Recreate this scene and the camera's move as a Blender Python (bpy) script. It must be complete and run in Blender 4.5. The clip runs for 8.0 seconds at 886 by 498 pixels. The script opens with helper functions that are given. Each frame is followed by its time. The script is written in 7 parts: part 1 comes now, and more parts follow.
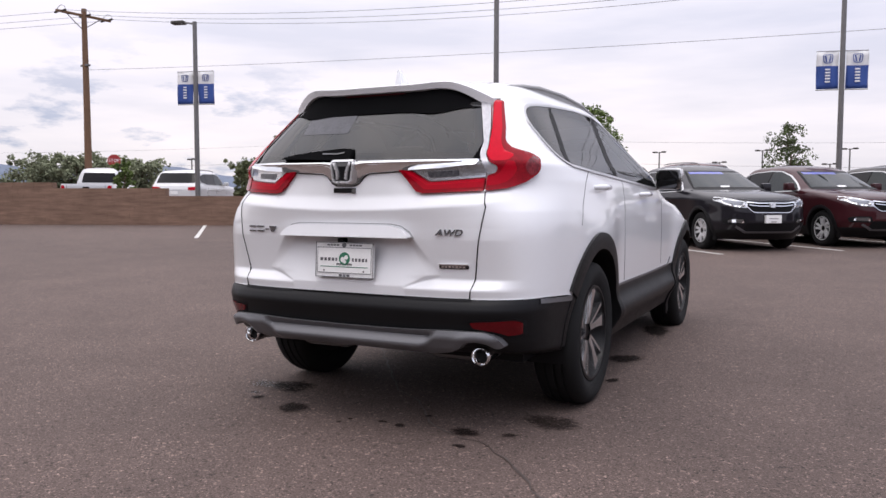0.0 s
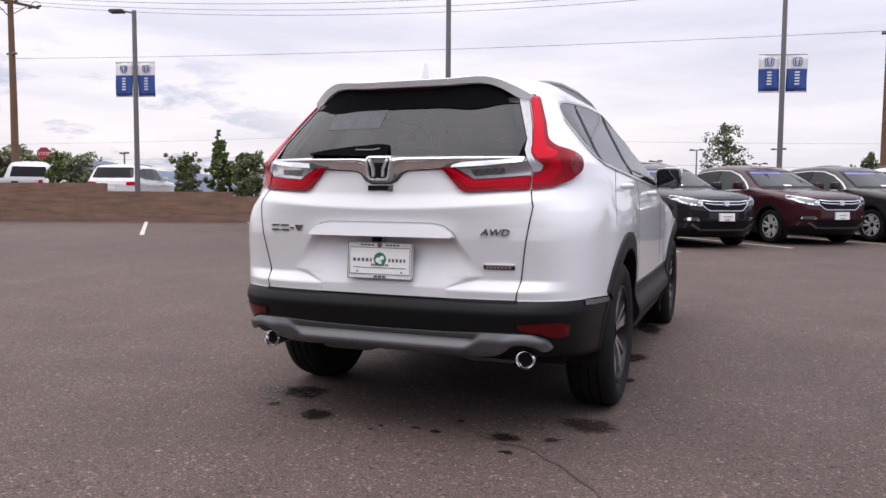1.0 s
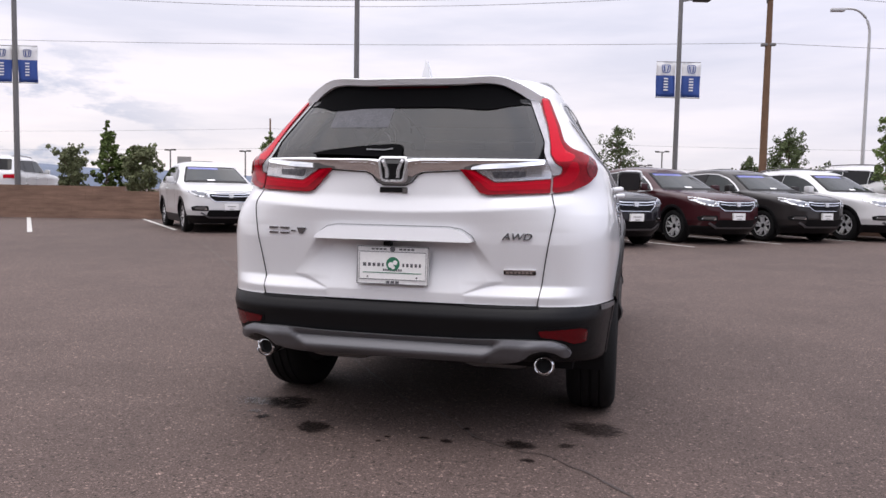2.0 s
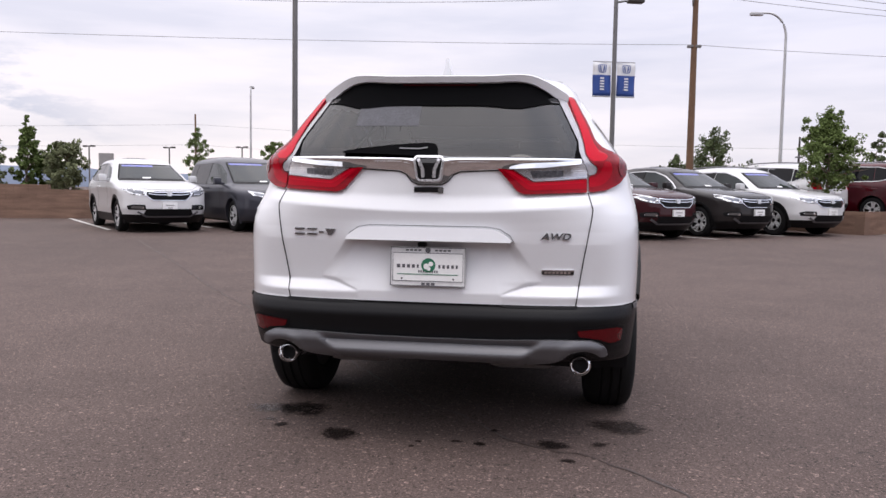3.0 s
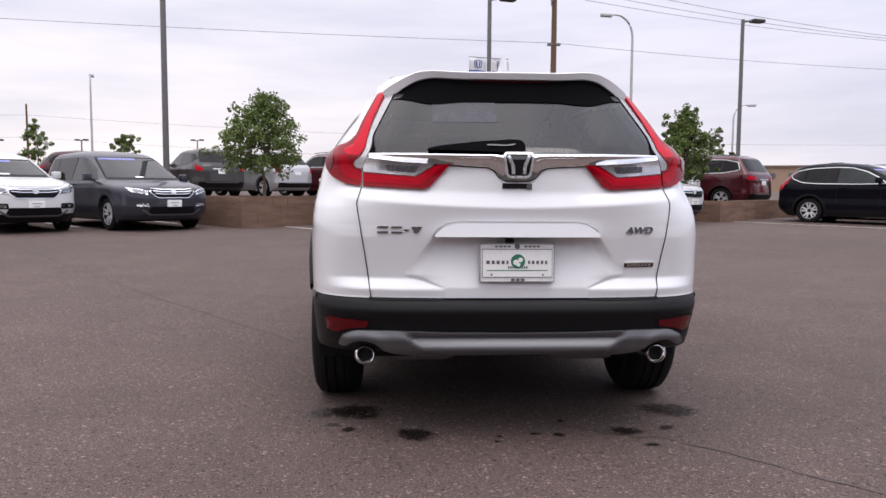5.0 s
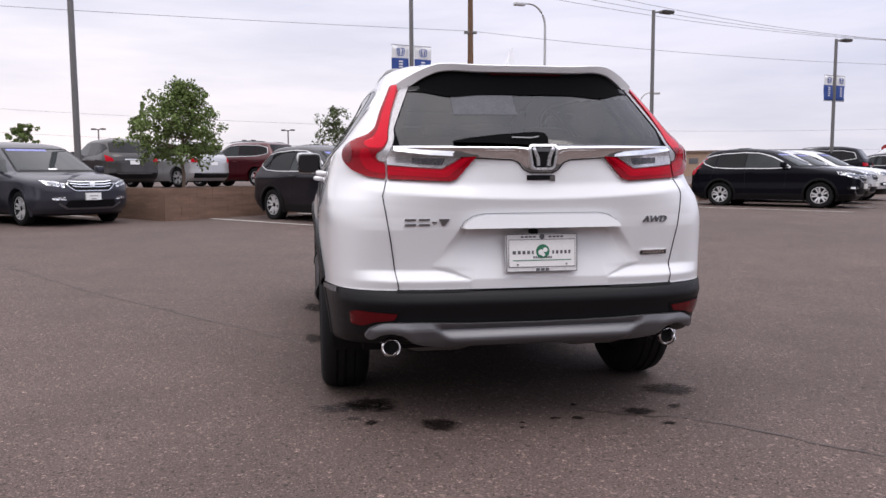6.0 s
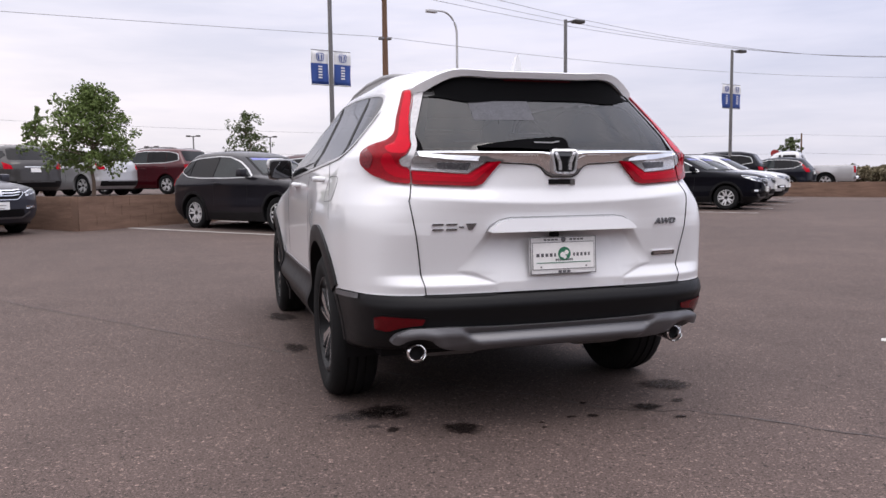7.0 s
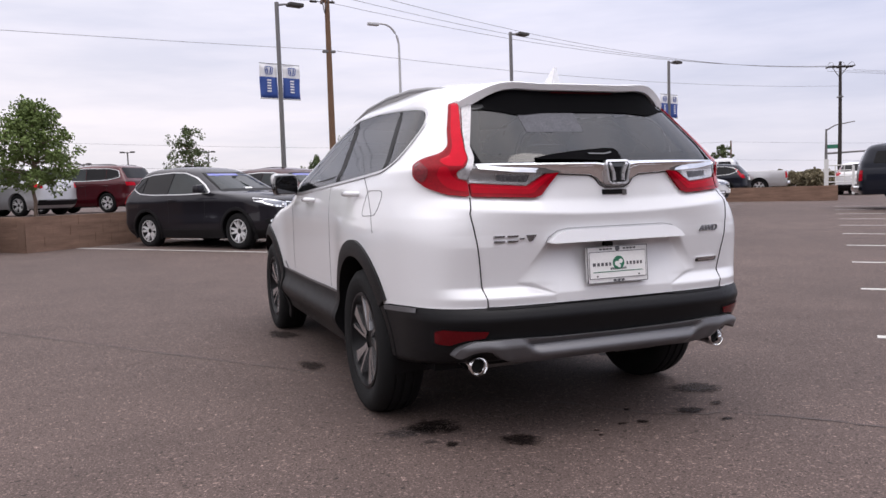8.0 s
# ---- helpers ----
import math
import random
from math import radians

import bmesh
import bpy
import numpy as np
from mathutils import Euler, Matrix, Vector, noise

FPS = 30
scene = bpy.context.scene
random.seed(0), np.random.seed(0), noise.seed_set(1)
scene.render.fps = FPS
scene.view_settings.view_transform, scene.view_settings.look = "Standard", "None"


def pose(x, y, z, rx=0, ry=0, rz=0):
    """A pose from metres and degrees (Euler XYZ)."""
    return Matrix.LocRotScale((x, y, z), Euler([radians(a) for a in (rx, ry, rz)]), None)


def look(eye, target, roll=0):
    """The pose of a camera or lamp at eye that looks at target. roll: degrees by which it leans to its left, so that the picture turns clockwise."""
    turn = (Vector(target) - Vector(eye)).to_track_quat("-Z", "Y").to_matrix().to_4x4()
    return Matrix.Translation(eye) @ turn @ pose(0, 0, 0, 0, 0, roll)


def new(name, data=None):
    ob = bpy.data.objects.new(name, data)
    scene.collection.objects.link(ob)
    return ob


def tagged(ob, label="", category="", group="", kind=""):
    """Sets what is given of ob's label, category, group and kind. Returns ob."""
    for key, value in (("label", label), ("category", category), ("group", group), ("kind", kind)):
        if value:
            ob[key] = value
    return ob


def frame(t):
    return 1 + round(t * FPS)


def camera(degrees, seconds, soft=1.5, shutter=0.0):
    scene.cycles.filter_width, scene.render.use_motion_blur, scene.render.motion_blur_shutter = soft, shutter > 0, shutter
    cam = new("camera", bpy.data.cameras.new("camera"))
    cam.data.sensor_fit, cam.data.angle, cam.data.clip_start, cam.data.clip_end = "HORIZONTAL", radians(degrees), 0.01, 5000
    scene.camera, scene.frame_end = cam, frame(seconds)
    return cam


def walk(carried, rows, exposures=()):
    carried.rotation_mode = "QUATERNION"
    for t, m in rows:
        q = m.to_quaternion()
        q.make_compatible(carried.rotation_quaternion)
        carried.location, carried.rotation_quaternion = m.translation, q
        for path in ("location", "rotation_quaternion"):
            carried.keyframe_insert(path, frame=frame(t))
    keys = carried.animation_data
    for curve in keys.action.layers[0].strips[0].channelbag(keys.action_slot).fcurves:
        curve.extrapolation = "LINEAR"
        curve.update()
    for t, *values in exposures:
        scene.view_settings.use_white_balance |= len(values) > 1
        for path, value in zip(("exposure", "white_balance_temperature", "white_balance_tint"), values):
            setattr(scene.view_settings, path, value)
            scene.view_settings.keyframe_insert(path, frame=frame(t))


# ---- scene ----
cam = camera(60.0, 8.0)
PATH = [
    (0, (1.922, -2.872, 1.035), (1.031, -1.086, 0.904), 0.1),
    (0.5, (1.679, -2.919, 1.044), (0.866, -1.097, 0.91), 0.1),
    (1, (1.465, -2.951, 1.04), (0.726, -1.097, 0.901), 0.4),
    (1.5, (1.174, -3.004, 1.047), (0.573, -1.101, 0.908), 1.1),
    (1.7, (1.072, -3.007, 1.057), (0.53, -1.087, 0.916), 1.1),
    (2.8, (0.584, -3.043, 1.057), (0.271, -1.073, 0.912), 0.9),
    (3, (0.487, -3.046, 1.06), (0.21, -1.071, 0.913), 0.9),
    (3.5, (0.233, -3.073, 1.065), (0.058, -1.086, 0.913), 1.2),
    (4, (-0.006, -3.124, 1.071), (-0.103, -1.132, 0.923), 2.0),
    (4.5, (-0.246, -3.105, 1.051), (-0.234, -1.111, 0.904), 2.7),
    (4.7, (-0.345, -3.098, 1.057), (-0.292, -1.104, 0.906), 1.5),
    (5.8, (-0.84, -3.052, 1.075), (-0.547, -1.082, 0.89), 0.0),
    (6, (-0.953, -3.058, 1.083), (-0.608, -1.097, 0.891), -0.3),
    (6.5, (-1.179, -3.02, 1.077), (-0.714, -1.085, 0.884), -0.5),
    (7, (-1.433, -2.959, 1.083), (-0.852, -1.053, 0.904), -0.7),
    (7.5, (-1.657, -2.885, 1.097), (-0.988, -1.007, 0.935), -1.7),
    (8, (-1.907, -2.787, 1.098), (-1.172, -0.933, 0.946), -1.8),
]
walk(cam, [(t, look(eye, target, roll)) for t, eye, target, roll in PATH], [(0.0, -0.05, 6600, 13.5), (8.0, -0.05, 6600, 13.5)])

# ---------------------------------------------------------------- light
SUN_EL, SUN_AZ = 64.0, 148.0
world = bpy.data.worlds.new("overcast_sky")
scene.world = world
world.use_nodes = True


def build_world():
    nt = world.node_tree
    nt.nodes.clear()
    out = nt.nodes.new("ShaderNodeOutputWorld")
    bg = nt.nodes.new("ShaderNodeBackground")
    sky = nt.nodes.new("ShaderNodeTexSky")
    sky.sky_type, sky.sun_disc = "NISHITA", False
    sky.sun_elevation, sky.sun_rotation = radians(SUN_EL), radians(SUN_AZ)
    dim = nt.nodes.new("ShaderNodeVectorMath")
    dim.operation = "SCALE"
    dim.inputs["Scale"].default_value = 0.10
    nt.links.new(sky.outputs[0], dim.inputs[0])
    tc = nt.nodes.new("ShaderNodeTexCoord")
    sep = nt.nodes.new("ShaderNodeSeparateXYZ")
    nt.links.new(tc.outputs["Generated"], sep.inputs[0])
    # the cloud deck: brighter overhead than at the horizon
    up = nt.nodes.new("ShaderNodeValToRGB")
    up.color_ramp.elements[0].position, up.color_ramp.elements[0].color = 0.0, (1.03, 0.98, 0.985, 1)
    up.color_ramp.elements[1].position, up.color_ramp.elements[1].color = 1.0, (2.7, 2.7, 2.8, 1)
    mid = up.color_ramp.elements.new(0.2)
    mid.color = (0.955, 0.955, 1.055, 1)
    mid2 = up.color_ramp.elements.new(0.45)
    mid2.color = (1.25, 1.25, 1.32, 1)
    mid3 = up.color_ramp.elements.new(0.72)
    mid3.color = (2.0, 2.0, 2.1, 1)
    nt.links.new(sep.outputs["Z"], up.inputs[0])
    mp = nt.nodes.new("ShaderNodeMapping")
    mp.inputs["Scale"].default_value = (1.0, 1.0, 6.5)
    nt.links.new(tc.outputs["Generated"], mp.inputs[0])
    nz = nt.nodes.new("ShaderNodeTexNoise")
    nz.inputs["Scale"].default_value, nz.inputs["Detail"].default_value = 2.6, 5
    nz.inputs["Roughness"].default_value = 0.55
    nt.links.new(mp.outputs[0], nz.inputs[0])
    ramp = nt.nodes.new("ShaderNodeValToRGB")
    ramp.color_ramp.elements[0].position, ramp.color_ramp.elements[0].color = 0.33, (0.86, 0.885, 0.93, 1)
    ramp.color_ramp.elements[1].position, ramp.color_ramp.elements[1].color = 0.60, (1.08, 1.07, 1.07, 1)
    nt.links.new(nz.outputs[0], ramp.inputs[0])
    mul = nt.nodes.new("ShaderNodeMix")
    mul.data_type, mul.blend_type = "RGBA", "MULTIPLY"
    mul.inputs["Factor"].default_value = 1.0
    nt.links.new(up.outputs[0], mul.inputs["A"])
    nt.links.new(ramp.outputs[0], mul.inputs["B"])
    # towards the east the deck is thinner, bluer and a little darker
    east = nt.nodes.new("ShaderNodeValToRGB")
    east.color_ramp.elements[0].position, east.color_ramp.elements[0].color = 0.0, (1.04, 1.03, 1.02, 1)
    east.color_ramp.elements[1].position, east.color_ramp.elements[1].color = 1.0, (0.80, 0.84, 0.93, 1)
    half = nt.nodes.new("ShaderNodeMapRange")
    half.inputs["From Min"].default_value, half.inputs["From Max"].default_value = -0.2, 0.85
    nt.links.new(sep.outputs["X"], half.inputs[0])
    nt.links.new(half.outputs[0], east.inputs[0])
    mul2 = nt.nodes.new("ShaderNodeMix")
    mul2.data_type, mul2.blend_type = "RGBA", "MULTIPLY"
    mul2.inputs["Factor"].default_value = 1.0
    nt.links.new(mul.outputs["Result"], mul2.inputs["A"])
    nt.links.new(east.outputs[0], mul2.inputs["B"])
    # low grey-blue cumulus in the west
    mp2 = nt.nodes.new("ShaderNodeMapping")
    mp2.inputs["Scale"].default_value = (1.0, 1.0, 3.2)
    nt.links.new(tc.outputs["Generated"], mp2.inputs[0])
    puff = nt.nodes.new("ShaderNodeTexNoise")
    puff.inputs["Scale"].default_value, puff.inputs["Detail"].default_value, puff.inputs["Roughness"].default_value = 9.0, 6, 0.6
    nt.links.new(mp2.outputs[0], puff.inputs[0])

    def span(src, lo, hi):
        r = nt.nodes.new("ShaderNodeMapRange")
        r.inputs["From Min"].default_value, r.inputs["From Max"].default_value = lo, hi
        nt.links.new(src, r.inputs[0])
        return r.outputs[0]

    def product(a, b):
        r = nt.nodes.new("ShaderNodeMath")
        r.operation = "MULTIPLY"
        nt.links.new(a, r.inputs[0])
        nt.links.new(b, r.inputs[1])
        return r.outputs[0]
    where = product(product(span(sep.outputs["X"], -0.50, -0.64), span(sep.outputs["Z"], 0.20, 0.10)), span(puff.outputs[0], 0.53, 0.63))
    mul3 = nt.nodes.new("ShaderNodeMix")
    mul3.data_type, mul3.blend_type = "RGBA", "MULTIPLY"
    mul3.inputs["B"].default_value = (0.58, 0.65, 0.76, 1)
    nt.links.new(where, mul3.inputs["Factor"])
    nt.links.new(mul2.outputs["Result"], mul3.inputs["A"])
    # thin spots let a little of the blue sky through
    mix = nt.nodes.new("ShaderNodeMix")
    mix.data_type = "RGBA"
    mix.inputs["Factor"].default_value = 0.07
    nt.links.new(mul3.outputs["Result"], mix.inputs["A"])
    nt.links.new(dim.outputs[0], mix.inputs["B"])
    nt.links.new(mix.outputs["Result"], bg.inputs[0])
    bg.inputs[1].default_value = 1.0
    nt.links.new(bg.outputs[0], out.inputs[0])


build_world()
sun = new("sun", bpy.data.lights.new("sun", "SUN"))
sun.data.energy, sun.data.angle, sun.data.color = 0.65, radians(26), (1.0, 0.96, 0.9)
sun.rotation_euler = (radians(90 - SUN_EL), 0, radians(180 - SUN_AZ))

# ---------------------------------------------------------------- materials
MATS = {}


def mat(name, color, rough=0.5, metal=0.0, spread=0.12, scale=8.0, bump=0.0, fine=120.0, coat=0.0, vary=0.0, spec=0.5, fleck=0.0, dirt=0.0):
    """A surface with two scales of variation: blotches (scale) and grain (fine), with optional relief, lacquer and random shade per piece."""
    if name in MATS:
        return MATS[name]
    m = bpy.data.materials.new(name)
    m.use_nodes = True
    nt = m.node_tree
    b = nt.nodes["Principled BSDF"]
    b.inputs["Roughness"].default_value, b.inputs["Metallic"].default_value = rough, metal
    b.inputs["Coat Weight"].default_value, b.inputs["Coat Roughness"].default_value = coat, 0.03
    b.inputs["Specular IOR Level"].default_value = spec
    tc = nt.nodes.new("ShaderNodeTexCoord")
    n1 = nt.nodes.new("ShaderNodeTexNoise")
    n1.inputs["Scale"].default_value, n1.inputs["Detail"].default_value = scale, 4
    n2 = nt.nodes.new("ShaderNodeTexNoise")
    n2.inputs["Scale"].default_value, n2.inputs["Detail"].default_value = fine, 2
    nt.links.new(tc.outputs["Object"], n1.inputs[0])
    nt.links.new(tc.outputs["Object"], n2.inputs[0])
    add = nt.nodes.new("ShaderNodeMath")
    add.operation = "ADD"
    nt.links.new(n1.outputs[0], add.inputs[0])
    nt.links.new(n2.outputs[0], add.inputs[1])
    value = add.outputs[0]
    if vary:
        info = nt.nodes.new("ShaderNodeObjectInfo")
        geo = nt.nodes.new("ShaderNodeNewGeometry")
        rnd = nt.nodes.new("ShaderNodeMath")
        rnd.operation = "ADD"
        nt.links.new(info.outputs["Random"], rnd.inputs[0])
        nt.links.new(geo.outputs["Random Per Island"], rnd.inputs[1])
        fr = nt.nodes.new("ShaderNodeMath")
        fr.operation = "FRACT"
        nt.links.new(rnd.outputs[0], fr.inputs[0])
        v = nt.nodes.new("ShaderNodeMath")
        v.operation = "MULTIPLY_ADD"
        v.inputs[1].default_value = vary
        nt.links.new(fr.outputs[0], v.inputs[0])
        nt.links.new(value, v.inputs[2])
        value = v.outputs[0]
    ramp = nt.nodes.new("ShaderNodeMapRange")
    ramp.inputs["From Min"].default_value, ramp.inputs["From Max"].default_value = 0.55, 1.45 + vary
    ramp.inputs["To Min"].default_value, ramp.inputs["To Max"].default_value = 1 - spread, 1 + spread
    nt.links.new(value, ramp.inputs[0])
    sc = nt.nodes.new("ShaderNodeVectorMath")
    sc.operation = "SCALE"
    sc.inputs[0].default_value = color[:3]
    nt.links.new(ramp.outputs[0], sc.inputs["Scale"])
    nt.links.new(sc.outputs[0], b.inputs["Base Color"])
    rr = nt.nodes.new("ShaderNodeMapRange")
    rr.inputs["To Min"].default_value, rr.inputs["To Max"].default_value = max(0.0, rough * 0.85), min(1.0, rough * 1.15)
    nt.links.new(n1.outputs[0], rr.inputs[0])
    nt.links.new(rr.outputs[0], b.inputs["Roughness"])
    if bump:
        bp = nt.nodes.new("ShaderNodeBump")
        bp.inputs["Strength"].default_value, bp.inputs["Distance"].default_value = 1.0, bump
        nt.links.new(n2.outputs[0], bp.inputs["Height"])
        nt.links.new(bp.outputs[0], b.inputs["Normal"])
    MATS[name] = m
    return m


BADGE = mat("bright_badge_metal", (0.62, 0.62, 0.63), 0.28, 0.7, 0.05, 30)
BRIGHTTRIM = mat("bright_window_trim", (0.55, 0.55, 0.56), 0.3, 0.7, 0.05, 30)
RECESS = mat("matt_black_recess", (0.003, 0.003, 0.0035), 0.9, 0, 0.1, 8, spec=0.05)
PEARL = mat("pearl_white_paint", (0.775, 0.782, 0.80), 0.38, 0.0, 0.012, 3, coat=1.0, spec=0.3)
WHITE = mat("white_paint", (0.66, 0.66, 0.665), 0.3, 0.0, 0.015, 3, coat=0.7)
CHARCOAL = mat("charcoal_paint", (0.016, 0.015, 0.019), 0.3, 0.1, 0.06, 3, coat=0.7, spec=0.02)
MAROON = mat("maroon_paint", (0.044, 0.011, 0.014), 0.3, 0.1, 0.06, 3, coat=0.7, spec=0.02)
GUNMETAL = mat("gunmetal_paint", (0.030, 0.027, 0.027), 0.3, 0.1, 0.06, 3, coat=0.7, spec=0.02)
SLATE = mat("slate_blue_paint", (0.050, 0.051, 0.064), 0.3, 0.2, 0.06, 3, coat=0.6, spec=0.02)
BLACKP = mat("black_paint", (0.005, 0.0052, 0.0085), 0.25, 0.0, 0.06, 3, coat=0.17, spec=0.02)
RED = mat("deep_red_paint", (0.062, 0.005, 0.009), 0.3, 0.2, 0.06, 3, coat=1.0, spec=0.02)
SILVER = mat("silver_paint", (0.50, 0.50, 0.51), 0.3, 0.4, 0.04, 3, coat=1.0, spec=0.12)
NAVY = mat("dark_navy_paint", (0.012, 0.014, 0.022), 0.3, 0.1, 0.06, 3, coat=0.5, spec=0.02)
GREYP = mat("grey_paint", (0.06, 0.057, 0.057), 0.3, 0.2, 0.05, 3, coat=0.6, spec=0.02)
CLAD = mat("grained_black_plastic", (0.0075, 0.0075, 0.0085), 0.42, 0, 0.15, 10, 0.0004, 900, spec=0.20)
SATIN = mat("satin_grey_trim", (0.13, 0.13, 0.138), 0.36, 0.35, 0.06, 6)
BLACK = mat("matt_black_plastic", (0.005, 0.005, 0.006), 0.6, 0, 0.1, 8, spec=0.2)
GLOSSBLACK = mat("gloss_black_trim", (0.006, 0.006, 0.007), 0.12, 0, 0.05, 8, coat=0.6)
CHROME = mat("chrome", (0.86, 0.87, 0.88), 0.04, 1.0, 0.02, 6)
RUBBER = mat("tyre_rubber", (0.0105, 0.0105, 0.011), 0.8, 0, 0.25, 14, 0.001, 260, spec=0.2)
RIMDARK = mat("black_alloy", (0.008, 0.008, 0.009), 0.35, 0.0, 0.1, 12, spec=0.25)
RIMFACE = mat("machined_alloy", (0.58, 0.58, 0.59), 0.14, 0.9, 0.06, 20)
RIMSILVER = mat("silver_alloy", (0.74, 0.74, 0.75), 0.30, 0.3, 0.06, 20)
GLASS = mat("privacy_glass", (0.005, 0.0048, 0.006), 0.02, 0, 0.15, 2, spec=0.19)
SCREEN = mat("windscreen_glass", (0.022, 0.027, 0.028), 0.02, 0, 0.5, 2.0, spec=0.24)
REDLENS = mat("red_lamp_lens", (0.40, 0.003, 0.014), 0.10, 0, 0.14, 14, coat=0.06, spec=0.06)
REDBODY = mat("deep_red_lens", (0.245, 0.0015, 0.008), 0.07, 0, 0.35, 18, coat=0.12, spec=0.08)
REDGUIDE = mat("bright_red_light_guide", (0.54, 0.006, 0.022), 0.12, 0, 0.10, 20, coat=0.05, spec=0.05)
REDCORNER = mat("mottled_corner_lens", (0.16, 0.012, 0.018), 0.12, 0, 0.9, 38, fine=200, coat=0.3, spec=0.1)
REFLECTRED = mat("bumper_reflector_red", (0.105, 0.002, 0.005), 0.12, 0, 0.2, 30, spec=0.3)
GAP = mat("dark_door_gap", (0.03, 0.03, 0.032), 0.7, 0, 0.1, 8, spec=0.1)
SEAM = mat("panel_gap", (0.13, 0.13, 0.135), 0.7, 0, 0.1, 8, spec=0.2)
RAIL = mat("silver_rail", (0.27, 0.27, 0.275), 0.4, 0.4, 0.06, 6)
REDMID = mat("mid_red_lens", (0.38, 0.003, 0.011), 0.06, 0, 0.15, 10, coat=0.15, spec=0.09)
DARKMIRROR = mat("dark_mirror", (0.24, 0.25, 0.27), 0.02, 1.0, 0.02, 4)
BLUEFILM = mat("blue_film", (0.06, 0.08, 0.42), 0.3, 0, 0.05, 10, coat=0.5)
PLATEW = mat("white_plate", (0.84, 0.84, 0.83), 0.35, 0, 0.05, 30)
FRAMEW = mat("white_plate_surround", (0.70, 0.70, 0.70), 0.4, 0, 0.1, 60)
INK = mat("dark_ink", (0.10, 0.10, 0.11), 0.5, 0, 0.1, 20)
GREENINK = mat("green_ink", (0.02, 0.17, 0.09), 0.5, 0, 0.25, 40)
GALV = mat("galvanised_steel", (0.17, 0.165, 0.165), 0.5, 0.5, 0.15, 3)
LAMPHEAD = mat("dark_bronze_metal", (0.05, 0.045, 0.04), 0.5, 0.3, 0.1, 5)
PALEPOLE = mat("pale_aluminium", (0.5, 0.5, 0.5), 0.45, 0.5, 0.08, 3)
DARKTIMBER = mat("dark_tarred_timber", (0.030, 0.024, 0.022), 0.85, 0, 0.3, 1.5, 0.006, 30)
TIMBER = mat("weathered_pole_timber", (0.15, 0.085, 0.05), 0.85, 0, 0.35, 1.5, 0.006, 30)
BANNERW = mat("white_banner_cloth", (0.75, 0.75, 0.76), 0.7, 0, 0.05, 6)
BANNERB = mat("blue_banner_cloth", (0.030, 0.075, 0.29), 0.7, 0, 0.08, 6)
BARK = mat("bark", (0.16, 0.115, 0.085), 0.9, 0, 0.3, 12, 0.01, 60)
CABLE = mat("cable_sheath", (0.17, 0.17, 0.18), 0.6, 0, 0.1, 4)
PAINTLINE = mat("worn_line_paint", (0.52, 0.51, 0.48), 0.7, 0, 0.25, 9, fine=80)
STOPRED = mat("sign_red", (0.30, 0.02, 0.02), 0.5, 0, 0.05, 8)
SIGNBACK = mat("sign_metal", (0.35, 0.34, 0.33), 0.5, 0.5, 0.1, 8)


SEALER = mat("crack_sealer", (0.058, 0.043, 0.038), 0.6, 0, 0.3, 9)
TEALROOF = mat("teal_metal_roof", (0.06, 0.16, 0.20), 0.5, 0.2, 0.1, 2)
SIGNGREEN = mat("sign_green", (0.02, 0.16, 0.10), 0.5, 0, 0.05, 8)
GATEWHITE = mat("white_gate_paint", (0.66, 0.66, 0.64), 0.5, 0, 0.1, 6)
# for the unseen wall behind the camera, kept dark for its reflection in chrome
REFLECTDARK = mat("dark_reflected_wall", (0.085, 0.075, 0.070), 0.5, 0, 0.15, 0.6)
STUCCO = mat("tan_stucco", (0.36, 0.25, 0.18), 0.9, 0, 0.1, 2)
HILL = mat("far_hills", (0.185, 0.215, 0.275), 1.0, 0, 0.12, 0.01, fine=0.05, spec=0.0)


def faceted_mat(name, color, scale, depth, rough=0.10, metal=0.9):
    """A bright lamp reflector broken into small facets under a clear lens."""
    m = mat(name, color, rough, metal, 0.25, 30, fine=90, coat=1.0)
    nt = m.node_tree
    tc = nt.nodes.new("ShaderNodeTexCoord")
    vor = nt.nodes.new("ShaderNodeTexVoronoi")
    vor.inputs["Scale"].default_value = scale
    nt.links.new(tc.outputs["Object"], vor.inputs[0])
    bp = nt.nodes.new("ShaderNodeBump")
    bp.inputs["Strength"].default_value, bp.inputs["Distance"].default_value = 1.0, depth
    nt.links.new(vor.outputs["Distance"], bp.inputs["Height"])
    nt.links.new(bp.outputs[0], nt.nodes["Principled BSDF"].inputs["Normal"])
    return m


CLEARLENS = mat("clear_lamp_lens", (0.66, 0.66, 0.68), 0.16, 0.75, 0.35, 26, fine=160, coat=1.0)
BOWL = mat("lamp_bowl_reflector", (0.16, 0.16, 0.17), 0.3, 0.9, 0.75, 70, fine=200)
ARMLENS = mat("clear_lens_strip", (0.40, 0.39, 0.40), 0.25, 0.6, 0.35, 60, fine=240, coat=0.3)
HEADLENS = faceted_mat("headlamp_lens", (0.55, 0.56, 0.58), 16, 0.03)


def leaf_mat(name, color):
    m = mat(name, color, 0.6, 0, 0.36, 0.9, fine=7.0, vary=0.8, spec=0.12)
    return m


LEAF_BRIGHT = leaf_mat("maple_leaf", (0.126, 0.172, 0.056))
LEAF_DARK = leaf_mat("juniper_leaf", (0.092, 0.118, 0.054))
LEAF_JUNIPER = leaf_mat("juniper_scrub_leaf", (0.155, 0.172, 0.090))
LEAF_GREY = leaf_mat("far_scrub_leaf", (0.200, 0.220, 0.140))
LEAF_OLIVE = leaf_mat("dry_scrub_leaf", (0.175, 0.150, 0.095))


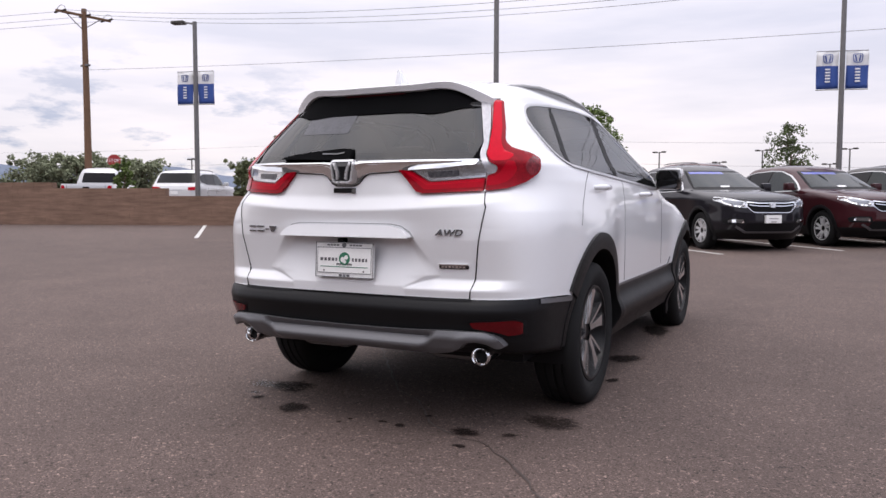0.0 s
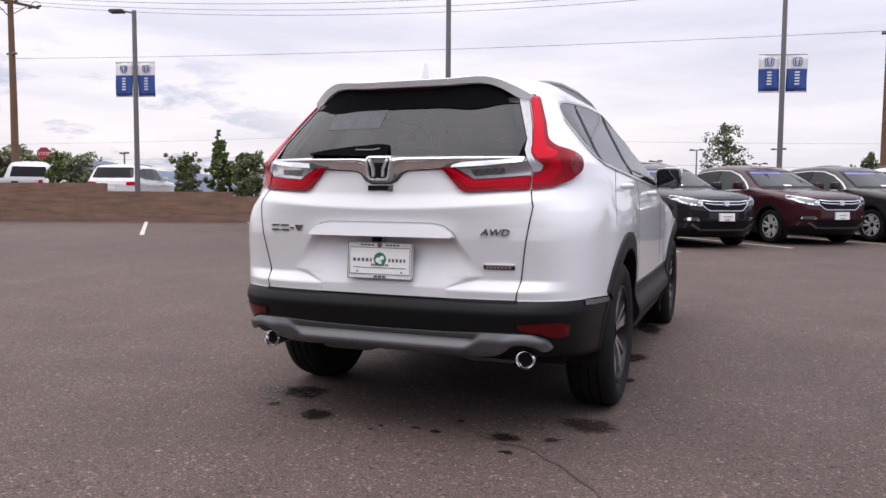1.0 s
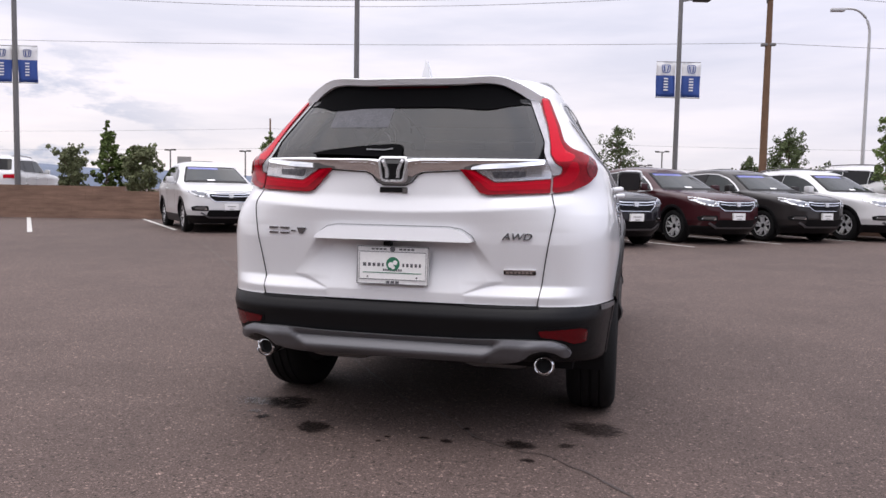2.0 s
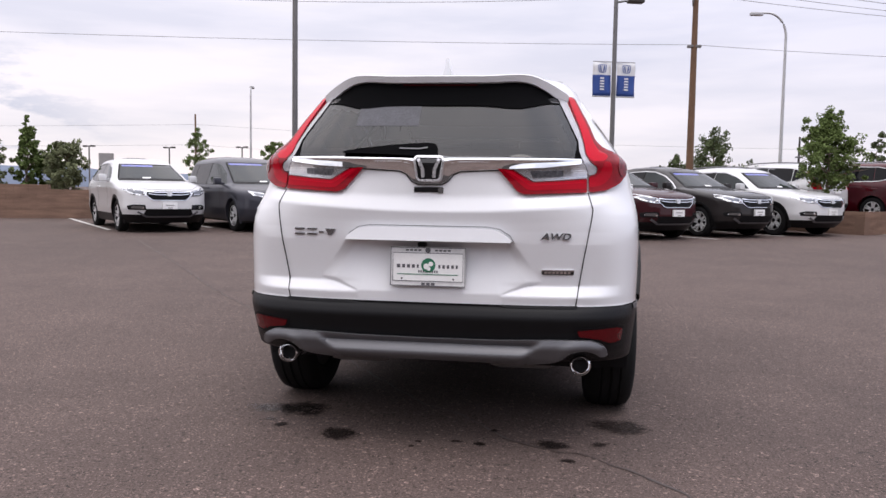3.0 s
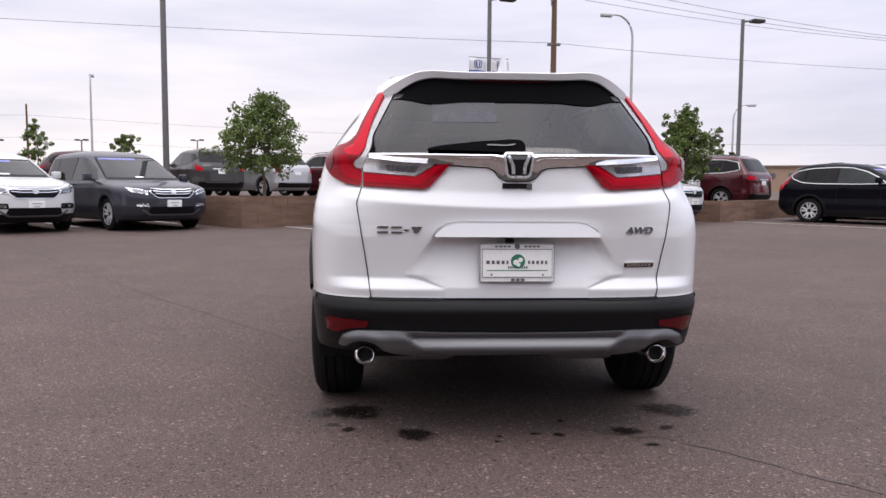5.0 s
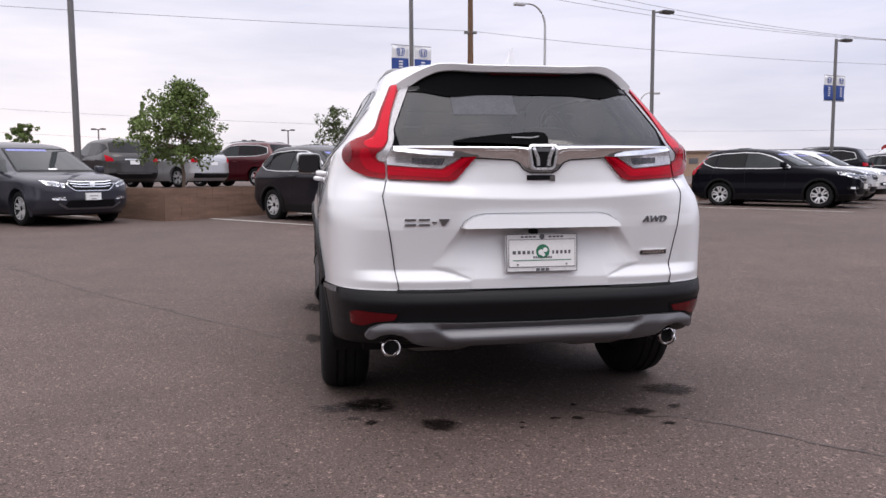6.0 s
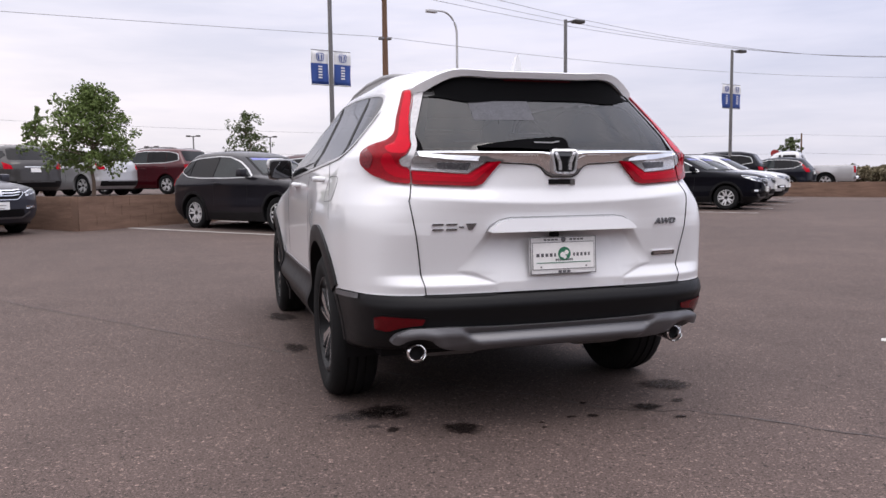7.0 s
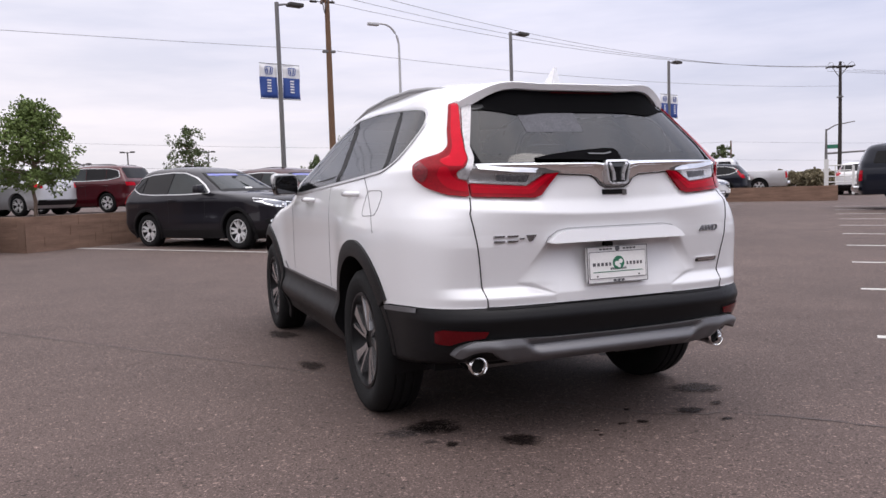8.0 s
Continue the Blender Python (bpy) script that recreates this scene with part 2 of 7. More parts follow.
def asphalt_mat():
    m = bpy.data.materials.new("weathered_asphalt")
    m.use_nodes = True
    nt = m.node_tree
    b = nt.nodes["Principled BSDF"]
    b.inputs["Roughness"].default_value, b.inputs["Specular IOR Level"].default_value = 0.84, 0.34
    tc = nt.nodes.new("ShaderNodeTexCoord")

    def noise_tex(scale, detail, rough=0.5):
        n = nt.nodes.new("ShaderNodeTexNoise")
        n.inputs["Scale"].default_value, n.inputs["Detail"].default_value, n.inputs["Roughness"].default_value = scale, detail, rough
        nt.links.new(tc.outputs["Object"], n.inputs[0])
        return n.outputs[0]

    def ramp(src, lo, hi, a, c):
        r = nt.nodes.new("ShaderNodeMapRange")
        for k, v in (("From Min", lo), ("From Max", hi), ("To Min", a), ("To Max", c)):
            r.inputs[k].default_value = v
        nt.links.new(src, r.inputs[0])
        return r.outputs[0]

    def times(a, c):
        n = nt.nodes.new("ShaderNodeMath")
        n.operation = "MULTIPLY"
        nt.links.new(a, n.inputs[0])
        nt.links.new(c, n.inputs[1])
        return n.outputs[0]

    broad = ramp(noise_tex(0.16, 4), 0.3, 0.7, 0.84, 1.15)
    patch = ramp(noise_tex(1.3, 5, 0.6), 0.3, 0.7, 0.88, 1.12)
    grit = ramp(noise_tex(105, 4, 0.8), 0.3, 0.7, 0.30, 1.70)
    vor = nt.nodes.new("ShaderNodeTexVoronoi")
    vor.inputs["Scale"].default_value = 165
    nt.links.new(tc.outputs["Object"], vor.inputs[0])
    sep = nt.nodes.new("ShaderNodeSeparateColor")
    nt.links.new(vor.outputs["Color"], sep.inputs[0])
    pebble = times(ramp(sep.outputs[0], 0.84, 1.0, 1.0, 2.3), ramp(sep.outputs[1], 0.80, 1.0, 1.0, 0.35))
    stone = nt.nodes.new("ShaderNodeTexVoronoi")
    stone.inputs["Scale"].default_value = 74
    nt.links.new(tc.outputs["Object"], stone.inputs[0])
    tone = nt.nodes.new("ShaderNodeSeparateColor")
    nt.links.new(stone.outputs["Color"], tone.inputs[0])
    pebble = times(pebble, times(ramp(tone.outputs[0], 0.955, 0.965, 1.0, 1.9), ramp(tone.outputs[1], 0.955, 0.965, 1.0, 0.5)))
    value = times(times(broad, patch), times(grit, pebble))
    sc = nt.nodes.new("ShaderNodeVectorMath")
    sc.operation = "SCALE"
    sc.inputs[0].default_value = (0.0905, 0.0640, 0.0558)
    nt.links.new(value, sc.inputs["Scale"])
    nt.links.new(sc.outputs[0], b.inputs["Base Color"])
    bp = nt.nodes.new("ShaderNodeBump")
    bp.inputs["Strength"].default_value, bp.inputs["Distance"].default_value = 0.7, 0.006
    nt.links.new(noise_tex(95, 3, 0.7), bp.inputs["Height"])
    nt.links.new(bp.outputs[0], b.inputs["Normal"])
    return m


ASPHALT = asphalt_mat()


def tinted_glass(name, tint, ior):
    """A thin pane: tinted see-through glass with a clear gloss."""
    m = bpy.data.materials.new(name)
    m.use_nodes = True
    nt = m.node_tree
    nt.nodes.clear()
    out = nt.nodes.new("ShaderNodeOutputMaterial")
    mix = nt.nodes.new("ShaderNodeMixShader")
    see = nt.nodes.new("ShaderNodeBsdfTransparent")
    see.inputs[0].default_value = (*tint, 1)
    gloss = nt.nodes.new("ShaderNodeBsdfGlossy")
    gloss.inputs["Roughness"].default_value = 0.02
    fr = nt.nodes.new("ShaderNodeFresnel")
    fr.inputs["IOR"].default_value = ior
    nt.links.new(fr.outputs[0], mix.inputs[0])
    nt.links.new(see.outputs[0], mix.inputs[1])
    nt.links.new(gloss.outputs[0], mix.inputs[2])
    nt.links.new(mix.outputs[0], out.inputs[0])
    return m


TAILPANE = tinted_glass("tailgate_pane", (0.135, 0.140, 0.19), 1.62)
PRIVACY = tinted_glass("privacy_pane", (0.135, 0.138, 0.185), 1.45)
CLEARPANE = tinted_glass("clear_pane", (0.70, 0.76, 0.75), 1.42)
CABIN = mat("dark_cabin_lining", (0.035, 0.034, 0.034), 0.8, 0, 0.1, 5, spec=0.2)
SEATING = mat("black_seat_leather", (0.022, 0.021, 0.021), 0.5, 0, 0.15, 8, 0.0006, 300)


def stain_mat(name, color, rough, cover):
    """A stain that thins out unevenly towards its rim."""
    m = bpy.data.materials.new(name)
    m.use_nodes = True
    nt = m.node_tree
    b = nt.nodes["Principled BSDF"]
    b.inputs["Base Color"].default_value, b.inputs["Roughness"].default_value = (*color, 1), rough
    b.inputs["Specular IOR Level"].default_value = 0.12
    at_ = nt.nodes.new("ShaderNodeAttribute")
    at_.attribute_name = "fade"
    nz = nt.nodes.new("ShaderNodeTexNoise")
    nz.inputs["Scale"].default_value, nz.inputs["Detail"].default_value, nz.inputs["Roughness"].default_value = 38, 5, 0.7
    tc = nt.nodes.new("ShaderNodeTexCoord")
    nt.links.new(tc.outputs["Object"], nz.inputs[0])
    add = nt.nodes.new("ShaderNodeMath")
    add.operation = "ADD"
    nt.links.new(at_.outputs["Fac"], add.inputs[0])
    nt.links.new(nz.outputs[0], add.inputs[1])
    r = nt.nodes.new("ShaderNodeMapRange")
    for k, v in (("From Min", 0.62), ("From Max", 1.0), ("To Min", 0.0), ("To Max", cover)):
        r.inputs[k].default_value = v
    nt.links.new(add.outputs[0], r.inputs[0])
    grain = nt.nodes.new("ShaderNodeTexNoise")
    grain.inputs["Scale"].default_value, grain.inputs["Detail"].default_value, grain.inputs["Roughness"].default_value = 120, 3, 0.75
    nt.links.new(tc.outputs["Object"], grain.inputs[0])
    g = nt.nodes.new("ShaderNodeMapRange")
    for k, v in (("From Min", 0.30), ("From Max", 0.62), ("To Min", 1.0), ("To Max", 0.74)):
        g.inputs[k].default_value = v
    nt.links.new(grain.outputs[0], g.inputs[0])
    mul = nt.nodes.new("ShaderNodeMath")
    mul.operation = "MULTIPLY"
    nt.links.new(r.outputs[0], mul.inputs[0])
    nt.links.new(g.outputs[0], mul.inputs[1])
    nt.links.new(mul.outputs[0], b.inputs["Alpha"])
    return m


OILY = stain_mat("oil_stain", (0.012, 0.008, 0.007), 0.7, 1.0)
WET = stain_mat("wet_stain", (0.020, 0.014, 0.012), 0.7, 0.85)
DAMP = stain_mat("damp_stain", (0.050, 0.047, 0.048), 0.35, 0.6)
def block_mat():
    """Split-face block: blotches, and pale and dark streaks along the courses."""
    m = mat("split_face_block", (0.205, 0.130, 0.096), 0.95, 0, 0.24, 1.6, 0.006, 45, vary=0.10, spec=0.2)
    nt = m.node_tree
    geo = nt.nodes.new("ShaderNodeNewGeometry")
    mp = nt.nodes.new("ShaderNodeMapping")
    mp.inputs["Scale"].default_value = (0.9, 0.9, 9.0)
    nt.links.new(geo.outputs["Position"], mp.inputs[0])
    nz = nt.nodes.new("ShaderNodeTexNoise")
    nz.inputs["Scale"].default_value, nz.inputs["Detail"].default_value, nz.inputs["Roughness"].default_value = 1.3, 6, 0.7
    nt.links.new(mp.outputs[0], nz.inputs[0])
    r = nt.nodes.new("ShaderNodeMapRange")
    for k, v in (("From Min", .32), ("From Max", .68), ("To Min", .72), ("To Max", 1.30)):
        r.inputs[k].default_value = v
    nt.links.new(nz.outputs[0], r.inputs[0])
    b = nt.nodes["Principled BSDF"]
    old = b.inputs["Base Color"].links[0].from_socket
    sc = nt.nodes.new("ShaderNodeVectorMath")
    sc.operation = "SCALE"
    nt.links.new(old, sc.inputs[0])
    nt.links.new(r.outputs[0], sc.inputs["Scale"])
    nt.links.new(sc.outputs[0], b.inputs["Base Color"])
    return m


BLOCK = block_mat()
MORTAR = mat("block_mortar", (0.19, 0.122, 0.091), 0.95, 0, 0.15, 5, 0.004, 60, spec=0.2)
CAPSTONE = mat("wall_cap_block", (0.175, 0.122, 0.092), 0.95, 0, 0.2, 5, 0.006, 60, vary=0.3, spec=0.2)

# ---------------------------------------------------------------- building tools


def finish(bm, name, material, smooth=None):
    """bmesh -> mesh data, smooth-shaded below the given angle in degrees."""
    bmesh.ops.recalc_face_normals(bm, faces=bm.faces)
    me = bpy.data.meshes.new(name)
    bm.to_mesh(me)
    bm.free()
    if material:
        me.materials.append(material)
    if smooth:
        me.shade_smooth()
        me.set_sharp_from_angle(angle=radians(smooth))
    return me


def part(name, bm, material, parent, label="", smooth=None, m=None):
    me = bm if isinstance(bm, bpy.types.Mesh) else finish(bm, name, material, smooth)
    ob = new(name, me)
    ob.parent = parent
    if m is not None:
        ob.matrix_basis = m
    if label:
        ob["label"] = label
    return ob


def thing(name, label, category, m=None, group="", kind=""):
    ob = new(name)
    if m is not None:
        ob.matrix_basis = m
    return tagged(ob, label, category, group, kind)


def box(bm, x0, x1, y0, y1, z0, z1, m=None, bevel=0.0):
    r = bmesh.ops.create_cube(bm, size=1.0)
    vs = r["verts"]
    for v in vs:
        v.co = Vector((x0 + (v.co.x + .5) * (x1 - x0), y0 + (v.co.y + .5) * (y1 - y0), z0 + (v.co.z + .5) * (z1 - z0)))
    if bevel:
        es = list({e for v in vs for e in v.link_edges})
        out = bmesh.ops.bevel(bm, geom=es, offset=bevel, segments=2, affect="EDGES", profile=0.6)
        vs = list({v for f in out["faces"] for v in f.verts} | {v for v in vs if v.is_valid})
    if m is not None:
        bmesh.ops.transform(bm, matrix=m, verts=[v for v in vs if v.is_valid])
    return vs


def lathe(bm, profile, n=32, axis="x", closed=False):
    """Turn (radius, offset) pairs round an axis."""
    rings = []
    for r, o in profile:
        ring = []
        for k in range(n):
            a = 2 * math.pi * k / n
            c, s = r * math.cos(a), r * math.sin(a)
            co = (o, c, s) if axis == "x" else (c, o, s) if axis == "y" else (c, s, o)
            ring.append(bm.verts.new(co))
        rings.append(ring)
    pairs = list(zip(rings, rings[1:])) + ([(rings[-1], rings[0])] if closed else [])
    for a, b in pairs:
        for k in range(n):
            bm.faces.new((a[k], a[(k + 1) % n], b[(k + 1) % n], b[k]))
    if not closed:
        for ring in (rings[0], rings[-1]):
            bm.faces.new(ring)
    return bm


def tube(bm, pts, radii, n=8, cap=True):
    """A round bar along points, with a radius at each."""
    pts = [Vector(p) for p in pts]
    rings = []
    for i, p in enumerate(pts):
        d = (pts[min(i + 1, len(pts) - 1)] - pts[max(i - 1, 0)]).normalized()
        side = d.cross(Vector((0, 0, 1)) if abs(d.z) < 0.9 else Vector((1, 0, 0))).normalized()
        up = side.cross(d)
        r = radii[i] if isinstance(radii, (list, tuple)) else radii
        rings.append([bm.verts.new(p + r * (math.cos(2 * math.pi * k / n) * side + math.sin(2 * math.pi * k / n) * up)) for k in range(n)])
    for a, b in zip(rings, rings[1:]):
        for k in range(n):
            bm.faces.new((a[k], a[(k + 1) % n], b[(k + 1) % n], b[k]))
    if cap:
        bm.faces.new(rings[0][::-1])
        bm.faces.new(rings[-1])
    return bm


def rounded(pts, r, n=4):
    """A polygon with its corners rounded by up to r."""
    out = []
    k = len(pts)
    for i in range(k):
        p, a, b = Vector(pts[i]), Vector(pts[i - 1]), Vector(pts[(i + 1) % k])
        rr = min(r, (a - p).length * .45, (b - p).length * .45)
        s, e = p + (a - p).normalized() * rr, p + (b - p).normalized() * rr
        for j in range(n + 1):
            t = j / n
            out.append(tuple((1 - t) ** 2 * s + 2 * t * (1 - t) * p + t * t * e))
    return out


def patch(outline, place, lift=0.004, sink=0.012, step=0.05, round_by=0.0, bm=None):
    """A plate with thickness laid on a curved surface: a 2D outline is cut into small cells, and place(a, b, lift) puts each corner in space."""
    if round_by:
        outline = rounded(outline, round_by)
    flat = bmesh.new()
    flat.faces.new([flat.verts.new((a, b, 0)) for a, b in outline])
    for axis in (0, 1):
        lo, hi = min(p[axis] for p in outline), max(p[axis] for p in outline)
        n = max(1, int((hi - lo) / step))
        for k in range(1, n):
            at = lo + (hi - lo) * k / n
            co = (at, 0, 0) if axis == 0 else (0, at, 0)
            no = (1, 0, 0) if axis == 0 else (0, 1, 0)
            bmesh.ops.bisect_plane(flat, geom=flat.verts[:] + flat.edges[:] + flat.faces[:], dist=1e-6, plane_co=co, plane_no=no)
    bmesh.ops.triangulate(flat, faces=[f for f in flat.faces if len(f.verts) > 4])
    bm = bm or bmesh.new()
    top, low = {}, {}
    for v in flat.verts:
        top[v] = bm.verts.new(place(v.co.x, v.co.y, lift))
        low[v] = bm.verts.new(place(v.co.x, v.co.y, -sink))
    for f in flat.faces:
        bm.faces.new([top[v] for v in f.verts])
    for e in flat.edges:
        if len(e.link_faces) == 1:
            a, b = e.verts
            bm.faces.new((top[a], top[b], low[b], low[a]))
    flat.free()
    return bm


def strip(line, width, place, lift=0.002, step=0.04, bm=None):
    """A narrow band along a 2D line laid on a surface."""
    pts = []
    for (a, b), (c, d) in zip(line, line[1:]):
        n = max(1, int(math.hypot(c - a, d - b) / step))
        pts += [(a + (c - a) * k / n, b + (d - b) * k / n) for k in range(n)]
    pts.append(line[-1])
    bm = bm or bmesh.new()
    rows = []
    for i, p in enumerate(pts):
        q, o = pts[min(i + 1, len(pts) - 1)], pts[max(i - 1, 0)]
        d = Vector((q[0] - o[0], q[1] - o[1])).normalized()
        nx, ny = -d.y * width / 2, d.x * width / 2
        rows.append([bm.verts.new(place(p[0] + nx, p[1] + ny, -.004)), bm.verts.new(place(p[0] + nx, p[1] + ny, lift)),
                     bm.verts.new(place(p[0] - nx, p[1] - ny, lift)), bm.verts.new(place(p[0] - nx, p[1] - ny, -.004))])
    for a, b in zip(rows, rows[1:]):
        for k in range(3):
            bm.faces.new((a[k], a[k + 1], b[k + 1], b[k]))
    return bm


def writing(text, size, material, parent, name, m, depth=0.002, shear=0.0, spread=1.0, bold=0.0):
    """Raised letters in the built-in font, as one mesh part; the text lies in the x-z plane of m, centred."""
    cu = bpy.data.curves.new(name, "FONT")
    cu.body, cu.size, cu.align_x, cu.align_y = text, size, "CENTER", "CENTER"
    cu.extrude, cu.shear, cu.space_character, cu.offset = depth, shear, spread, bold
    tmp = bpy.data.objects.new(name, cu)
    scene.collection.objects.link(tmp)
    me = bpy.data.meshes.new_from_object(tmp.evaluated_get(bpy.context.evaluated_depsgraph_get()))
    bpy.data.objects.remove(tmp)
    me.materials.clear()
    me.materials.append(material)
    me.name = name
    ob = new(name, me)
    ob.parent = parent
    ob.matrix_basis = m @ pose(0, 0, 0, 90, 0, 0)
    return ob

# ---------------------------------------------------------------- vehicles


def eased(zk, vk, soft=0.012):
    """A smoothed curve through knots, as a function of height."""
    zs = np.linspace(0.0, 2.2, 1101)
    vs = np.interp(zs, zk, vk)
    n = max(1, int(soft / 0.002))
    ker = np.exp(-0.5 * (np.arange(-3 * n, 3 * n + 1) / n) ** 2)
    pad = np.concatenate([np.full(3 * n, vs[0]), vs, np.full(3 * n, vs[-1])])
    vs = np.convolve(pad, ker / ker.sum(), "valid")
    return lambda z: float(np.interp(z, zs, vs))


class Form:
    """The skin of a vehicle: at each height a rounded plan outline from its tail (y near 0) to its nose."""

    def __init__(self, zk, R, F, W, CR, CF, nr=3.0, nf=2.6, soft=0.012, hubs=(), flare=0.0, dish=None, sill=0.0, R2=None):
        self.R, self.F, self.W = eased(zk, R, soft), eased(zk, F, soft), eased(zk, W, soft * 1.5)
        self.CR, self.CF = eased(zk, CR, 0.05), eased(zk, CF, 0.05)
        self.nr = nr if callable(nr) else (lambda z: nr)
        self.nf, self.hubs, self.flare, self.dish = nf, hubs, flare, dish
        self.sill = sill
        self.R2 = eased(zk, R2, soft) if R2 else self.R
        self.zlo, self.zhi = zk[0], zk[-1]

    def half(self, y, z):
        R, F = self.R2(z), self.F(z)
        t = min(1.0, max(0.0, (y - R) / self.CR(z)))
        s = min(1.0, max(0.0, (F - y) / self.CF(z)))
        n = self.nr(z)
        w = self.W(z) * (1 - (1 - t) ** n) ** (1 / n) * (1 - (1 - s) ** self.nf) ** (1 / self.nf)
        for h in self.hubs:
            w += self.flare * math.exp(-((y - h) / 0.42) ** 4) * math.exp(-((z - 0.72) / 0.27) ** 4)
        if self.sill and y > 1.2:
            w += self.sill * math.exp(-((z - .40) / .075) ** 2) * min(1.0, (y - 1.2) / .2) * min(1.0, max(0.0, (3.3 - y) / .2))
        return w

    def rear(self, x, z):
        f = min(0.9999, abs(x) / max(1e-4, self.W(z)))
        n = self.nr(z)
        k = min(1.0, max(0.0, (f - .74) / .18))
        k = k * k * (3 - 2 * k)
        y = self.R(z) * (1 - k) + self.R2(z) * k + self.CR(z) * (1 - (1 - f ** n) ** (1 / n))
        return y + (self.dish(x, z) * (1 - k) if self.dish else 0.0)

    def front(self, x, z):
        f = min(0.9999, abs(x) / max(1e-4, self.W(z)))
        return self.F(z) - self.CF(z) * (1 - (1 - f ** self.nf) ** (1 / self.nf))

    def on_rear(self, x, z, lift):
        return (x, self.rear(x, z) - lift, z)

    def on_front(self, x, z, lift):
        return (x, self.front(x, z) + lift, z)

    def on_right(self, y, z, lift):
        return (self.half(y, z) + lift, y, z)

    def on_left(self, y, z, lift):
        return (-self.half(y, z) - lift, y, z)

    def shell(self, rows, nrear=24, nside=60, nfront=14, edge=None, arch=0.0, hubz=0.34, floor=False, lid=True):
        """The skin over the given heights. edge(y): a height that the lowest row is bent to; arch: radius left open round each hub."""
        bm = bmesh.new()
        rings = []
        for i, z in enumerate(rows):
            k = i / max(1, len(rows) - 1)
            W = self.W(z)
            pts = []

            def bent(y):
                return z if edge is None else z + (1 - k if edge[0] == "low" else k) * (edge[1](y) - (rows[0] if edge[0] == "low" else rows[-1]))

            for j in range(nrear):
                x = 0.93 * W * j / nrear
                zz = bent(self.rear(x, z))
                x2 = 0.93 * self.W(zz) * j / nrear
                pts.append((x2, self.rear(x2, zz), zz))
            ya, yb = self.rear(0.93 * W, z), self.front(0.93 * W, z)
            for j in range(nside + 1):
                q = j / nside
                q = 0.5 - 0.5 * math.cos(math.pi * q) if yb - ya > 1.5 else q
                q = 0.55 * q + 0.45 * j / nside
                y = ya + (yb - ya) * q
                zz = bent(y)
                pts.append((self.half(y, zz), y, zz))
            for j in range(nfront - 1, -1, -1):
                x = 0.93 * W * j / nfront
                zz = bent(self.front(x, z))
                x2 = 0.93 * self.W(zz) * j / nfront
                pts.append((x2, self.front(x2, zz), zz))
            loop = pts + [(-x, y, zz) for x, y, zz in pts[-2:0:-1]]
            rings.append([bm.verts.new(p) for p in loop])
        for a, b in zip(rings, rings[1:]):
            n = len(a)
            for k in range(n):
                bm.faces.new((a[k], a[(k + 1) % n], b[(k + 1) % n], b[k]))
        if lid:
            bm.faces.new(rings[-1])
        if floor:
            bm.faces.new(rings[0][::-1])
        if arch:
            dead = [f for f in bm.faces if len(f.verts) == 4 and abs(f.calc_center_median().x) > 0.5 and
                    any(math.hypot(f.calc_center_median().y - h, f.calc_center_median().z - hubz) < arch for h in self.hubs)]
            bmesh.ops.delete(bm, geom=dead, context="FACES")
        return bm


def clip(poly, y0, y1, lean=0.0, zref=1.2):
    """The part of a (y, z) outline between two leaning upright lines."""
    def cut(pts, at, keep_above):
        out = []
        side = [(p[0] - lean * (p[1] - zref) - at) * (1 if keep_above else -1) for p in pts]
        for i, p in enumerate(pts):
            q, a, b = pts[(i + 1) % len(pts)], side[i], side[(i + 1) % len(pts)]
            if a >= 0:
                out.append(p)
            if a * b < 0:
                t = a / (a - b)
                out.append((p[0] + (q[0] - p[0]) * t, p[1] + (q[1] - p[1]) * t))
        return out
    return cut(cut(poly, y0, True), y1, False)


def inset(poly, d):
    """An outline moved inwards by d."""
    n = len(poly)
    turn = 1 if sum(poly[i][0] * poly[(i + 1) % n][1] - poly[(i + 1) % n][0] * poly[i][1] for i in range(n)) > 0 else -1
    out = []
    for i in range(n):
        p, a, b = Vector(poly[i]), Vector(poly[i - 1]), Vector(poly[(i + 1) % n])
        e, f = (p - a).normalized(), (b - p).normalized()
        q = (Vector((-e.y, e.x)) + Vector((-f.y, f.x))) * turn
        q = q / max(.3, q.length_squared / 2)
        out.append(tuple(p + q * d))
    return out


def inside(p, poly):
    odd = False
    for i in range(len(poly)):
        (a, b), (c, d) = poly[i], poly[i - 1]
        if (b > p[1]) != (d > p[1]) and p[0] < (c - a) * (p[1] - b) / (d - b) + a:
            odd = not odd
    return odd


def cut_openings(bm, rear, side, front):
    """Open a vehicle's skin where its panes sit: outlines over (x, z) behind and in front, (y, z) at the sides."""
    dead = []
    bm.normal_update()
    for f in bm.faces:
        c = f.calc_center_median()
        if c.z > 1.08 and ((c.y < .75 and inside((c.x, c.z), rear)) or (c.y > 2.0 and abs(f.normal.y) > .25 and inside((c.x, c.z), front)) or (abs(f.normal.x) > .35 and inside((c.y, c.z), side))):
            dead.append(f)
    bmesh.ops.delete(bm, geom=dead, context="FACES")
    return bm


